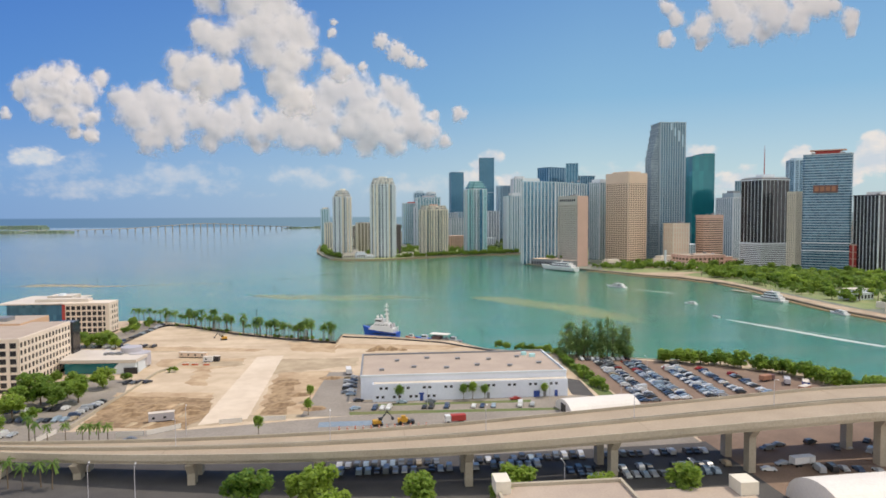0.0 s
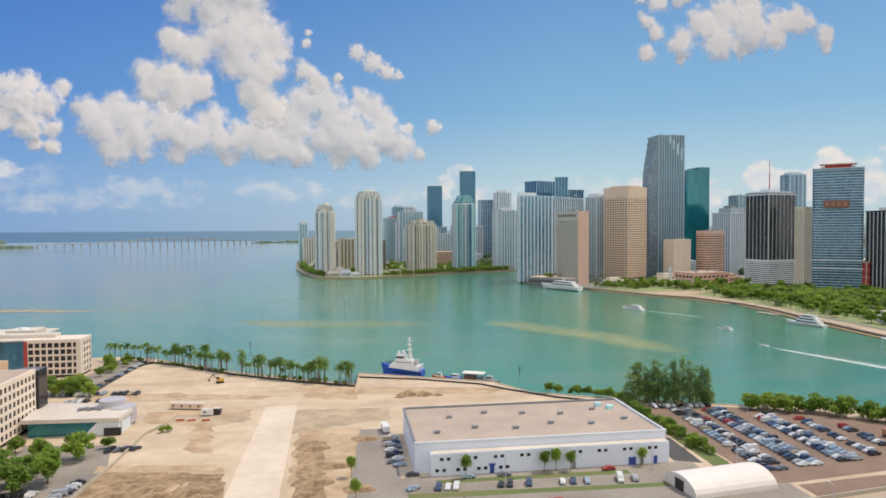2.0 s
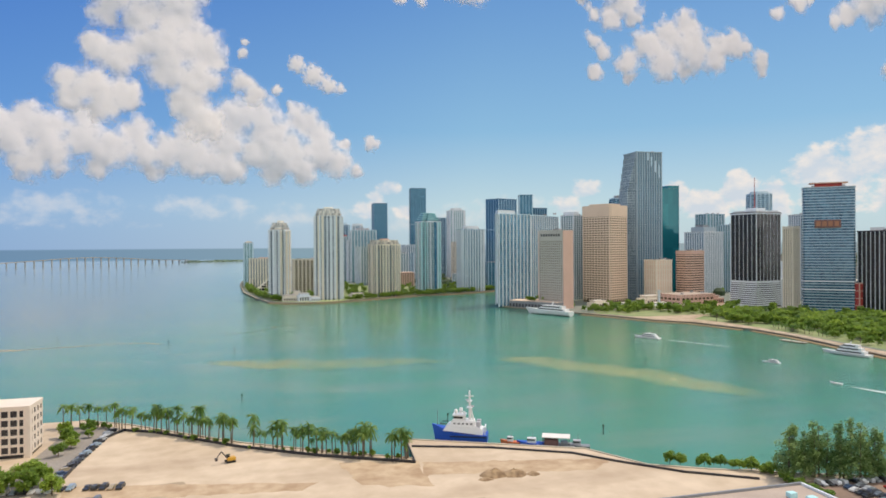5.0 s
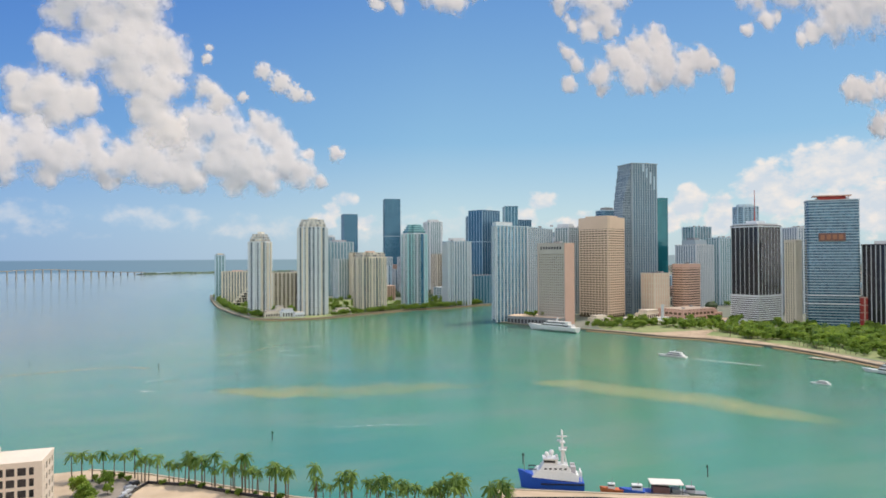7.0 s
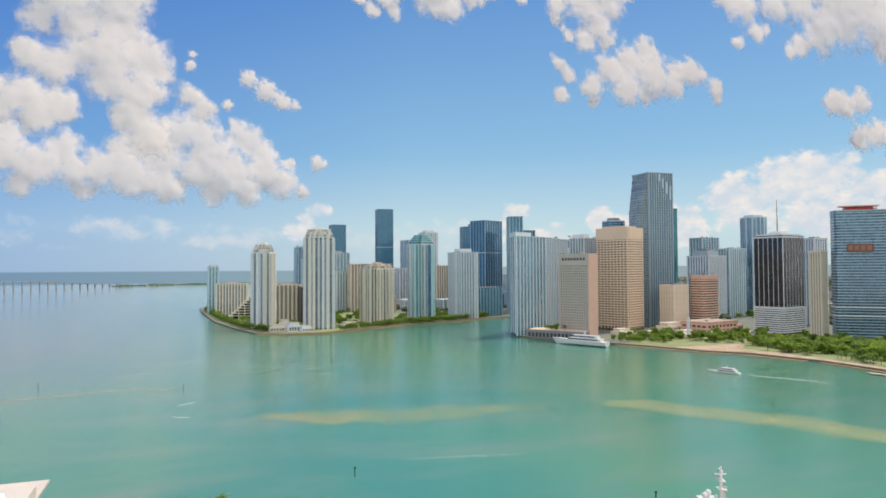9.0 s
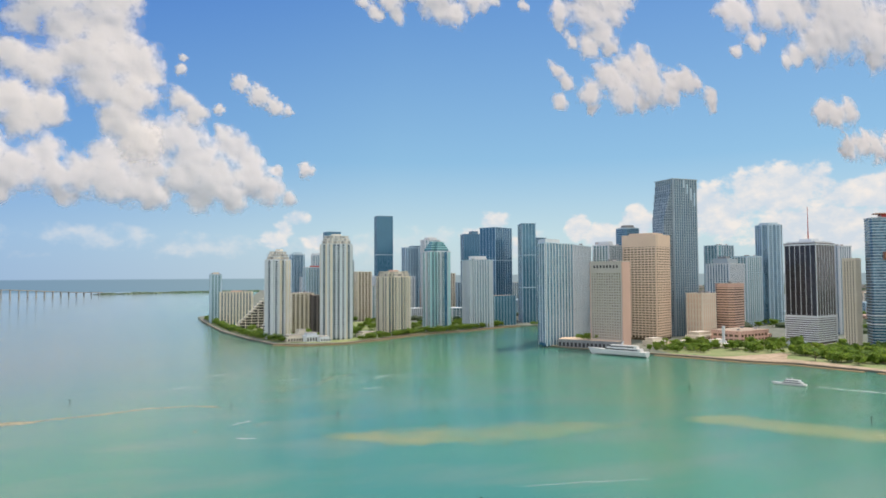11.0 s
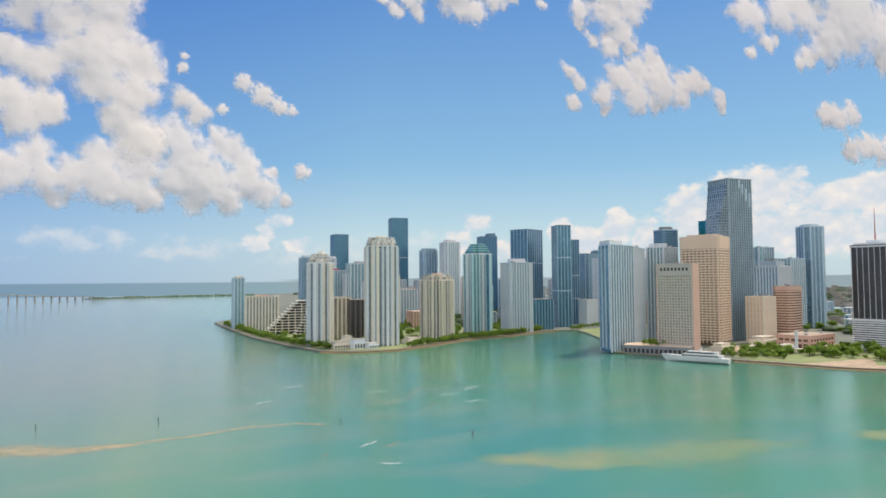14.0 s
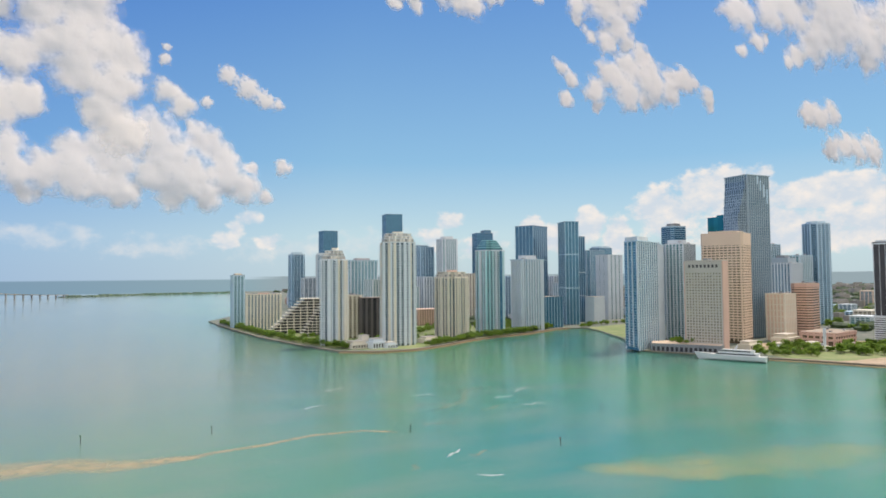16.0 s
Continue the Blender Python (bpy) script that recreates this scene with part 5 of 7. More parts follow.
def trunk_mesh(h, r, limbs, seed, spread):
    rnd, bm = random.Random(seed), bmesh.new()
    tube(bm, (0, 0, -0.2), (0.1, 0, h * 0.55), r, r * 0.7, 7)
    for i in range(limbs):
        a = 6.28 * i / limbs + rnd.uniform(-0.4, 0.4)
        tube(bm, (0.1, 0, h * 0.5), (math.cos(a) * spread, math.sin(a) * spread, h * rnd.uniform(0.75, 0.95)), r * 0.6, r * 0.2, 5)
    return mesh_of("trunk", bm, BARK)


def broad_lobes(rnd, r, h):
    out = [(rnd.uniform(-0.15, 0.15) * r, 0, h * 0.70, r * 0.52)]
    for i in range(15):
        a, q = i * 2.4 + rnd.uniform(-0.4, 0.4), r * rnd.uniform(0.3, 0.92)
        out.append((math.cos(a) * q, math.sin(a) * q * 0.85, h * (rnd.uniform(0.48, 1.02) - 0.22 * q / r), r * rnd.uniform(0.20, 0.38)))
    return out


def tree_kind(name, label, category, trunk, crown, group):
    t = thing(name, 0, 0, -500, label, category, 0, group)
    part("trunk", trunk, None, t)
    part("crown", crown, None, t)
    return t


class Kind:
    """A few shapes of one kind of tree; the first planting uses the made thing itself, later ones copies."""

    def __init__(self, made):
        self.made, self.used, self.count, self.most, self.rest = made, set(), 0, 280, []

    def plant(self, x, y, z, scale, rnd):
        i = rnd.randrange(len(self.made))
        m = pose(x, y, z, 0, 0, rnd.uniform(0, 360))
        self.count += 1
        if self.count > self.most:
            self.rest.append((i, np.array(m @ Matrix.Diagonal((scale, scale, scale * rnd.uniform(0.9, 1.15), 1)))))
            return None
        ob = self.made[i]
        if i in self.used:
            ob = copy_thing(ob, m)
        self.used.add(i)
        ob.matrix_basis = m @ Matrix.Diagonal((scale, scale, scale * rnd.uniform(0.9, 1.15), 1))
        return ob


def joined_trees(kind, name, label):
    """What was planted past the counted trees, as one object."""
    for which in (0, 1):
        co, fa, base = [], [], 0
        for i, m in kind.rest:
            me = kind.made[i].children[which].data
            v = np.empty(len(me.vertices) * 3, np.float32)
            me.vertices.foreach_get("co", v)
            co.append(v.reshape(-1, 3) @ m[:3, :3].T + m[:3, 3])
            fa += [[base + k for k in f.vertices] for f in me.polygons]
            base += len(v) // 3
        me = bpy.data.meshes.new(name)
        me.from_pydata(np.concatenate(co).tolist(), [], fa)
        me.materials.append(kind.made[0].children[which].data.materials[0])
        if which == 0:
            ob = tagged(new(name, me), label, "trees", kind="stuff")
        else:
            part("crowns" if kind.made[0].children[1].name.startswith("crown") else "trunks", me, None, ob)


def make_broad(n, r, h, leaves, size, mat, name, label, group, seed):
    out = []
    for i in range(n):
        rnd = random.Random(seed + i)
        out.append(tree_kind(name, label, "tree", trunk_mesh(h, 0.03 * h, 5, seed + i, r * 0.5), crown_mesh(seed + i, broad_lobes(rnd, r, h), leaves, size, mat), group))
    return Kind(out)


def make_palm(n, h, seed, label, group, size=1.0):
    out = []
    for i in range(n):
        rnd, bt, bc = random.Random(seed + i), bmesh.new(), bmesh.new()
        lean = rnd.uniform(-0.6, 0.6)
        tube(bt, (0, 0, -0.2), (lean * 0.4, 0, h * 0.5), 0.26 * size, 0.2 * size, 7)
        tube(bt, (lean * 0.4, 0, h * 0.5), (lean, 0, h), 0.2 * size, 0.15 * size, 7)
        for k in range(24):
            a, lift, ln = k * 2.4 + rnd.uniform(-0.2, 0.2), rnd.uniform(-0.5, 1.5), rnd.uniform(2.2, 3.0) * size
            d, side = Vector((math.cos(a), math.sin(a), 0)), Vector((-math.sin(a), math.cos(a), 0))
            p, last = Vector((lean, 0, h)), None
            for j in range(5):
                s = j / 4
                c = p + d * ln * s + Vector((0, 0, lift * ln * s * 0.8 - ln * 0.9 * s * s))
                w = 0.36 * size * (0.35 + 1.4 * s * (1.15 - s))
                row = [bc.verts.new(c - side * w - Vector((0, 0, w * 0.55))), bc.verts.new(c), bc.verts.new(c + side * w - Vector((0, 0, w * 0.55)))]
                if last:
                    bc.faces.new((last[0], last[1], row[1], row[0]))
                    bc.faces.new((last[1], last[2], row[2], row[1]))
                last = row
        out.append(tree_kind("palm_tree", label, "palm tree", mesh_of("trunk", bt, BARK), mesh_of("crown", bc, FROND), group))
    return Kind(out)


def make_pine(n, h, seed):
    out = []
    for i in range(n):
        rnd, bt = random.Random(seed + i), bmesh.new()
        tube(bt, (0, 0, -0.2), (rnd.uniform(-0.5, 0.5), 0, h * 0.95), 0.35, 0.06, 7)
        lobes = []
        for k in range(36):
            s = rnd.random()
            z, a = h * (0.16 + 0.84 * s), rnd.uniform(0, 6.28)
            q = (4.6 * (1 - s) ** 0.6 + 0.6) * rnd.random()
            lobes.append((math.cos(a) * q, math.sin(a) * q, z, rnd.uniform(0.9, 1.8) * (1.15 - 0.6 * s)))
        out.append(tree_kind("casuarina_tree", "tall feathery dark casuarina tree at the shore", "tree", mesh_of("trunk", bt, BARK), crown_mesh(seed + i, lobes, 1700, 0.5, LEAF_FINE, 1.15), "casuarinas at the shore"))
    return Kind(out)


near_tree = make_broad(6, 4.6, 8.5, 1900, 0.7, LEAF, "shade_tree", "green shade tree beside a car park", "shade trees", 11)
park_tree = make_broad(6, 6.0, 10.0, 460, 1.6, LEAF, "park_tree", "leafy green park tree near the waterfront", "park trees", 31)
bush = make_broad(4, 3.4, 5.2, 900, 0.75, LEAF_DARK, "mangrove_bush", "dense green mangrove bush along the shore", "shore bushes", 51)
palm = make_palm(6, 10.3, 71, "tall palm with drooping green fronds", "palms along the seawall", 1.12)
city_palm = make_palm(3, 9.0, 91, "palm on the city waterfront", "waterfront palms", 1.5)
pine = make_pine(4, 17.5, 111)
rnd = random.Random(7)


def along(pts, step):
    """Places every step metres along a line."""
    out, left = [], 0.0
    for a, b in zip(pts, pts[1:]):
        a, b = Vector(a), Vector(b)
        n = (b - a).length
        while left < n:
            out.append(a + (b - a) * (left / n))
            left += step
        left -= n
    return out


# port side
for p in along([(-150, 491), (-120, 472), (-95, 449)], 1.75) + along([(-90, 445), (-66, 429), (-27, 410)], 1.5) + along([(-50, 420), (-26, 408)], 1.6):
    if rnd.random() < 0.1 or noise.noise(Vector((p.x * 0.09, p.y * 0.05, 2))) < (-0.2 if p.x < -90 else -0.42):
        continue
    palm.plant(p.x + rnd.uniform(-1.6, 1.6), p.y + rnd.uniform(-1.5, 1.5), 2.0, rnd.uniform(0.6, 1.2), rnd)
for p in along([(-176, 500), (-150, 494)], 4):
    palm.plant(p.x, p.y + rnd.uniform(-2, 3), 2.0, rnd.uniform(0.8, 1.1), rnd)
for x, y in ((-106, 198), (-101, 196), (-97, 198), (-93, 196), (-113, 236), (-107, 236), (-101, 235), (-98, 233), (-95, 233), (-92, 233), (-120, 238), (-117, 236)):
    palm.plant(x, y, 2.0, rnd.uniform(0.62, 0.78), rnd)
for p in along([(-168, 496), (-152, 492)], 3.0) + along([(-140, 482), (-96, 447)], 6) + along([(-88, 441), (-30, 408)], 5):
    bush.plant(p.x + rnd.uniform(-1.5, 1.5), p.y + rnd.uniform(0, 3), 1.9, rnd.uniform(0.25, 0.5), rnd)
for p in along([(150, 334), (178, 321), (199, 298), (209, 268), (226, 256), (262, 240), (330, 229)], 2.6):
    bush.plant(p.x + rnd.uniform(-2, 2), p.y + rnd.uniform(-2, 2), 1.9, rnd.uniform(0.85, 1.5), rnd)
for p in along([(103, 351), (137, 339)], 1.9):
    pine.plant(p.x + rnd.uniform(-1.2, 1.2), p.y + rnd.uniform(-2, 3), 2.0, rnd.uniform(0.8, 1.12), rnd)
for p in along([(70, 376), (88, 368), (100, 356), (99, 330), (100, 305), (100, 278)], 3.4):
    bush.plant(p.x + rnd.uniform(-1.5, 1.5), p.y + rnd.uniform(-1.5, 1.5), 2.0, rnd.uniform(0.45, 0.85), rnd)
for x, y, s in ((-139, 286, 1.45), (-125, 288, 1.35), (-124, 311, 1.3), (-138, 314, 0.8), (-148, 296, 1.3), (-130, 280, 1.15), (-146, 280, 1.2), (-133, 296, 1.2), (-141, 268, 1.2), (-150, 258, 1.3), (-137, 246, 0.9), (-131, 262, 0.8), (-118, 322, 0.6), (-132, 326, 0.55), (-150, 322, 0.6),
                (-170, 410, 1.1), (-163, 409, 1.15), (-154, 405, 0.8), (-176, 418, 1.1), (-166, 420, 1.0), (-160, 416, 0.8), (-184, 428, 0.9), (-165, 452, 0.8), (-163, 462, 0.7), (-166, 470, 0.8), (-170, 480, 0.9), (-162, 488, 0.7), (-160, 478, 0.6),
                (-103, 339, 0.4), (-101, 340, 0.35), (-35, 176, 1.0), (-17, 175, 1.0), (-20, 178, 0.9), (11, 171, 0.9), (37, 174, 1.05), (34, 171, 0.9), (61, 172, 0.75), (83, 170, 0.95), (-12, 166, 0.8), (5, 162, 0.8)):
    near_tree.plant(x, y, 2.0, s * rnd.uniform(0.8, 1.1) * (1.25 if y < 190 else 1.0), rnd)
clipped = Kind([tree_kind("clipped_tree", "slim young tree with a rounded dark crown", "tree", trunk_mesh(5.2, 0.14, 4, 151 + i, 0.7), crown_mesh(151 + i, [(0, 0, 5.0, 1.75), (0.3, 0.2, 6.0, 1.25), (-0.4, -0.1, 5.6, 1.2)], 1100, 0.42, LEAF_DARK), "young trees") for i in range(2)])
for x, y, s in ((-27, 259, 0.5), (-28, 278, 0.45), (9, 271, 0.5), (36, 272.5, 0.45), (40, 272.5, 0.5), (45, 272, 0.45), (71, 273, 0.45), (-42, 236, 0.5)):
    clipped.plant(x, y, 2.0, s * 2.0, rnd)

# city side: the shoreline as x at a given y, then the park behind it
SHORE = [(905, 304), (880, 318), (815, 346), (785, 372), (715, 392), (663, 392), (620, 386), (575, 378), (505, 372), (440, 378)]


def shore_x(y):
    for (ya, xa), (yb, xb) in zip(SHORE, SHORE[1:]):
        if yb <= y <= ya:
            return xa + (xb - xa) * (ya - y) / (ya - yb)
    return SHORE[0][1] if y > 905 else SHORE[-1][1]


BLOCKS = [(606, 836, 30), (652, 792, 36), (572, 925, 36), (590, 880, 18), (492, 968, 40), (622, 806, 18), (545, 1035, 28)]
for i in range(1050):
    y = rnd.uniform(520, 960)
    x = shore_x(y) + rnd.triangular(18, 240, 70)
    if any(abs(x - a) < r and abs(y - b) < r for a, b, r in BLOCKS) or x > 640:
        continue
    if y > 700 and (440 < x < 530 and 845 < y < 872 or x < shore_x(y) + (20 if y < 760 else 34) or 350 < x < 430 and 800 < y < 870 or noise.noise(Vector((x * 0.03, y * 0.03, 8))) < -0.3):
        continue
    if 560 < y < 640 and 455 < x < 500 or y < 600 and rnd.random() < 0.45 or y > 900 and rnd.random() < 0.5:
        continue
    (park_tree if rnd.random() < 0.86 else city_palm).plant(x, y, 1.8, rnd.uniform(0.4, 1.15), rnd)
for p in along([(412, 720), (408, 690), (404, 640)], 6):
    city_palm.plant(p.x + rnd.uniform(4, 9), p.y, 1.8, rnd.uniform(0.5, 0.8), rnd)
for p in along([(312, 935), (330, 905)], 6) + along([(322, 940), (345, 915), (375, 905)], 6) + along([(345, 945), (380, 925), (430, 905)], 6):
    park_tree.plant(p.x + rnd.uniform(4, 10), p.y + rnd.uniform(-4, 4), 1.8, rnd.uniform(0.4, 0.7), rnd)
for p in along([(-144, 1800), (-132, 1600), (-122, 1456), (-99, 1310), (-75, 1222)], 3.6) + along([(30, 1204), (58, 1216), (124, 1262), (180, 1290), (250, 1310), (330, 1355)], 3.2):
    (park_tree if rnd.random() < 0.7 else city_palm).plant(p.x + rnd.uniform(4, 12), p.y + rnd.uniform(2, 8), 1.8, rnd.uniform(0.5, 0.95), rnd)
for i in range(420):
    x, y = rnd.uniform(-120, 340), rnd.triangular(1215, 1720, 1260)
    if x < -100 + (1650 - y) * 0.05 or y < 1210 + max(0, x) * 0.36 or any(abs(x - a) < r and abs(y - b) < r for a, b, r in ((-64, 1285, 26), (14, 1250, 28), (112, 1282, 32), (200, 1322, 26), (290, 1353, 28), (-60, 1515, 45), (-92, 1614, 34), (-18, 1382, 28), (26, 1374, 28), (-126, 1680, 20), (-44, 1440, 30))):
        continue
    park_tree.plant(x, y, 1.8, rnd.uniform(0.6, 1.0), rnd)
for i in range(420):
    park_tree.plant(rnd.uniform(660, 1500), rnd.uniform(900, 2300), 1.8, rnd.uniform(0.7, 1.3), rnd)
for p in along([(395, 1330), (430, 1360), (520, 1385), (600, 1398)], 9):
    park_tree.plant(p.x + rnd.uniform(-3, 9), p.y + rnd.uniform(4, 14), 1.8, rnd.uniform(0.5, 0.8), rnd)
for i in range(26):
    park_tree.plant(rnd.uniform(262, 296), rnd.uniform(990, 1030), 11.2 if i < 14 else 1.8, rnd.uniform(0.35, 0.6), rnd) if i < 14 else park_tree.plant(rnd.uniform(320, 420), rnd.uniform(940, 985), 1.8, rnd.uniform(0.5, 0.8), rnd)


def far_clumps(name, label, count, seed, area, mat, size, tall, category, steep):
    """Crowns or roofs too far off to tell apart, one object: irregular five-sided domes or boxes over an area (x0, x1, y0, y1)."""
    rn, co, fa = random.Random(seed), [], []
    for _ in range(count):
        x, y = rn.uniform(area[0], area[1]), rn.uniform(area[2], area[3])
        if not free(x, y, 14) or x < 640 and y < 1500:
            continue
        r, h, b, a0 = rn.uniform(*size), rn.uniform(*tall), len(co), rn.uniform(0, 6)
        n = 4 if steep else 6
        for z, k in ((1.8, 1.0), (1.8 + h * (1.0 if steep else 0.6), 1.0 if steep else 1.1), (1.8 + h, 0.98 if steep else 0.45)):
            co += [(x + math.cos(a0 + 6.2832 * i / n) * r * k * rn.uniform(0.8, 1.2) ** (not steep), y + math.sin(a0 + 6.2832 * i / n) * r * k, z) for i in range(n)]
        for lv in (0, 1):
            fa += [(b + lv * n + i, b + lv * n + (i + 1) % n, b + lv * n + n + (i + 1) % n, b + lv * n + n + i) for i in range(n)]
        fa.append(tuple(b + 2 * n + i for i in range(n)))
    me = bpy.data.meshes.new(name)
    me.from_pydata(co, [], fa)
    me.materials.append(mat)
    return tagged(new(name, me), label, category, kind="stuff")


WOODS = leaf_material("hazy_tree_tops", (0.06, 0.11, 0.055), (0.16, 0.22, 0.11))
ROOFS = leaf_material("pale_distant_roofs", (0.30, 0.29, 0.27), (0.74, 0.69, 0.62))
far_clumps("city_woods", "dark green tree cover of the flat city to the horizon", 5200, 5, (560, 4800, 980, 4700), WOODS, (7, 16), (7, 14), "trees", False)
far_clumps("city_woods", "green trees between the blocks behind the island", 900, 6, (230, 800, 1500, 2900), WOODS, (5, 11), (6, 12), "trees", False)
far_clumps("city_roofs", "pale low roofs scattered through the flat city", 1100, 7, (640, 4800, 1150, 4700), ROOFS, (10, 26), (8, 26), "buildings", True)
joined_trees(park_tree, "city_trees", "green trees among the city blocks and island gardens")


# ---- cars ----
def paint_material():
    m = bpy.data.materials.new("car_paint")
    m.use_nodes = True
    n, l = m.node_tree.nodes, m.node_tree.links
    p = n["Principled BSDF"]
    p.inputs["Roughness"].default_value, p.inputs["Metallic"].default_value, p.inputs["Coat Weight"].default_value = 0.35, 0.15, 0.5
    o, r = n.new("ShaderNodeObjectInfo"), n.new("ShaderNodeValToRGB")
    r.color_ramp.interpolation = "CONSTANT"
    tones = [(0.0, (0.72, 0.72, 0.70)), (0.19, (0.42, 0.44, 0.46)), (0.33, (0.03, 0.032, 0.038)), (0.58, (0.045, 0.075, 0.14)), (0.70, (0.16, 0.18, 0.20)), (0.82, (0.30, 0.38, 0.45)), (0.95, (0.36, 0.03, 0.025)), (0.98, (0.42, 0.34, 0.22))]
    e = r.color_ramp.elements
    while len(e) < len(tones):
        e.new(0.5)
    for el, (t, c) in zip(e, tones):
        el.position, el.color = t, (*c, 1)
    l.new(o.outputs["Random"], r.inputs[0])
    l.new(r.outputs[0], p.inputs["Base Color"])
    return m


PAINT = paint_material()
CAR_GLASS = material("dark_car_glass", (0.02, 0.025, 0.03), 0.1, (0.015, 0.018, 0.022), 1.0, spec=0.7)
TYRE = material("black_rubber", (0.02, 0.02, 0.02), 0.85, (0.03, 0.03, 0.03), 3)


def profile_solid(bm, pts, w, top_in=0.0, z_split=0.9):
    """A side profile (x, z) drawn out to the width w, drawn in above z_split."""
    rings = []
    for s in (-1, 1):
        rings.append([bm.verts.new((x, s * (w / 2 - (top_in if z > z_split else 0)), z)) for x, z in pts])
    n = len(pts)
    bm.faces.new(rings[0])
    bm.faces.new(rings[1][::-1])
    for i in range(n):
        j = (i + 1) % n
        bm.faces.new((rings[0][j], rings[0][i], rings[1][i], rings[1][j]))


def car_kind(name, label, body, glass, length, w, wheel):
    t = thing(name, 0, 0, -400, label, "car", 0, "parked cars")
    bm = bmesh.new()
    profile_solid(bm, body, w, 0.12)
    part("body", bm, PAINT, t)
    bm = bmesh.new()
    profile_solid(bm, glass, w - 0.02, 0.13)
    part("windows", bm, CAR_GLASS, t, "dark glass band")
    bm = bmesh.new()
    tube(bm, (0, -0.11, 0), (0, 0.11, 0), wheel, wheel, 10)
    me = mesh_of("wheel", bm, TYRE)
    for sx in (-0.31, 0.31):
        for sy in (-1, 1):
            part("wheel", me, None, t).location = (sx * length, sy * (w / 2 - 0.08), wheel)
    return t


sedan = car_kind("car", "parked saloon car with dark windows", [(-2.25, 0.3), (2.25, 0.3), (2.28, 0.62), (2.1, 0.82), (1.1, 0.92), (0.45, 1.36), (-0.95, 1.38), (-1.6, 0.98), (-2.2, 0.92), (-2.3, 0.6)],
                 [(1.0, 0.94), (0.48, 1.30), (-0.95, 1.32), (-1.5, 0.97)], 4.5, 1.8, 0.32)
suv = car_kind("car", "parked tall estate car with dark windows", [(-2.3, 0.35), (2.3, 0.35), (2.32, 0.8), (2.1, 1.0), (1.15, 1.08), (0.6, 1.66), (-1.9, 1.7), (-2.3, 1.1), (-2.34, 0.7)],
               [(1.08, 1.10), (0.64, 1.58), (-1.86, 1.62), (-2.2, 1.12)], 4.6, 1.9, 0.37)
van = car_kind("van", "parked white delivery van with dark windscreen", [(-2.7, 0.35), (2.6, 0.35), (2.65, 0.95), (2.0, 1.15), (1.5, 2.1), (-2.6, 2.15), (-2.75, 1.0)], [(1.98, 1.18), (1.55, 1.95), (0.7, 1.95), (0.7, 1.18)], 5.2, 2.0, 0.37)
KINDS, first = [sedan, suv, van], set()
rnd = random.Random(21)


def park(x, y, yaw, z=2.03):
    k = 0 if rnd.random() < 0.6 else 1 if rnd.random() < 0.9 else 2
    m = pose(x, y, z, 0, 0, yaw + (180 if rnd.random() < 0.5 else 0) + rnd.uniform(-2, 2))
    if k in first:
        copy_thing(KINDS[k], m)
    else:
        first.add(k)
        KINDS[k].matrix_basis = m


# the big car park: double rows that lean a little off the north
for x0, ys, ye, two in ((110.5, 262, 338, 1), (125, 264, 333, 1), (141.5, 266, 323, 1), (157, 267, 316, 0), (168, 262, 304, 0)):
    y = ys
    while y < ye:
        for k in range(2 if two else 1):
            if rnd.random() < (0.93 if x0 < 150 else 0.8):
                park(x0 + 5.1 * k + 0.072 * (y - 262) + rnd.uniform(-0.25, 0.25), y + rnd.uniform(-0.15, 0.15), 4)
        y += 2.75
for i in range(10):
    if i != 4:
        park(109 + 2.7 * i, 341.5 - 0.25 * i, 92)
# under the viaduct
for y, x0, x1 in ((198, -14, 52), (203.5, -12, 112), (192, 58, 108), (186.5, 60, 104)):
    x = x0
    while x < x1:
        if rnd.random() < 0.85 and not any(abs(x - px) < 2.5 for px, _ in CAPPED):
            park(x, y, 86, 2.03)
        x += 2.75
for x, y, a in ((134, 206, 10), (151, 201, 70), (156, 202, 70), (146, 207, 20), (133, 184, 80), (137, 184, 82), (141, 184, 80), (145, 183, 80), (150, 181, 80), (128, 203, 5), (160, 197, 40), (125, 190, 10), (118, 186, 170), (166, 206, 40)):
    park(x, y, a)
# before and beside the warehouse
for x, y, a in ((-8, 276, 5), (10, 271.5, 2), (22, 271.5, 2), (58, 271, 3), (-9, 264.5, 30), (-1, 264, 75), (2, 264, 75), (4.6, 263.6, 75), (19, 263.5, 75), (21.8, 263.2, 75), (28, 263, 75), (39, 262.6, 75), (42.5, 262.4, 75), (47, 262, 75), (58, 261.6, 75), (63, 261.5, 75)):
    park(x, y, a, 2.05)
for i in range(11):
    park(-13.5 + (0 if i % 2 else 5.2) * 0.4, 286 + 3.1 * i, 3, 2.05)
# office car parks
for x0, y0, n, a in ((-150, 262, 6, 80), (-128, 262, 5, 80), (-146, 276, 8, 85), (-118, 268, 5, 20), (-116, 278, 4, 20), (-150, 244, 8, 85), (-116, 318, 4, 60)):
    for i in range(n):
        if a > 45:
            park(x0 + 2.9 * i, y0 + 0.3 * i, a, 2.03)
        else:
            park(x0 + 0.2 * i, y0 + 2.9 * i, a, 2.03)
for i in range(17):
    park(-157.5 + 0.33 * i, 418 + 4.2 * i, 35, 2.03)
for i in range(8):
    park(-176 + 2.9 * i, 411 - 0.4 * i, 88, 2.03)
for i in range(8):
    if i != 2:
        park(-152 + 2.8 * i, 409.5 - 0.5 * i, 80, 2.03)
for i in range(9):
    if i != 4:
        park(-160 + 2.8 * i, 394.5, 82, 2.03)
park(-86, 236, 8, 2.04)


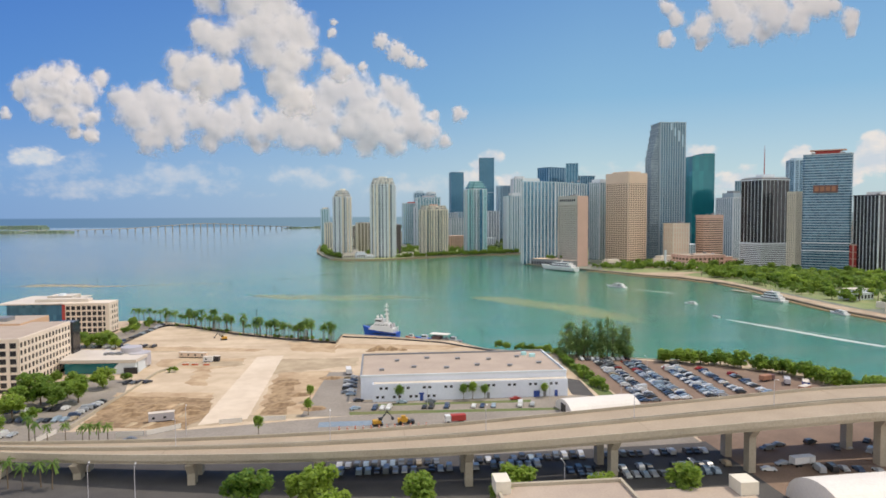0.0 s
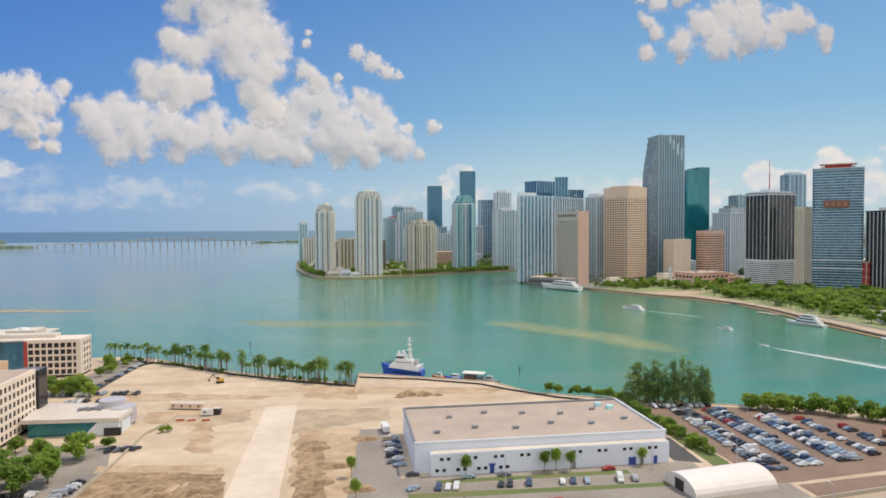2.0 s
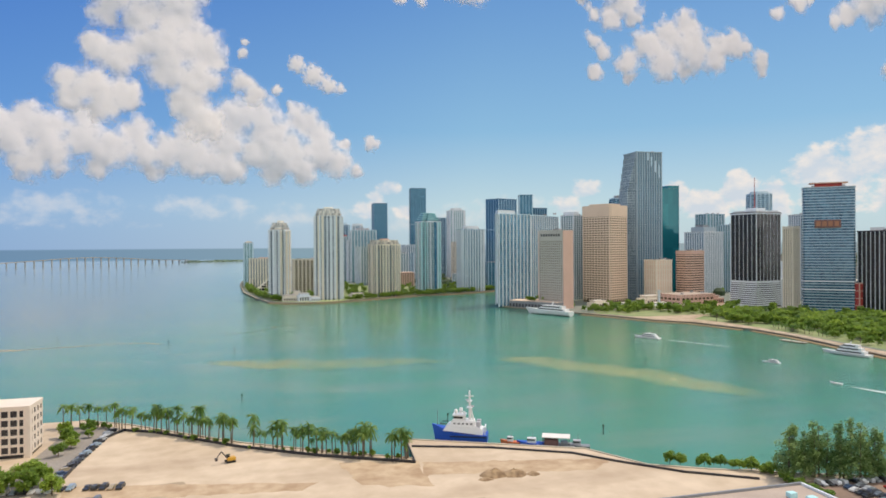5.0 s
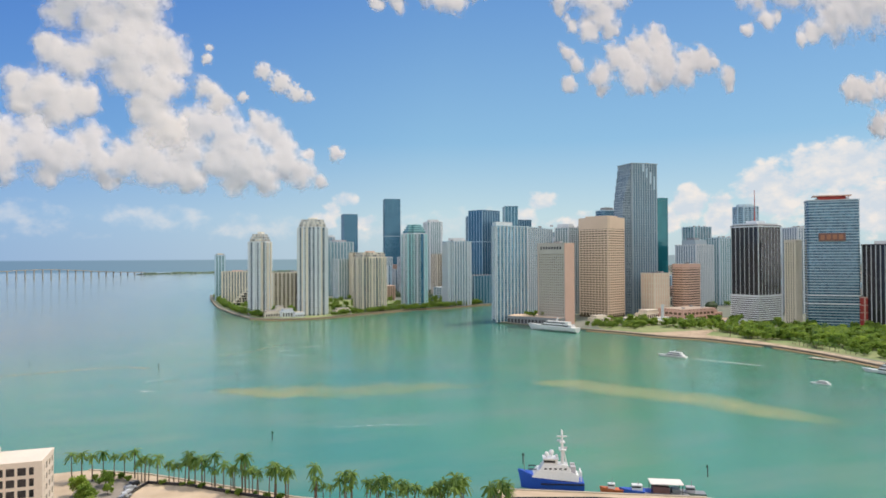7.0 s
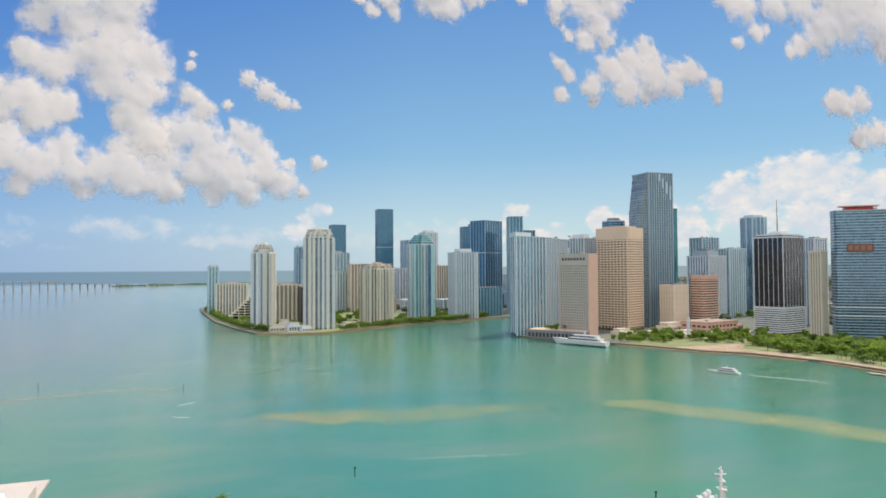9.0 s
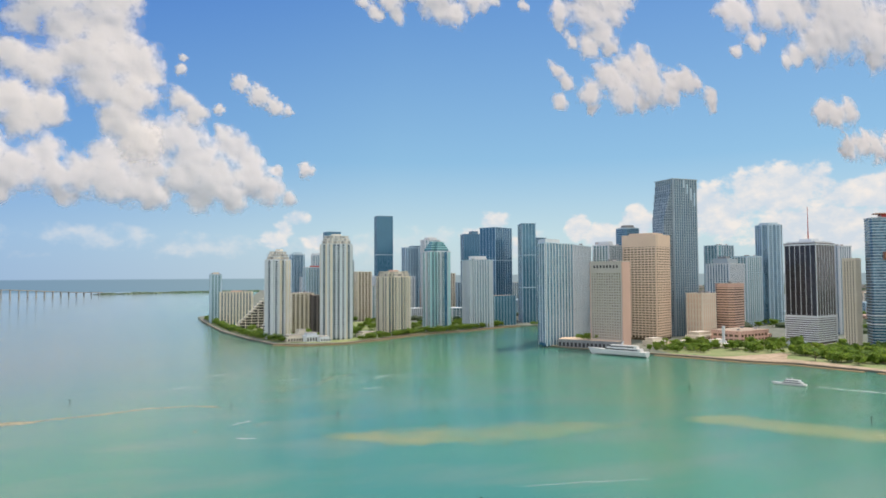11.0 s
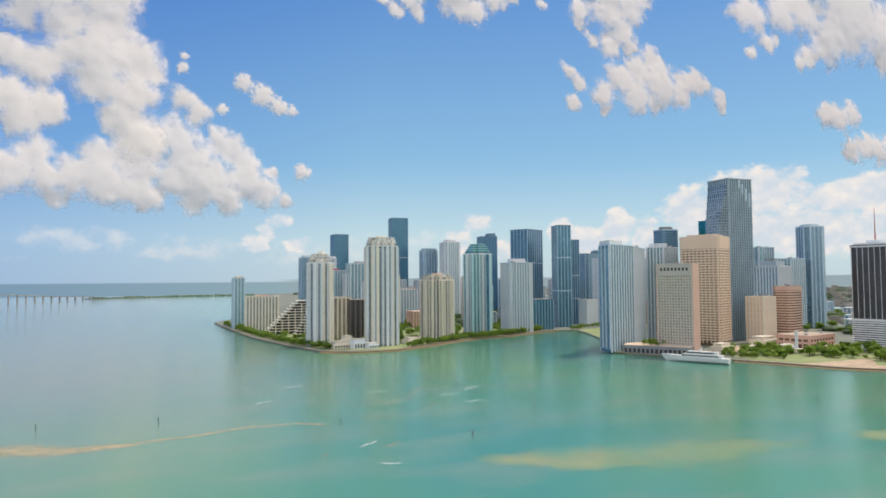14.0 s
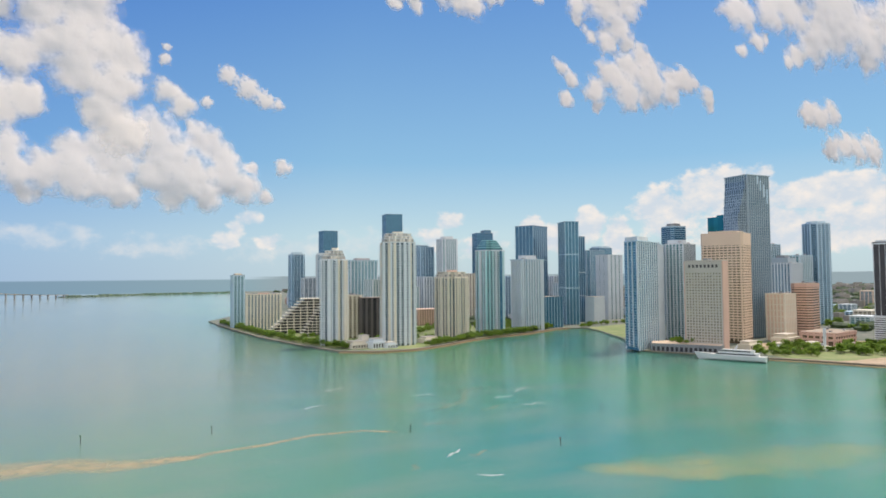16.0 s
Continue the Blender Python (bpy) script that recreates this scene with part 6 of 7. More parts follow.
# ---- ship and boats ----
HULL_BLUE = material("blue_hull_paint", (0.03, 0.10, 0.52), 0.4, (0.025, 0.08, 0.42), 0.6)
BOAT_WHITE = material("white_gelcoat", (0.80, 0.79, 0.77), 0.3, (0.70, 0.69, 0.68), 0.5)
ORANGE = material("orange_paint", (0.62, 0.16, 0.05), 0.6, (0.48, 0.11, 0.04), 0.7)
YELLOW = material("yellow_machine_paint", (0.66, 0.36, 0.03), 0.5, (0.5, 0.26, 0.03), 0.8)


def hull(bm, length, beam, z0, z1, bow_rise=1.0, sections=9):
    """A hull with a raked bow towards -x: frames from stern to bow, each with keel, bilge and sheer points."""
    rows = []
    for i in range(sections):
        s = i / (sections - 1)
        x = length / 2 - length * s
        b = beam / 2 * (1 - max(0, (s - 0.45) / 0.55) ** 2.2) + 0.04
        sheer = z1 + bow_rise * max(0, (s - 0.35) / 0.65) ** 1.6
        rake = 0.10 * length * max(0, (s - 0.7) / 0.3)
        rows.append([bm.verts.new(p) for p in ((x - rake, -b, sheer), (x - rake * 0.4, -b * 0.82, z0 + (z1 - z0) * 0.35), (x, 0, z0), (x - rake * 0.4, b * 0.82, z0 + (z1 - z0) * 0.35), (x - rake, b, sheer))])
    for p, q in zip(rows, rows[1:]):
        for k in range(4):
            bm.faces.new((p[k], p[k + 1], q[k + 1], q[k]))
        bm.faces.new((p[4], p[0], q[0], q[4]))
    bm.faces.new(rows[0])
    bm.faces.new(rows[-1][::-1])
    bmesh.ops.recalc_face_normals(bm, faces=bm.faces)


ship = thing("workboat", 3.4, 435, 0, "blue-hulled offshore workboat with a white tall mast", "ship", -23.4)
bm = bmesh.new()
hull(bm, 23, 8.6, -1.5, 3.2, 3.4, 13)
part("hull", bm, HULL_BLUE, ship)
ship.scale = (1.0, 1.0, 1.1)
part("rubbing_strake", boxes((-5, -4.45, 2.3, 11.4, -4.2, 2.75), (-5, 4.2, 2.3, 11.4, 4.45, 2.75)), BLACK_FRAME, ship)
bm = bmesh.new()
profile_solid(bm, [(-8.4, 4.6), (9.6, 3.2), (9.6, 5.3), (6.5, 6.4), (-6.2, 6.9)], 7.2, 0.5, 5.0)
part("main_house", bm, BOAT_WHITE, ship)
bm = bmesh.new()
profile_solid(bm, [(-5.4, 6.9), (6.2, 6.4), (5.6, 8.6), (-4.0, 9.0)], 5.8, 0.5, 7.5)
house = part("deckhouse", bm, BOAT_WHITE, ship)
for k in range(5):
    part("porthole", boxes((-3.6 + 1.9 * k, -2.98, 7.2, -2.7 + 1.9 * k, 2.98, 7.7)), CAR_GLASS, house)
bm = bmesh.new()
prism(bm, [(-3.6, -2.1), (1.6, -2.4), (1.6, 2.4), (-3.6, 2.1)], 8.95, 10.6)
wheelhouse = part("wheelhouse", bm, BOAT_WHITE, ship)
bm = bmesh.new()
prism(bm, [(-3.75, -2.15), (0.6, -2.45), (0.6, 2.45), (-3.75, 2.15)], 9.4, 10.25)
part("wheelhouse_window", bm, CAR_GLASS, wheelhouse, "dark wheelhouse windows")
part("roof", boxes((-4.1, -2.7, 10.604, 2.0, 2.7, 10.85)), BOAT_WHITE, ship)
bm = bmesh.new()
tube(bm, (3.6, 0, 8.6), (3.4, 0, 20.6), 0.75, 0.3, 8)
tube(bm, (5.2, 0.9, 8.5), (3.6, 0.1, 15.5), 0.22, 0.16, 6)
tube(bm, (5.2, -0.9, 8.5), (3.6, -0.1, 15.5), 0.22, 0.16, 6)
box(bm, 2.2, -1.8, 13.6, 4.9, 1.8, 13.9)
box(bm, 2.5, -1.5, 16.2, 4.5, 1.5, 16.5)
box(bm, 1.4, -0.25, 18.1, 5.2, 0.25, 18.45)
box(bm, 3.1, -1.9, 19.4, 3.6, 1.9, 19.65)
part("mast", bm, BOAT_WHITE, ship)
part("radar", boxes((1.6, -0.4, 16.5, 2.9, 0.4, 17.0), (4.2, -0.3, 13.9, 5.4, 0.3, 14.5)), METAL_PALE, ship)
for x, y, r in ((-2.6, -1.2, 0.9), (-0.6, 0.9, 1.0), (1.2, -1.4, 0.55)):
    bm = bmesh.new()
    tube(bm, (x, y, 10.85), (x, y, 11.4), 0.3, 0.3, 8)
    bmesh.ops.create_uvsphere(bm, u_segments=12, v_segments=8, radius=r, matrix=Matrix.Translation((x, y, 11.3 + r)))
    part("radome", bm, BOAT_WHITE, ship)
bm = bmesh.new()
tube(bm, (-11.2, 0, 5.8), (-11.3, 0, 12.2), 0.14, 0.08, 6)
part("jackstaff", bm, METAL_GREY, ship)
part("funnel", boxes((6.6, -2.6, 5.6, 8.4, -1.3, 8.4), (6.6, 1.3, 5.6, 8.4, 2.6, 8.4)), METAL_PALE, ship)
part("bow_rail", boxes((-9.6, -2.4, 6.9, -6.6, -2.3, 7.3), (-9.6, 2.3, 6.9, -6.6, 2.4, 7.3), (-9.7, -2.4, 6.9, -9.55, 2.4, 7.3)), BLACK_FRAME, ship)
part("stern_frame", boxes((10.2, -2.8, 3.0, 10.7, -2.4, 6.0), (10.2, 2.4, 3.0, 10.7, 2.8, 6.0), (10.2, -2.8, 6.0, 10.7, 2.8, 6.4)), BOAT_WHITE, ship)

tugs = (("tugboat", "small blue and white tug at the quay", 31, 419, 12, 4.2, HULL_BLUE, BOAT_WHITE), ("tugboat", "small grey workboat with an orange buoy", 48.5, 410.5, 10, 3.8, METAL_GREY, METAL_PALE), ("tugboat", "orange rescue boat beside the workboat", 22.5, 423.5, 8, 3, ORANGE, BOAT_WHITE))
for name, label, x, y, ln, w, hm, tm in tugs:
    tb = thing(name, x, y, 0, label, "boat", -26, "boats at the quay")
    bm = bmesh.new()
    hull(bm, ln, w, -0.8, 1.3, 0.8)
    part("hull", bm, hm, tb)
    cabin = part("cabin", boxes((-ln * 0.2, -w * 0.28, 1.3, ln * 0.12, w * 0.28, 3.4)), tm, tb)
    part("window_band", boxes((-ln * 0.21, -w * 0.29, 2.4, ln * 0.08, w * 0.29, 3.0)), CAR_GLASS, cabin)
    bm = bmesh.new()
    tube(bm, (0, 0, 3.4), (0, 0, 5.6), 0.12, 0.06, 6)
    part("mast", bm, METAL_GREY, tb)
barge = thing("barge", 40, 414.5, 0, "barge with a pale canopy on posts at the quay", "boat", -26)
part("pontoon", boxes((-8, -3.5, -0.8, 8, 3.5, 1.2)), METAL_GREY, barge)
part("canopy", boxes((-6, -3.2, 4.6, 6, 3.2, 4.9)), TENT, barge, "pale canvas canopy")
for sx in (-5.6, 5.6):
    for sy in (-2.9, 2.9):
        part("post", boxes((sx - 0.12, sy - 0.12, 1.2, sx + 0.12, sy + 0.12, 4.6)), BLACK_FRAME, barge)
part("deck_load", boxes((-5, -2.4, 1.2, 1, 2.4, 3.4)), SIGN_DARK, barge)
part("deck_load", boxes((2, -2, 1.2, 5, 2, 2.6)), METAL_GREY, barge)


def yacht(label, x, y, yaw, ln, w, decks, group="motor yachts", side=0.055):
    b = thing("motor_yacht", x, y, 0, label, "boat", yaw, group)
    bm = bmesh.new()
    hull(bm, ln, w, -0.6, side * ln, 0.03 * ln)
    part("hull", bm, BOAT_WHITE, b)
    z = side * ln
    for i in range(decks):
        x0, x1, hh = -ln * (0.26 - 0.06 * i), ln * (0.40 - 0.07 * i), (0.048 if ln > 40 else 0.068) * ln
        v0 = bmesh.new()
        pts = [(x0 - hh * 0.2, z), (x1, z), (x1, z + hh), (x0 + hh * 1.2, z + hh)]
        profile_solid(v0, pts, w * (0.78 - 0.1 * i), 0.1, z + hh * 0.5)
        deck = part("superstructure", v0, BOAT_WHITE, b)
        v1 = bmesh.new()
        pts = [(x0 + hh * 0.35, z + hh * 0.35), (x1 - hh, z + hh * 0.35), (x1 - hh, z + hh * 0.75), (x0 + hh * 0.95, z + hh * 0.75)]
        profile_solid(v1, pts, w * (0.78 - 0.1 * i) + 0.08, 0.0, 99)
        part("window_band", v1, CAR_GLASS, deck, "dark window band")
        z += hh + 0.004
    bm = bmesh.new()
    tube(bm, (ln * 0.05, 0, z), (ln * 0.08, 0, z + 0.07 * ln), 0.02 * ln, 0.008 * ln, 6)
    part("radar_mast", bm, BOAT_WHITE, b)
    return b


yacht("large white motor yacht moored before the hotel", 262, 922, -62, 66, 12, 2, side=0.088)
yacht("white motor yacht under way in the channel", 263, 700, -60, 24, 6.4, 2)
yacht("white excursion yacht moored at the promenade", 360, 571, -72, 34, 8, 3)
yacht("white tour boat moored beside the market", 366, 487, -86, 18, 5, 2)
yacht("small white cruiser crossing the channel", 279, 560, -60, 12, 4.0, 2)


sp = thing("speedboat", 262.5, 486, 0, "small white speedboat ahead of its wake", "boat", -71)
bm = bmesh.new()
hull(bm, 7, 2.4, -0.3, 0.7, 0.4, 6)
part("hull", bm, BOAT_WHITE, sp)
part("windscreen", boxes((-1.2, -0.7, 0.7, -0.9, 0.7, 1.3)), CAR_GLASS, sp)

# ---- channel markers ----
POST = material("dark_weathered_timber", (0.07, 0.06, 0.045), 0.9, (0.04, 0.035, 0.03), 2)
for i, (x, y, red) in enumerate(((-96, 540, 0), (-30, 783, 1), (168, 712, 0), (185, 578, 0), (5, 466, 0), (69, 426, 0), (-109, 722, 1), (-169, 788, 0), (-274, 842, 0), (-343, 853, 0), (-84, 887, 0), (-36, 899, 0), (-237, 1089, 0))):
    mk = thing("channel_marker", x, y, 0, "dark timber channel marker standing in the water", "marker", i * 37, "channel markers")
    bm = bmesh.new()
    tube(bm, (0, 0, -3), (0, 0, 4.6), 0.22, 0.2, 8)
    part("timber_pile", bm, POST, mk)
    part("board", boxes((-0.45, -0.36, 3.5, 0.45, -0.22, 4.5)), RED_PAINT if red else GREEN_PAINT, mk)


# ---- drifting weed ----
def skin_material(name, color, color2, thin, most, scale):
    """A broken floating skin that thins out where its cover runs low."""
    m = material(name, color, 0.9, color2, 0.3, 0.9)
    n, l = m.node_tree.nodes, m.node_tree.links
    at, co, t, ad, mr = n.new("ShaderNodeAttribute"), n.new("ShaderNodeTexCoord"), n.new("ShaderNodeTexNoise"), n.new("ShaderNodeMath"), n.new("ShaderNodeMapRange")
    at.attribute_name = "cover"
    t.inputs["Scale"].default_value, t.inputs["Detail"].default_value, t.inputs["Roughness"].default_value = scale, 8, 0.65
    l.new(co.outputs["Object"], t.inputs[0])
    ad.operation = "ADD"
    l.new(at.outputs["Fac"], ad.inputs[0])
    l.new(t.outputs["Fac"], ad.inputs[1])
    mr.inputs["From Min"].default_value, mr.inputs["From Max"].default_value, mr.inputs["To Max"].default_value = thin, thin + 1.0, most
    l.new(ad.outputs[0], mr.inputs["Value"])
    l.new(mr.outputs[0], n["Principled BSDF"].inputs["Alpha"])
    return m


WEED = skin_material("drifting_weed", (0.60, 0.455, 0.28), (0.50, 0.42, 0.24), 0.74, 0.68, 0.12)
CLOUDY = skin_material("cloudy_yellow_shoal", (0.52, 0.49, 0.25), (0.42, 0.46, 0.22), 0.60, 0.55, 0.05)
FOAM = skin_material("white_wake_foam", (0.82, 0.85, 0.82), (0.66, 0.74, 0.70), 0.62, 0.95, 0.22)


def weed(label, pts, widths, z=0.04, k_cover=1.0, name="weed_raft", mat=None, category="seaweed"):
    """A ragged raft of weed along a line of places with the widths given; it thins out to its edges."""
    bm, rows = bmesh.new(), []
    lay = bm.verts.layers.float.new("cover")
    fine = []
    for (a, wa), (b, wb) in zip(zip(pts, widths), list(zip(pts, widths))[1:]):
        for k in range(10):
            s = k / 10
            fine.append((Vector(a) * (1 - s) + Vector(b) * s, wa * (1 - s) + wb * s))
    fine.append((Vector(pts[-1]), widths[-1]))
    for i, (p, w) in enumerate(fine):
        u = (fine[min(i + 1, len(fine) - 1)][0] - fine[max(0, i - 1)][0]).normalized()
        nrm, row = Vector((-u.y, u.x)), []
        wob = noise.noise(Vector((p.x * 0.03, p.y * 0.03, 3))) * w * 0.5
        end = min(1, i / 5, (len(fine) - 1 - i) / 5)
        for k in range(-4, 5):
            q = p + nrm * (k / 4 * w + wob)
            v = bm.verts.new((q.x, q.y, z))
            v[lay] = (1 - (k / 4) ** 2) * end * k_cover
            row.append(v)
        rows.append(row)
    for p, q in zip(rows, rows[1:]):
        for k in range(8):
            bm.faces.new((p[k], p[k + 1], q[k + 1], q[k]))
    return tagged(new(name, mesh_of(name, bm, mat or WEED)), label, category, kind="structure")


weed("thin tan line of drifting weed on the water", [(-420, 815), (-375, 808), (-351, 802), (-314, 793), (-290, 790), (-283, 794), (-251, 801), (-220, 809), (-193, 806), (-170, 789)], [26, 23, 19, 13, 7, 4, 4, 3, 3, 4], 0.04, 0.95)
for label, pts, widths, cover in (("long white wake of a fast boat", [(263, 481), (268, 462), (278, 432), (292, 392), (310, 345)], [1.4, 3.0, 4.4, 5.0, 4.2], 0.8),
                                  ("thin parted edge of the fast boat's wake", [(264, 480), (275, 452), (292, 416), (318, 366)], [0.6, 1.2, 1.4, 1.2], 0.45),
                                  ("faint wake behind the motor yacht", [(268, 691), (279, 672), (292, 648), (306, 622)], [1.6, 2.6, 2.8, 2.0], 0.6),
                                  ("faint wake behind the small cruiser", [(282, 555), (289, 542), (297, 526)], [0.6, 1.1, 1.0], 0.4),
                                  ("old thin foam line on the bay", [(-87, 561), (-40, 552), (2, 540)], [0.7, 1.0, 0.7], 0.4)):
    weed(label, pts, widths, 0.045, cover, "wake", FOAM, "wake")
weed("broad yellowish raft of weed in the channel", [(92, 640), (109, 618), (161, 556), (178, 520), (200, 466)], [10, 22, 25, 24, 12], 0.04, 0.8, mat=CLOUDY)
weed("pale raft of weed off the point", [(-130, 690), (-105, 671), (-78, 645), (-40, 640)], [6, 14, 13, 5], 0.04, 0.5, mat=CLOUDY)
weed("small raft of drifting weed", [(-86, 676), (-72, 664), (-55, 662)], [3, 6, 3], 0.04, 0.5, mat=CLOUDY)
weed("scattered weed before the island", [(-150, 830), (-95, 860), (-70, 900), (-30, 905)], [3, 5, 4, 3], 0.04, 0.45)

rn = random.Random(17)
for x, y, ln in ((-111, 896, 30), (-65, 906, 40), (-30, 880, 30), (-57, 827, 26), (-143, 801, 34), (-87, 832, 36), (-167, 738, 20), (-155, 730, 16), (-168, 695, 16), (-195, 719, 18), (-197, 892, 24), (-165, 955, 26), (-120, 860, 30), (-172, 1150, 40), (-60, 860, 24)):
    a, pts = rn.uniform(-0.5, 0.9), []
    for k in range(4):
        pts.append((x + ln * (k / 3 - 0.5) * math.cos(a) + rn.uniform(-3, 3), y + ln * (k / 3 - 0.5) * math.sin(a) + rn.uniform(-5, 5)))
    weed("thin curling streak of foam and weed", pts, [0.8, 1.8, 1.6, 0.6], 0.045, 0.6, mat=FOAM if rn.random() < 0.5 else WEED)
weed("yellowish cloudy shoal under the surface", [(-130, 676), (-95, 668), (-60, 652), (-10, 650), (60, 632)], [8, 24, 30, 26, 8], 0.035, 0.55, mat=CLOUDY)

# ---- far bridge and keys ----
far = tagged(new("causeway_bridge"), "long low bridge on many piers across the bay", "bridge", kind="")
far.matrix_basis = pose(-550, 4360, 0, 0, 0, 180 + math.degrees(math.atan2(610, 850)))


def bridge_z(s):
    return 9 + 26 * math.exp(-((s - 560) / 330) ** 2)


bm, rows = bmesh.new(), []
for i in range(61):
    s = i * 25.0
    z = bridge_z(s)
    rows.append([bm.verts.new((s, y, zz)) for y, zz in ((-6, z), (6, z), (6, z + 3.0), (-6, z + 3.0))])
for p, q in zip(rows, rows[1:]):
    for k in range(4):
        bm.faces.new((p[k], q[k], q[(k + 1) % 4], p[(k + 1) % 4]))
bm.faces.new(rows[0])
bm.faces.new(rows[-1][::-1])
bmesh.ops.recalc_face_normals(bm, faces=bm.faces)
part("deck", bm, CONCRETE, far)
for i in range(37):
    s = 20 + 40.5 * i
    part("pier", boxes((s - 2.2, -5, -2, s + 2.2, 5, bridge_z(s) + 0.2)), BRIDGE_PIER, far)


def key(label, pts, w, h):
    """A low wooded strip of land along a line."""
    rn, bm = random.Random(int(abs(pts[0][0]))), bmesh.new()
    for a, b in zip(pts, pts[1:]):
        a, b = Vector(a), Vector(b)
        n = int((b - a).length / 22)
        for i in range(n):
            p = a + (b - a) * (i / n)
            r = w * rn.uniform(0.5, 1.0)
            prism(bm, [(p.x + math.cos(k) * r * 1.3, p.y + math.sin(k) * r) for k in (0, 1.05, 2.1, 3.14, 4.19, 5.24)], -0.4, h * rn.uniform(0.3, 1.0))
    return tagged(new("key_island", mesh_of("key_island", bm, KEY)), label, "island", kind="structure")


key("low wooded key at the bridge's end", [(-560, 4370), (-420, 4480), (-250, 4560), (40, 4650), (330, 4720)], 30, 10)
key("low wooded key across the bay", [(-2350, 3560), (-1900, 3450), (-1560, 3560)], 40, 13)
key("distant low shore across the bay", [(-3200, 4800), (-2300, 4850)], 60, 22)

# ---- work site ----
TARP = material("blue_tarpaulin", (0.17, 0.23, 0.29), 0.6, (0.28, 0.33, 0.37), 0.3, 0.6)
setting("tarpaulin", boxes((-22, 243.5, 2.03, 2, 249.5, 2.06)), TARP, "blue-grey sheeting laid along the road works", "sheeting")
def excavator(label, x, y, yaw):
    e = thing("excavator", x, y, 2.03, label, "excavator", yaw, "site machines")
    for s in (-1.1, 1.1):
        bm = bmesh.new()
        profile_solid(bm, [(-1.7, 0.1), (1.7, 0.1), (2.0, 0.5), (1.7, 0.9), (-1.7, 0.9), (-2.0, 0.5)], 0.6)
        part("track", bm, TYRE, e).location = (0, s, 0)
    part("house", boxes((-1.9, -1.2, 1.0, 1.2, 1.2, 2.1)), YELLOW, e)
    part("cab", boxes((0.2, -1.15, 2.1, 1.5, 0.0, 3.1)), CAR_GLASS, e)
    bm = bmesh.new()
    tube(bm, (1.2, 0.4, 1.9), (3.6, 0.4, 5.0), 0.28, 0.22, 6)
    tube(bm, (3.6, 0.4, 5.0), (5.6, 0.4, 2.6), 0.22, 0.16, 6)
    part("boom", bm, BLACK_FRAME, e)
    part("bucket", boxes((5.2, -0.1, 1.7, 6.1, 0.9, 2.7)), BLACK_FRAME, e)
    return e


excavator("yellow excavator with raised arm at the road works", 0, 243, 10)
excavator("yellow excavator working on the sand", -96, 425, 200)
ld = thing("road_loader", 10, 244, 2.03, "yellow wheel loader at the road works", "loader", 5, "site machines")
part("body", boxes((-2.6, -1, 0.8, 1.2, 1, 2.2), (-1.2, -0.8, 2.2, 0.4, 0.8, 3.2)), YELLOW, ld)
part("bucket", boxes((2.4, -1.3, 0.2, 3.6, 1.3, 1.4), (1.2, -0.2, 0.8, 2.4, 0.2, 1.2)), BLACK_FRAME, ld)
for sx in (-1.7, 1.3):
    for sy in (-1.0, 1.0):
        bm = bmesh.new()
        tube(bm, (sx, sy - 0.25, 0.7), (sx, sy + 0.25, 0.7), 0.7, 0.7, 12)
        part("wheel", bm, TYRE, ld)


def truck(label, x, y, yaw, cab, load):
    t = thing("truck", x, y, 2.03, label, "truck", yaw, "trucks")
    cab_part = part("cab", boxes((1.8, -1.2, 0.7, 3.8, 1.2, 2.9)), cab, t)
    part("windscreen", boxes((3.7, -1.0, 1.8, 3.86, 1.0, 2.6)), CAR_GLASS, cab_part)
    part("load_box", boxes((-4, -1.25, 0.9, 1.6, 1.25, 3.0)), load, t)
    for sx in (-2.9, -1.7, 2.8):
        for sy in (-1.0, 1.0):
            bm = bmesh.new()
            tube(bm, (sx, sy - 0.2, 0.5), (sx, sy + 0.2, 0.5), 0.5, 0.5, 10)
            part("wheel", bm, TYRE, t)
    return t


truck("white tipper truck with a red skip", 29, 243.5, 185, BOAT_WHITE, RED_PAINT)
truck("brown tipper truck in the yard", 181, 288, 20, SIGN_DARK, BRICK_RED)
truck("white box truck under the viaduct", 131, 189, 10, BOAT_WHITE, BOAT_WHITE)
truck("white box truck beside the warehouse", -14, 326, 95, BOAT_WHITE, BOAT_WHITE)
truck("pale camper truck by the trees", 84, 327, 80, BOAT_WHITE, METAL_PALE)
truck("grey truck in the yard", 187, 282, 60, METAL_GREY, METAL_PALE)


def trailer(label, x, y, yaw, ln, mat, h=2.8):
    t = thing("site_trailer", x, y, 2.03, label, "trailer", yaw, "site trailers")
    body = part("body", boxes((-ln / 2, -1.3, 0.4, ln / 2, 1.3, h)), mat, t)
    part("roof", boxes((-ln / 2 - 0.1, -1.4, h, ln / 2 + 0.1, 1.4, h + 0.15)), ROOF_WHITE, t)
    part("skirt", boxes((-ln / 2 + 0.3, -1.1, 0, ln / 2 - 0.3, 1.1, 0.4)), BLACK_FRAME, t)
    for i in range(int(ln / 4)):
        part("window", boxes((-ln / 2 + 1.2 + 4 * i, -1.36, 1.3, -ln / 2 + 2.2 + 4 * i, -1.28, 2.1)), CAR_GLASS, body)
    return t


trailer("long grey site office trailer", -101, 374, -14, 16, TRAVERTINE)
trailer("white cargo container on the sand", -90, 362, -10, 5, BOAT_WHITE)
trailer("dark cargo container on the sand", -86, 363, -10, 3, BLACK_FRAME)
trailer("grey-green site hut in the dug ground", -82, 258, 14, 9, METAL_PALE, 3.4)
trailer("rusty container in the yard", 186, 268, 30, 6, BRICK_RED)
trailer("blue container in the yard", 192, 276, 60, 6, BLUE_PAINT)
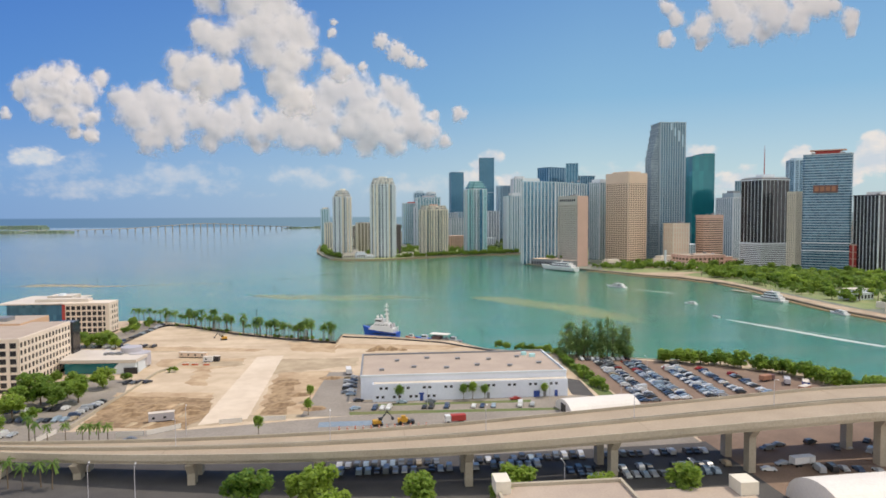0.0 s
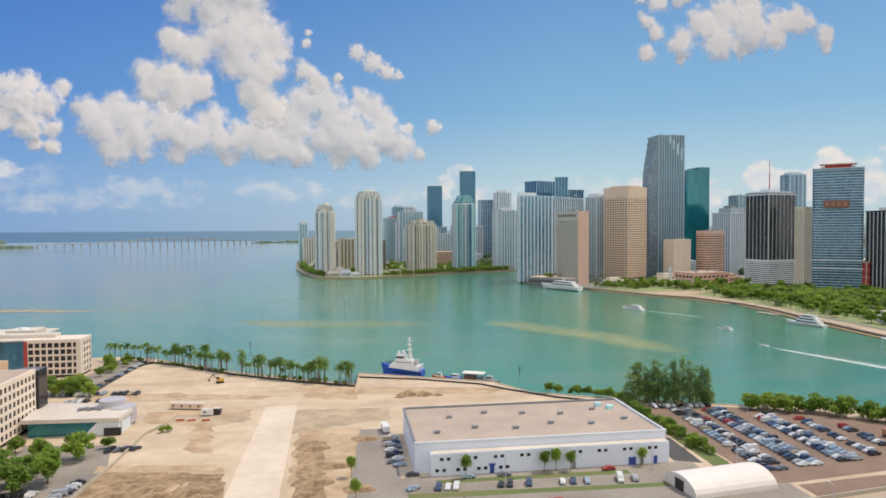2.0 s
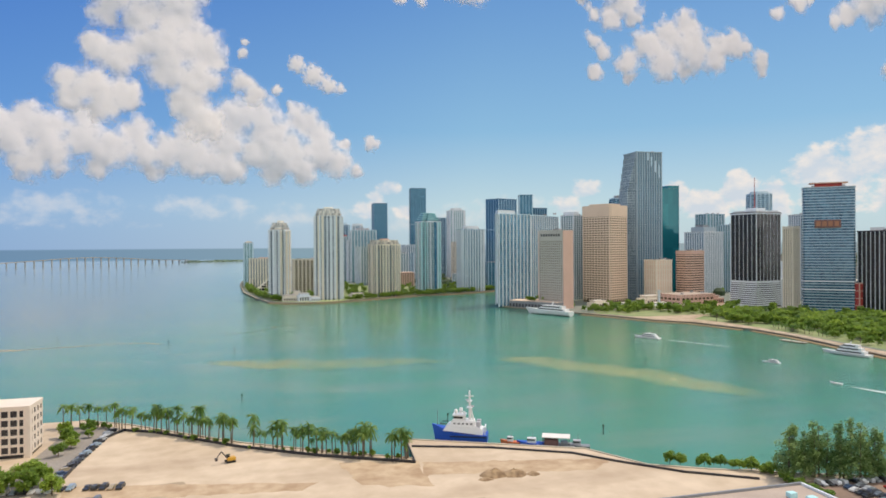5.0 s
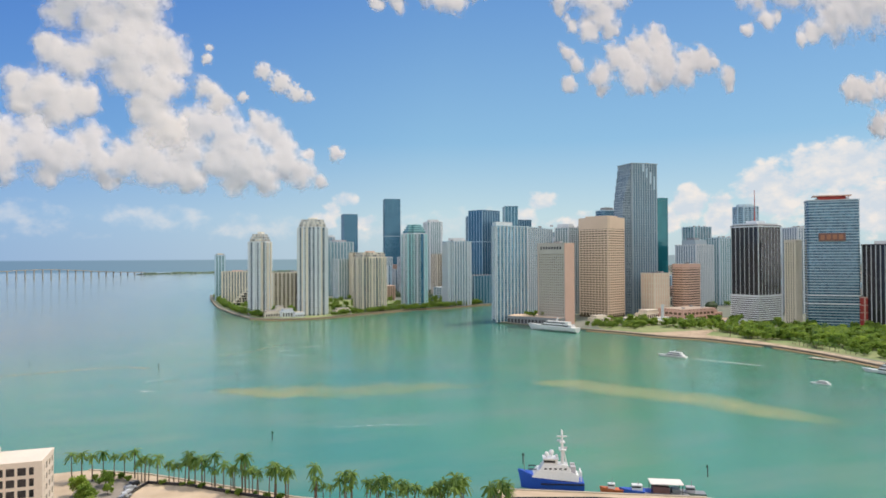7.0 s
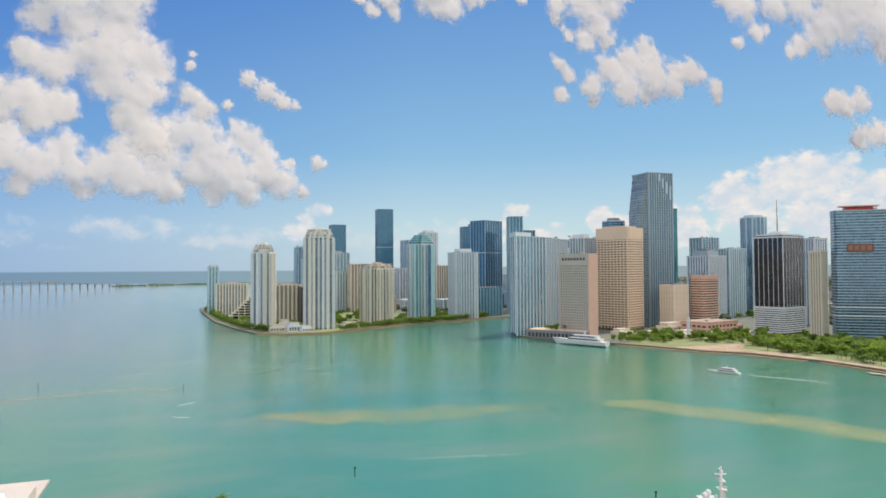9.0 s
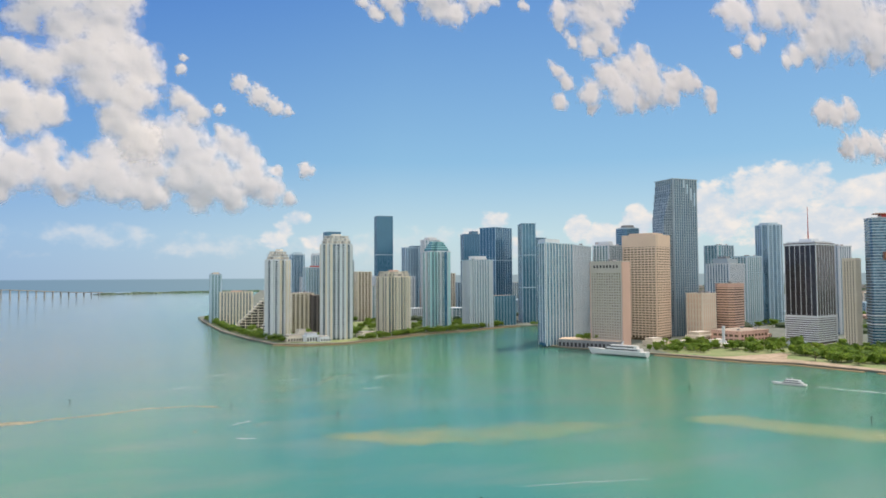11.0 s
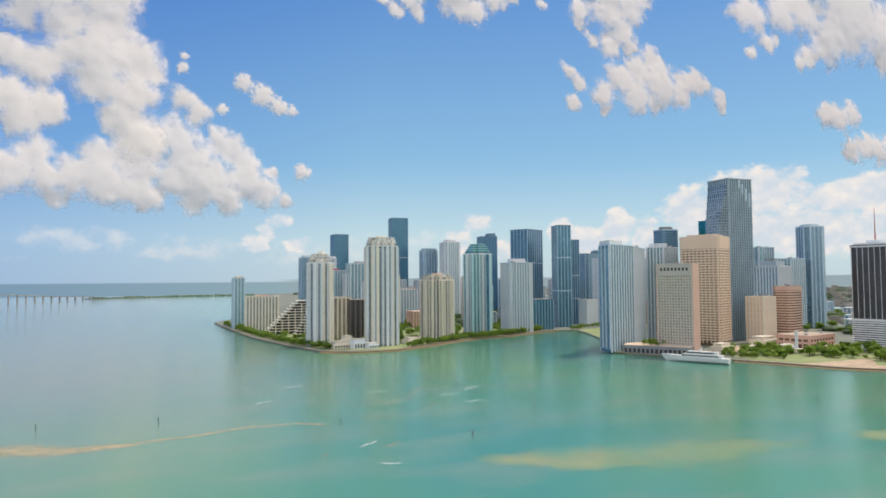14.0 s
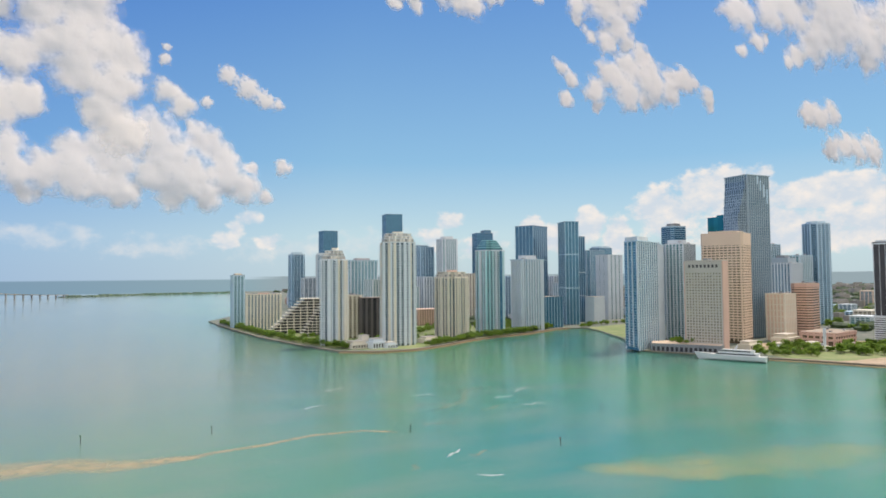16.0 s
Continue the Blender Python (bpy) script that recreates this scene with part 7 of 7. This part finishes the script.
for i, (x, y) in enumerate(((-100, 355), (-95, 354), (-89, 353))):
    b = thing("road_barrier", x, y, 2.03, "orange and white water barrier on the sand", "barrier", 4, "water barriers")
    part("block", boxes((-1.6, -0.3, 0, 1.6, 0.3, 0.9)), ORANGE, b)
    part("cap", boxes((-1.6, -0.15, 0.9, 1.6, 0.15, 1.1)), BOAT_WHITE, b)
for i in range(12):
    cn = thing("traffic_drum", -14 + 2.9 * i, 240.2 + 0.1 * i, 2.03, "orange traffic drum along the road works", "traffic drum", 0, "traffic drums")
    bm = bmesh.new()
    tube(bm, (0, 0, 0), (0, 0, 1.0), 0.32, 0.24, 8)
    part("drum", bm, ORANGE, cn)
    part("collar", boxes((-0.29, -0.29, 0.55, 0.29, 0.29, 0.75)), BOAT_WHITE, cn)


def heap(label, x, y, r, h, mat, seed, long=1.4, yaw=0):
    bm, rows = bmesh.new(), []
    for i in range(7):
        s = i / 6
        ring = []
        for k in range(14):
            a = 6.2832 * k / 14
            q = r * (1 - s) * (1 + 0.3 * noise.noise(Vector((math.cos(a) * 1.5, math.sin(a) * 1.5, seed + s))))
            ring.append(bm.verts.new((math.cos(a) * q * long, math.sin(a) * q, h * s ** 0.8 * (1 + 0.25 * noise.noise(Vector((k * 0.6, i, seed)))))))
        rows.append(ring)
    for p, q in zip(rows, rows[1:]):
        for k in range(14):
            bm.faces.new((p[k], p[(k + 1) % 14], q[(k + 1) % 14], q[k]))
    ob = new("soil_heap", mesh_of("soil_heap", bm, mat))
    ob.matrix_basis = pose(x, y, 1.98, 0, 0, yaw)
    return tagged(ob, label, "soil heap", "soil heaps")


for i, (x, y, r, h) in enumerate(((1, 383, 4.2, 2.4), (8, 382, 4.0, 2.0), (15, 380, 2.2, 1.0), (-4, 379, 2, 0.8), (-88, 272, 5, 1.2), (-96, 268, 4, 1.0), (-78, 274, 5, 1.3), (-92, 278, 6, 0.9), (-74, 268, 3.5, 1.1), (-101, 275, 4, 0.8), (-40, 276, 5, 0.8), (-34, 290, 4, 0.9), (-26, 268, 4, 0.8), (-42, 310, 5, 0.7), (-22, 318, 4, 0.7))):
    heap("rough brown heap of dug soil", x, y, r, h, SOIL, i * 3.1)
rn = random.Random(5)
for i in range(12):                     # dug ridges beside the trenches
    heap("long low ridge of dug soil beside a trench", rn.uniform(-103, -74), rn.uniform(254, 284), rn.uniform(0.8, 1.5), rn.uniform(0.5, 1.0), rn.choice((SOIL, SOIL2, SOIL3)), i * 1.7, rn.uniform(3, 6), 68 + rn.uniform(-6, 6))
for x0, y0, x1, y1 in ((-118, 235, -115, 247), (-82, 241, -72, 248), (-59, 251, -51, 252.5), (-44, 253, -35, 253.5), (-92, 240, -83, 241)):
    f = thing("fence_banner", (x0 + x1) / 2, (y0 + y1) / 2, 2.03, "pale printed banner on the site fence", "banner", math.degrees(math.atan2(y1 - y0, x1 - x0)), "fence banners")
    ln = math.hypot(x1 - x0, y1 - y0)
    part("cloth", boxes((-ln / 2, -0.05, 0.15, ln / 2, 0.05, 1.9)), TENT, f)
    for s in (-1, 0, 1):
        part("post", boxes((s * ln / 2 - 0.06, 0.05, 0, s * ln / 2 + 0.06, 0.17, 2.0)), METAL_GREY, f)


def street_lamp(x, y, z, h, yaw):
    t = thing("street_lamp", x, y, z, "slim grey street lamp with one arm", "street lamp", yaw, "street lamps")
    bm = bmesh.new()
    tube(bm, (0, 0, 0), (0, 0, h), 0.13, 0.08, 8)
    pole = part("pole", bm, METAL_PALE, t)
    bm = bmesh.new()
    tube(bm, (0, 0, h - 0.1), (1.8, 0, h + 0.35), 0.07, 0.05, 6)
    part("arm", bm, METAL_PALE, pole)
    part("lamp_head", boxes((1.5, -0.18, h + 0.28, 2.3, 0.18, h + 0.45)), BOAT_WHITE, t)


for x in (-60, -14, 32, 78, 124, 170, 216):
    street_lamp(x, lane(0.5)(x), road_z(x) - 0.3, 9.5, 90 if x % 4 else -90)
for x, y in ((-79, 186), (-66, 184), (51, 174), (86, 170), (-68, 240), (72, 268), (103, 268), (20, 262), (128, 300)):
    street_lamp(x, y, 2.0, 10, 100)

# ---- hotel terrace, monument and low buildings of the waterfront ----
t = thing("hotel_podium", 0, 0, 1.8, "grey stone hotel podium with arches over the quay", "building")
bm = bmesh.new()
prism(bm, [(244, 1022), (288, 958), (322, 978), (300, 1035), (262, 1040)], 0, 9)
part("wall", bm, METAL_GREY, t)
bm = bmesh.new()
prism(bm, [(245.5, 1022), (288, 960), (320, 979), (299, 1033.5), (262, 1038.5)], 9.004, 9.4)
part("terrace", bm, TRAVERTINE, t)
u = (Vector((288, 958)) - Vector((244, 1022))).normalized()
for i in range(14):
    q = Vector((244, 1022)) + u * (3 + 5.2 * i)
    o = part("arch_opening", boxes((-1.5, -0.3, 0.6, 1.5, 0.15, 5.6)), BLACK_FRAME, t)
    o.matrix_basis = pose(q.x, q.y, 0, 0, 0, math.degrees(math.atan2(u.y, u.x)))
m = thing("monument_pylon", 420, 925, 1.8, "slim white monument pylon in the park", "monument", 10)
part("pylon", boxes((-1.3, -1.3, 0, 1.3, 1.3, 26)), WHITE, m)
part("plinth", boxes((-12, -8, 0, 12, 8, 3), (-6, -5, 3, 6, 5, 5)), CREAM, m)
for x, y, w, d, h, mat, lab in ((-50, 1232, 26, 20, 9, CREAM, "cream stepped podium villa by the water"), (-28, 1222, 20, 16, 12, WHITE, "white stepped pavilion by the water"), (-12, 1214, 16, 12, 7, WHITE, "white low pavilion by the water"), (-38, 1240, 14, 14, 15, CREAM, "cream pavilion with an arched front"),
                                (60, 1250, 26, 18, 8, CREAM, "cream garden pavilion on the island"), (360, 980, 26, 16, 9, CREAM, "low cream pavilion beside the hotel"), (440, 955, 30, 14, 6, WHITE, "white open pavilion in the park"),
                                (470, 930, 44, 12, 5, ROSE, "low rose arcade beside the park"), (540, 985, 40, 22, 11, ROSE, "rose stone low hall behind the park"), (400, 965, 34, 14, 6, WHITE, "white low hall in the park"), (455, 1000, 36, 22, 12, CREAM, "cream low hall beside the hotel"), (520, 905, 26, 14, 6, WHITE, "white park kiosk with a flat roof"), (436, 560, 24, 16, 9, WHITE, "white restaurant pavilion on the waterfront"), (428, 500, 26, 20, 7, GRASS, "green-roofed pavilion on the waterfront"), (412, 470, 30, 18, 9, BRICK_RED, "red-roofed market hall on the waterfront"), (470, 540, 30, 20, 8, CREAM, "cream market hall by the park")):
    b = thing("pavilion", x, y, 1.8, lab, "building", 12, "waterfront pavilions")
    wall = part("wall", boxes((-w / 2, -d / 2, 0, w / 2, d / 2, h * 0.7)), CREAM if mat in (GRASS, BRICK_RED) else mat, b)
    part("upper_floor", boxes((-w * 0.36, -d * 0.3, h * 0.7 + 0.004, w * 0.36, d * 0.4, h)), mat, b)
    part("roof_edge", boxes((-w * 0.4, -d * 0.34, h, w * 0.4, d * 0.44, h + 0.6)), ROOF_WHITE if mat not in (GRASS, BRICK_RED) else mat, b)
    for i in range(int(w / 4)):
        part("window", boxes((-w / 2 + 1.4 + 4 * i, -d / 2 - 0.08, 1.2, -w / 2 + 3.4 + 4 * i, -d / 2 + 0.05, h * 0.5)), GLASS_DARK, wall)
pier = thing("floating_dock", 372, 640, 0, "low concrete landing dock at the promenade", "dock", -76)
part("deck", boxes((-12, -3, 0.5, 12, 3, 1.1)), CONCRETE, pier)
for s in (-10, 0, 10):
    bm = bmesh.new()
    tube(bm, (s, -2.4, -2), (s, -2.4, 1.9), 0.3, 0.3, 8)
    part("pile", bm, POST, pier)


# ---- clouds ----
def cloud_material():
    """White vapour: its edge frays where the heap's density, roughened by noise, runs out."""
    m = bpy.data.materials.new("cumulus_vapour")
    m.use_nodes = True
    n, l = m.node_tree.nodes, m.node_tree.links
    n.remove(n["Principled BSDF"])
    at, co, fray = n.new("ShaderNodeAttribute"), n.new("ShaderNodeAttribute"), n.new("ShaderNodeTexNoise")
    co.attribute_name = "billow"
    at.attribute_name = "heap"
    fray.inputs["Scale"].default_value, fray.inputs["Detail"].default_value, fray.inputs["Roughness"].default_value = 1.6, 7, 0.55
    l.new(co.outputs["Vector"], fray.inputs[0])
    rough, a = n.new("ShaderNodeMath"), n.new("ShaderNodeMapRange")
    full = n.new("ShaderNodeMath")
    full.operation, rough.operation = "MULTIPLY", "MULTIPLY_ADD"
    full.inputs[1].default_value, rough.inputs[1].default_value = 1.3, 1.8
    l.new(at.outputs["Fac"], full.inputs[0])
    l.new(fray.outputs["Fac"], rough.inputs[0])
    l.new(full.outputs[0], rough.inputs[2])
    a.interpolation_type = "SMOOTHSTEP"
    a.inputs["From Min"].default_value, a.inputs["From Max"].default_value, a.inputs["To Max"].default_value = 0.74, 1.66, 0.97
    l.new(rough.outputs[0], a.inputs["Value"])
    bump = n.new("ShaderNodeBump")
    bump.inputs["Strength"].default_value, bump.inputs["Distance"].default_value = 0.06, 40
    l.new(fray.outputs["Fac"], bump.inputs["Height"])
    dif, tr, mix = n.new("ShaderNodeBsdfDiffuse"), n.new("ShaderNodeBsdfTranslucent"), n.new("ShaderNodeMixShader")
    dif.inputs[0].default_value, tr.inputs[0].default_value = (0.92, 0.845, 0.81, 1), (0.95, 0.86, 0.825, 1)
    l.new(bump.outputs[0], dif.inputs["Normal"])
    l.new(bump.outputs[0], tr.inputs["Normal"])
    mix.inputs[0].default_value = 0.42
    l.new(dif.outputs[0], mix.inputs[1])
    l.new(tr.outputs[0], mix.inputs[2])
    clear, fin = n.new("ShaderNodeBsdfTransparent"), n.new("ShaderNodeMixShader")
    l.new(a.outputs[0], fin.inputs[0])
    l.new(clear.outputs[0], fin.inputs[1])
    l.new(mix.outputs[0], fin.inputs[2])
    l.new(fin.outputs[0], n["Material Output"].inputs[0])
    return m


CLOUD = cloud_material()
CLOUD_LEAN = 0.58           # metres back for each metre up


def cloud(label, x, y, z, puffs, cell=None):
    """A bank of vapour about (x, y, z), heaped from puffs: each one's place across and up, and its radius. Every puff swells towards the viewer's side."""
    pts = np.array(puffs, float)
    pts[:, 2] *= 1.04
    size = np.median(pts[:, 2])
    cell = cell or max(7.0, size / 7)
    lo, hi = (pts[:, :2] - 1.7 * pts[:, 2:]).min(0), (pts[:, :2] + 1.7 * pts[:, 2:]).max(0)
    nx, nz = int((hi[0] - lo[0]) / cell) + 1, int((hi[1] - lo[1]) / cell) + 1
    gx, gz = np.meshgrid(np.linspace(lo[0], hi[0], nx), np.linspace(lo[1], hi[1], nz))
    # billow the outline so that no puff keeps a round edge
    wx, wz, lump = gx.copy(), gz.copy(), gx.copy()
    for i in range(nz):
        for j in range(nx):
            p = Vector((gx[i, j] + x, gz[i, j] + z, y))
            v = noise.noise_vector(p / (1.3 * size)) * size * 0.22 + noise.noise_vector(p / (0.45 * size)) * size * 0.16
            wx[i, j] += v.x
            wz[i, j] += v.y
            lump[i, j] = abs(noise.noise(p / (0.8 * size))) + 0.5 * abs(noise.noise(p / (0.35 * size)))
    d2 = ((wx[..., None] - pts[:, 0]) ** 2 + (wz[..., None] - pts[:, 1]) ** 2) / pts[:, 2] ** 2
    heap = np.log(np.exp(7 * np.clip(1.05 - np.sqrt(d2), -1, 1)).sum(-1)) / 7
    dome = pts[:, 2] * np.sqrt(np.clip(1.25 - d2, 0, None))
    swell = ((dome ** 5).sum(-1)) ** 0.2 * 0.55 - lump * size * 0.09 * np.clip(heap * 3, 0, 1)
    back = CLOUD_LEAN * gz - swell                       # the bank leans back with height, and keeps its outline as seen from afar
    k = 1 + back / y
    co = np.stack([(x + gx) * k - x, back, (z + gz - 85) * k + 85 - z], -1).reshape(-1, 3)
    i = np.arange(nx * nz).reshape(nz, nx)
    faces = np.stack([i[:-1, :-1], i[:-1, 1:], i[1:, 1:], i[1:, :-1]], -1).reshape(-1, 4)
    keep = heap.reshape(-1)[faces].max(1) > -0.45
    me = bpy.data.meshes.new("cloud")
    me.from_pydata(co.tolist(), [], faces[keep].tolist())
    me.attributes.new("heap", "FLOAT", "POINT").data.foreach_set("value", heap.reshape(-1).astype(np.float32))
    grain = np.stack([gx + x, 0 * gx + y, gz + z], -1).reshape(-1) / size
    me.attributes.new("billow", "FLOAT_VECTOR", "POINT").data.foreach_set("vector", grain.astype(np.float32))
    me.polygons.foreach_set("use_smooth", [True] * len(me.polygons))
    me.materials.append(CLOUD)
    ob = new("cloud", me)
    ob.location = (x, y, z)
    return tagged(ob, label, "cloud", "cumulus clouds", "structure")


cloud("tall white column of cumulus over the bay", -510, 2850, 800, [(-149, 170, 61), (-27, 166, 77), (96, 169, 93), (-87, 264, 122), (98, 285, 124), (63, 67, 109), (172, 70, 86), (218, 8, 63), (61, -26, 85), (154, -71, 94), (129, -158, 78), (-183, 38, 64), (-225, 48, 36), (-107, 1, 77), (-30, 50, 77), (-291, -87, 58), (-201, -117, 79), (-95, -138, 69), (-278, -149, 64), (-157, -178, 69), (183, -228, 79), (326, -68, 51), (373, -114, 48)])
cloud("long white heaped cumulus bank over the bay", -500, 4450, 720, [(-1085, 126, 84), (-921, 140, 108), (-1018, 19, 129), (-830, 45, 130), (-928, -126, 113), (-809, -76, 130), (-641, -2, 131), (-498, -25, 132), (-549, -147, 86), (-353, 50, 102), (-307, -72, 121), (-260, -182, 58), (-161, -46, 117), (-37, 54, 108), (87, 105, 113), (-14, -69, 138), (108, -118, 109), (207, -147, 94), (159, 7, 119), (236, 181, 137), (360, 208, 125), (433, 84, 140), (357, -41, 130), (533, -40, 162), (431, -166, 85), (633, -139, 101), (735, -13, 127), (635, 162, 111), (590, 248, 60), (736, 88, 91), (888, 39, 46), (836, -87, 102), (964, -132, 41), (-638, 144, 95)])
cloud("white cumulus with a grey base beside the bank", -1730, 3900, 730, [(-59, 141, 68), (42, 153, 68), (-140, 77, 84), (-2, 48, 112), (118, 39, 93), (212, 124, 53), (-220, 55, 59), (-105, -47, 80), (34, -77, 93), (155, -97, 61), (71, -181, 44), (151, -202, 49), (-294, -80, 32)])
cloud("small ragged white clouds beside the column", 10, 2880, 790, [(22, 36, 36), (87, -6, 49), (144, -45, 39), (193, -57, 21), (-186, 64, 22), (-177, 111, 16), (-59, -74, 23)])
cloud("faint small wisp of cloud", 550, 4300, 740, [(-2, -2, 55)])
cloud("white cumulus high over the towers", 1310, 2180, 760, [(-205, -45, 56), (-122, 13, 63), (-37, 62, 65), (38, 102, 56), (-63, -31, 74), (61, 12, 82), (137, -10, 58), (230, 41, 54), (275, 40, 38), (164, 34, 53), (9, -64, 35), (336, -5, 39), (343, -43, 25), (-328, 19, 31), (-295, -16, 32), (-329, -87, 29), (-206, -104, 23)])
cloud("tall white cloud overhead", 850, 1810, 800, [(0, 21, 69), (76, 40, 59), (36, -37, 50), (-11, -83, 38), (55, -75, 31), (-66, -75, 22), (-91, -1, 40), (-101, -38, 18), (20, 120, 97), (116, 87, 52)])
cloud("broken white cloud bank overhead", 420, 1870, 800, [(-123, -11, 40), (-168, -54, 21), (-108, -52, 21), (0, -6, 49), (48, -21, 40), (113, 27, 41), (-16, 66, 81), (-197, -29, 21), (164, 44, 31), (265, 35, 18)])
cloud("wide bright cloud bank to the sun's side", 1800, 1900, 930, [(-314, 21, 75), (-291, -23, 35), (-163, 44, 74), (-57, 69, 88), (105, 24, 123), (19, -48, 73), (-64, -94, 43), (223, 81, 153), (371, 40, 127), (335, -69, 50), (-117, -114, 32), (-256, -74, 41), (-205, -62, 23), (-338, -109, 25), (170, 196, 182), (597, 115, 208)])
cloud("small white cloud near the towers' height", 2460, 2300, 800, [(-76, -18, 49), (12, -15, 72), (103, 11, 67), (-40, 6, 50)])
cloud("small white cloud below another", 2670, 2300, 660, [(-114, -11, 59), (-22, 6, 68), (72, 2, 77), (6, 46, 38), (-151, -34, 33), (188, 10, 80)])
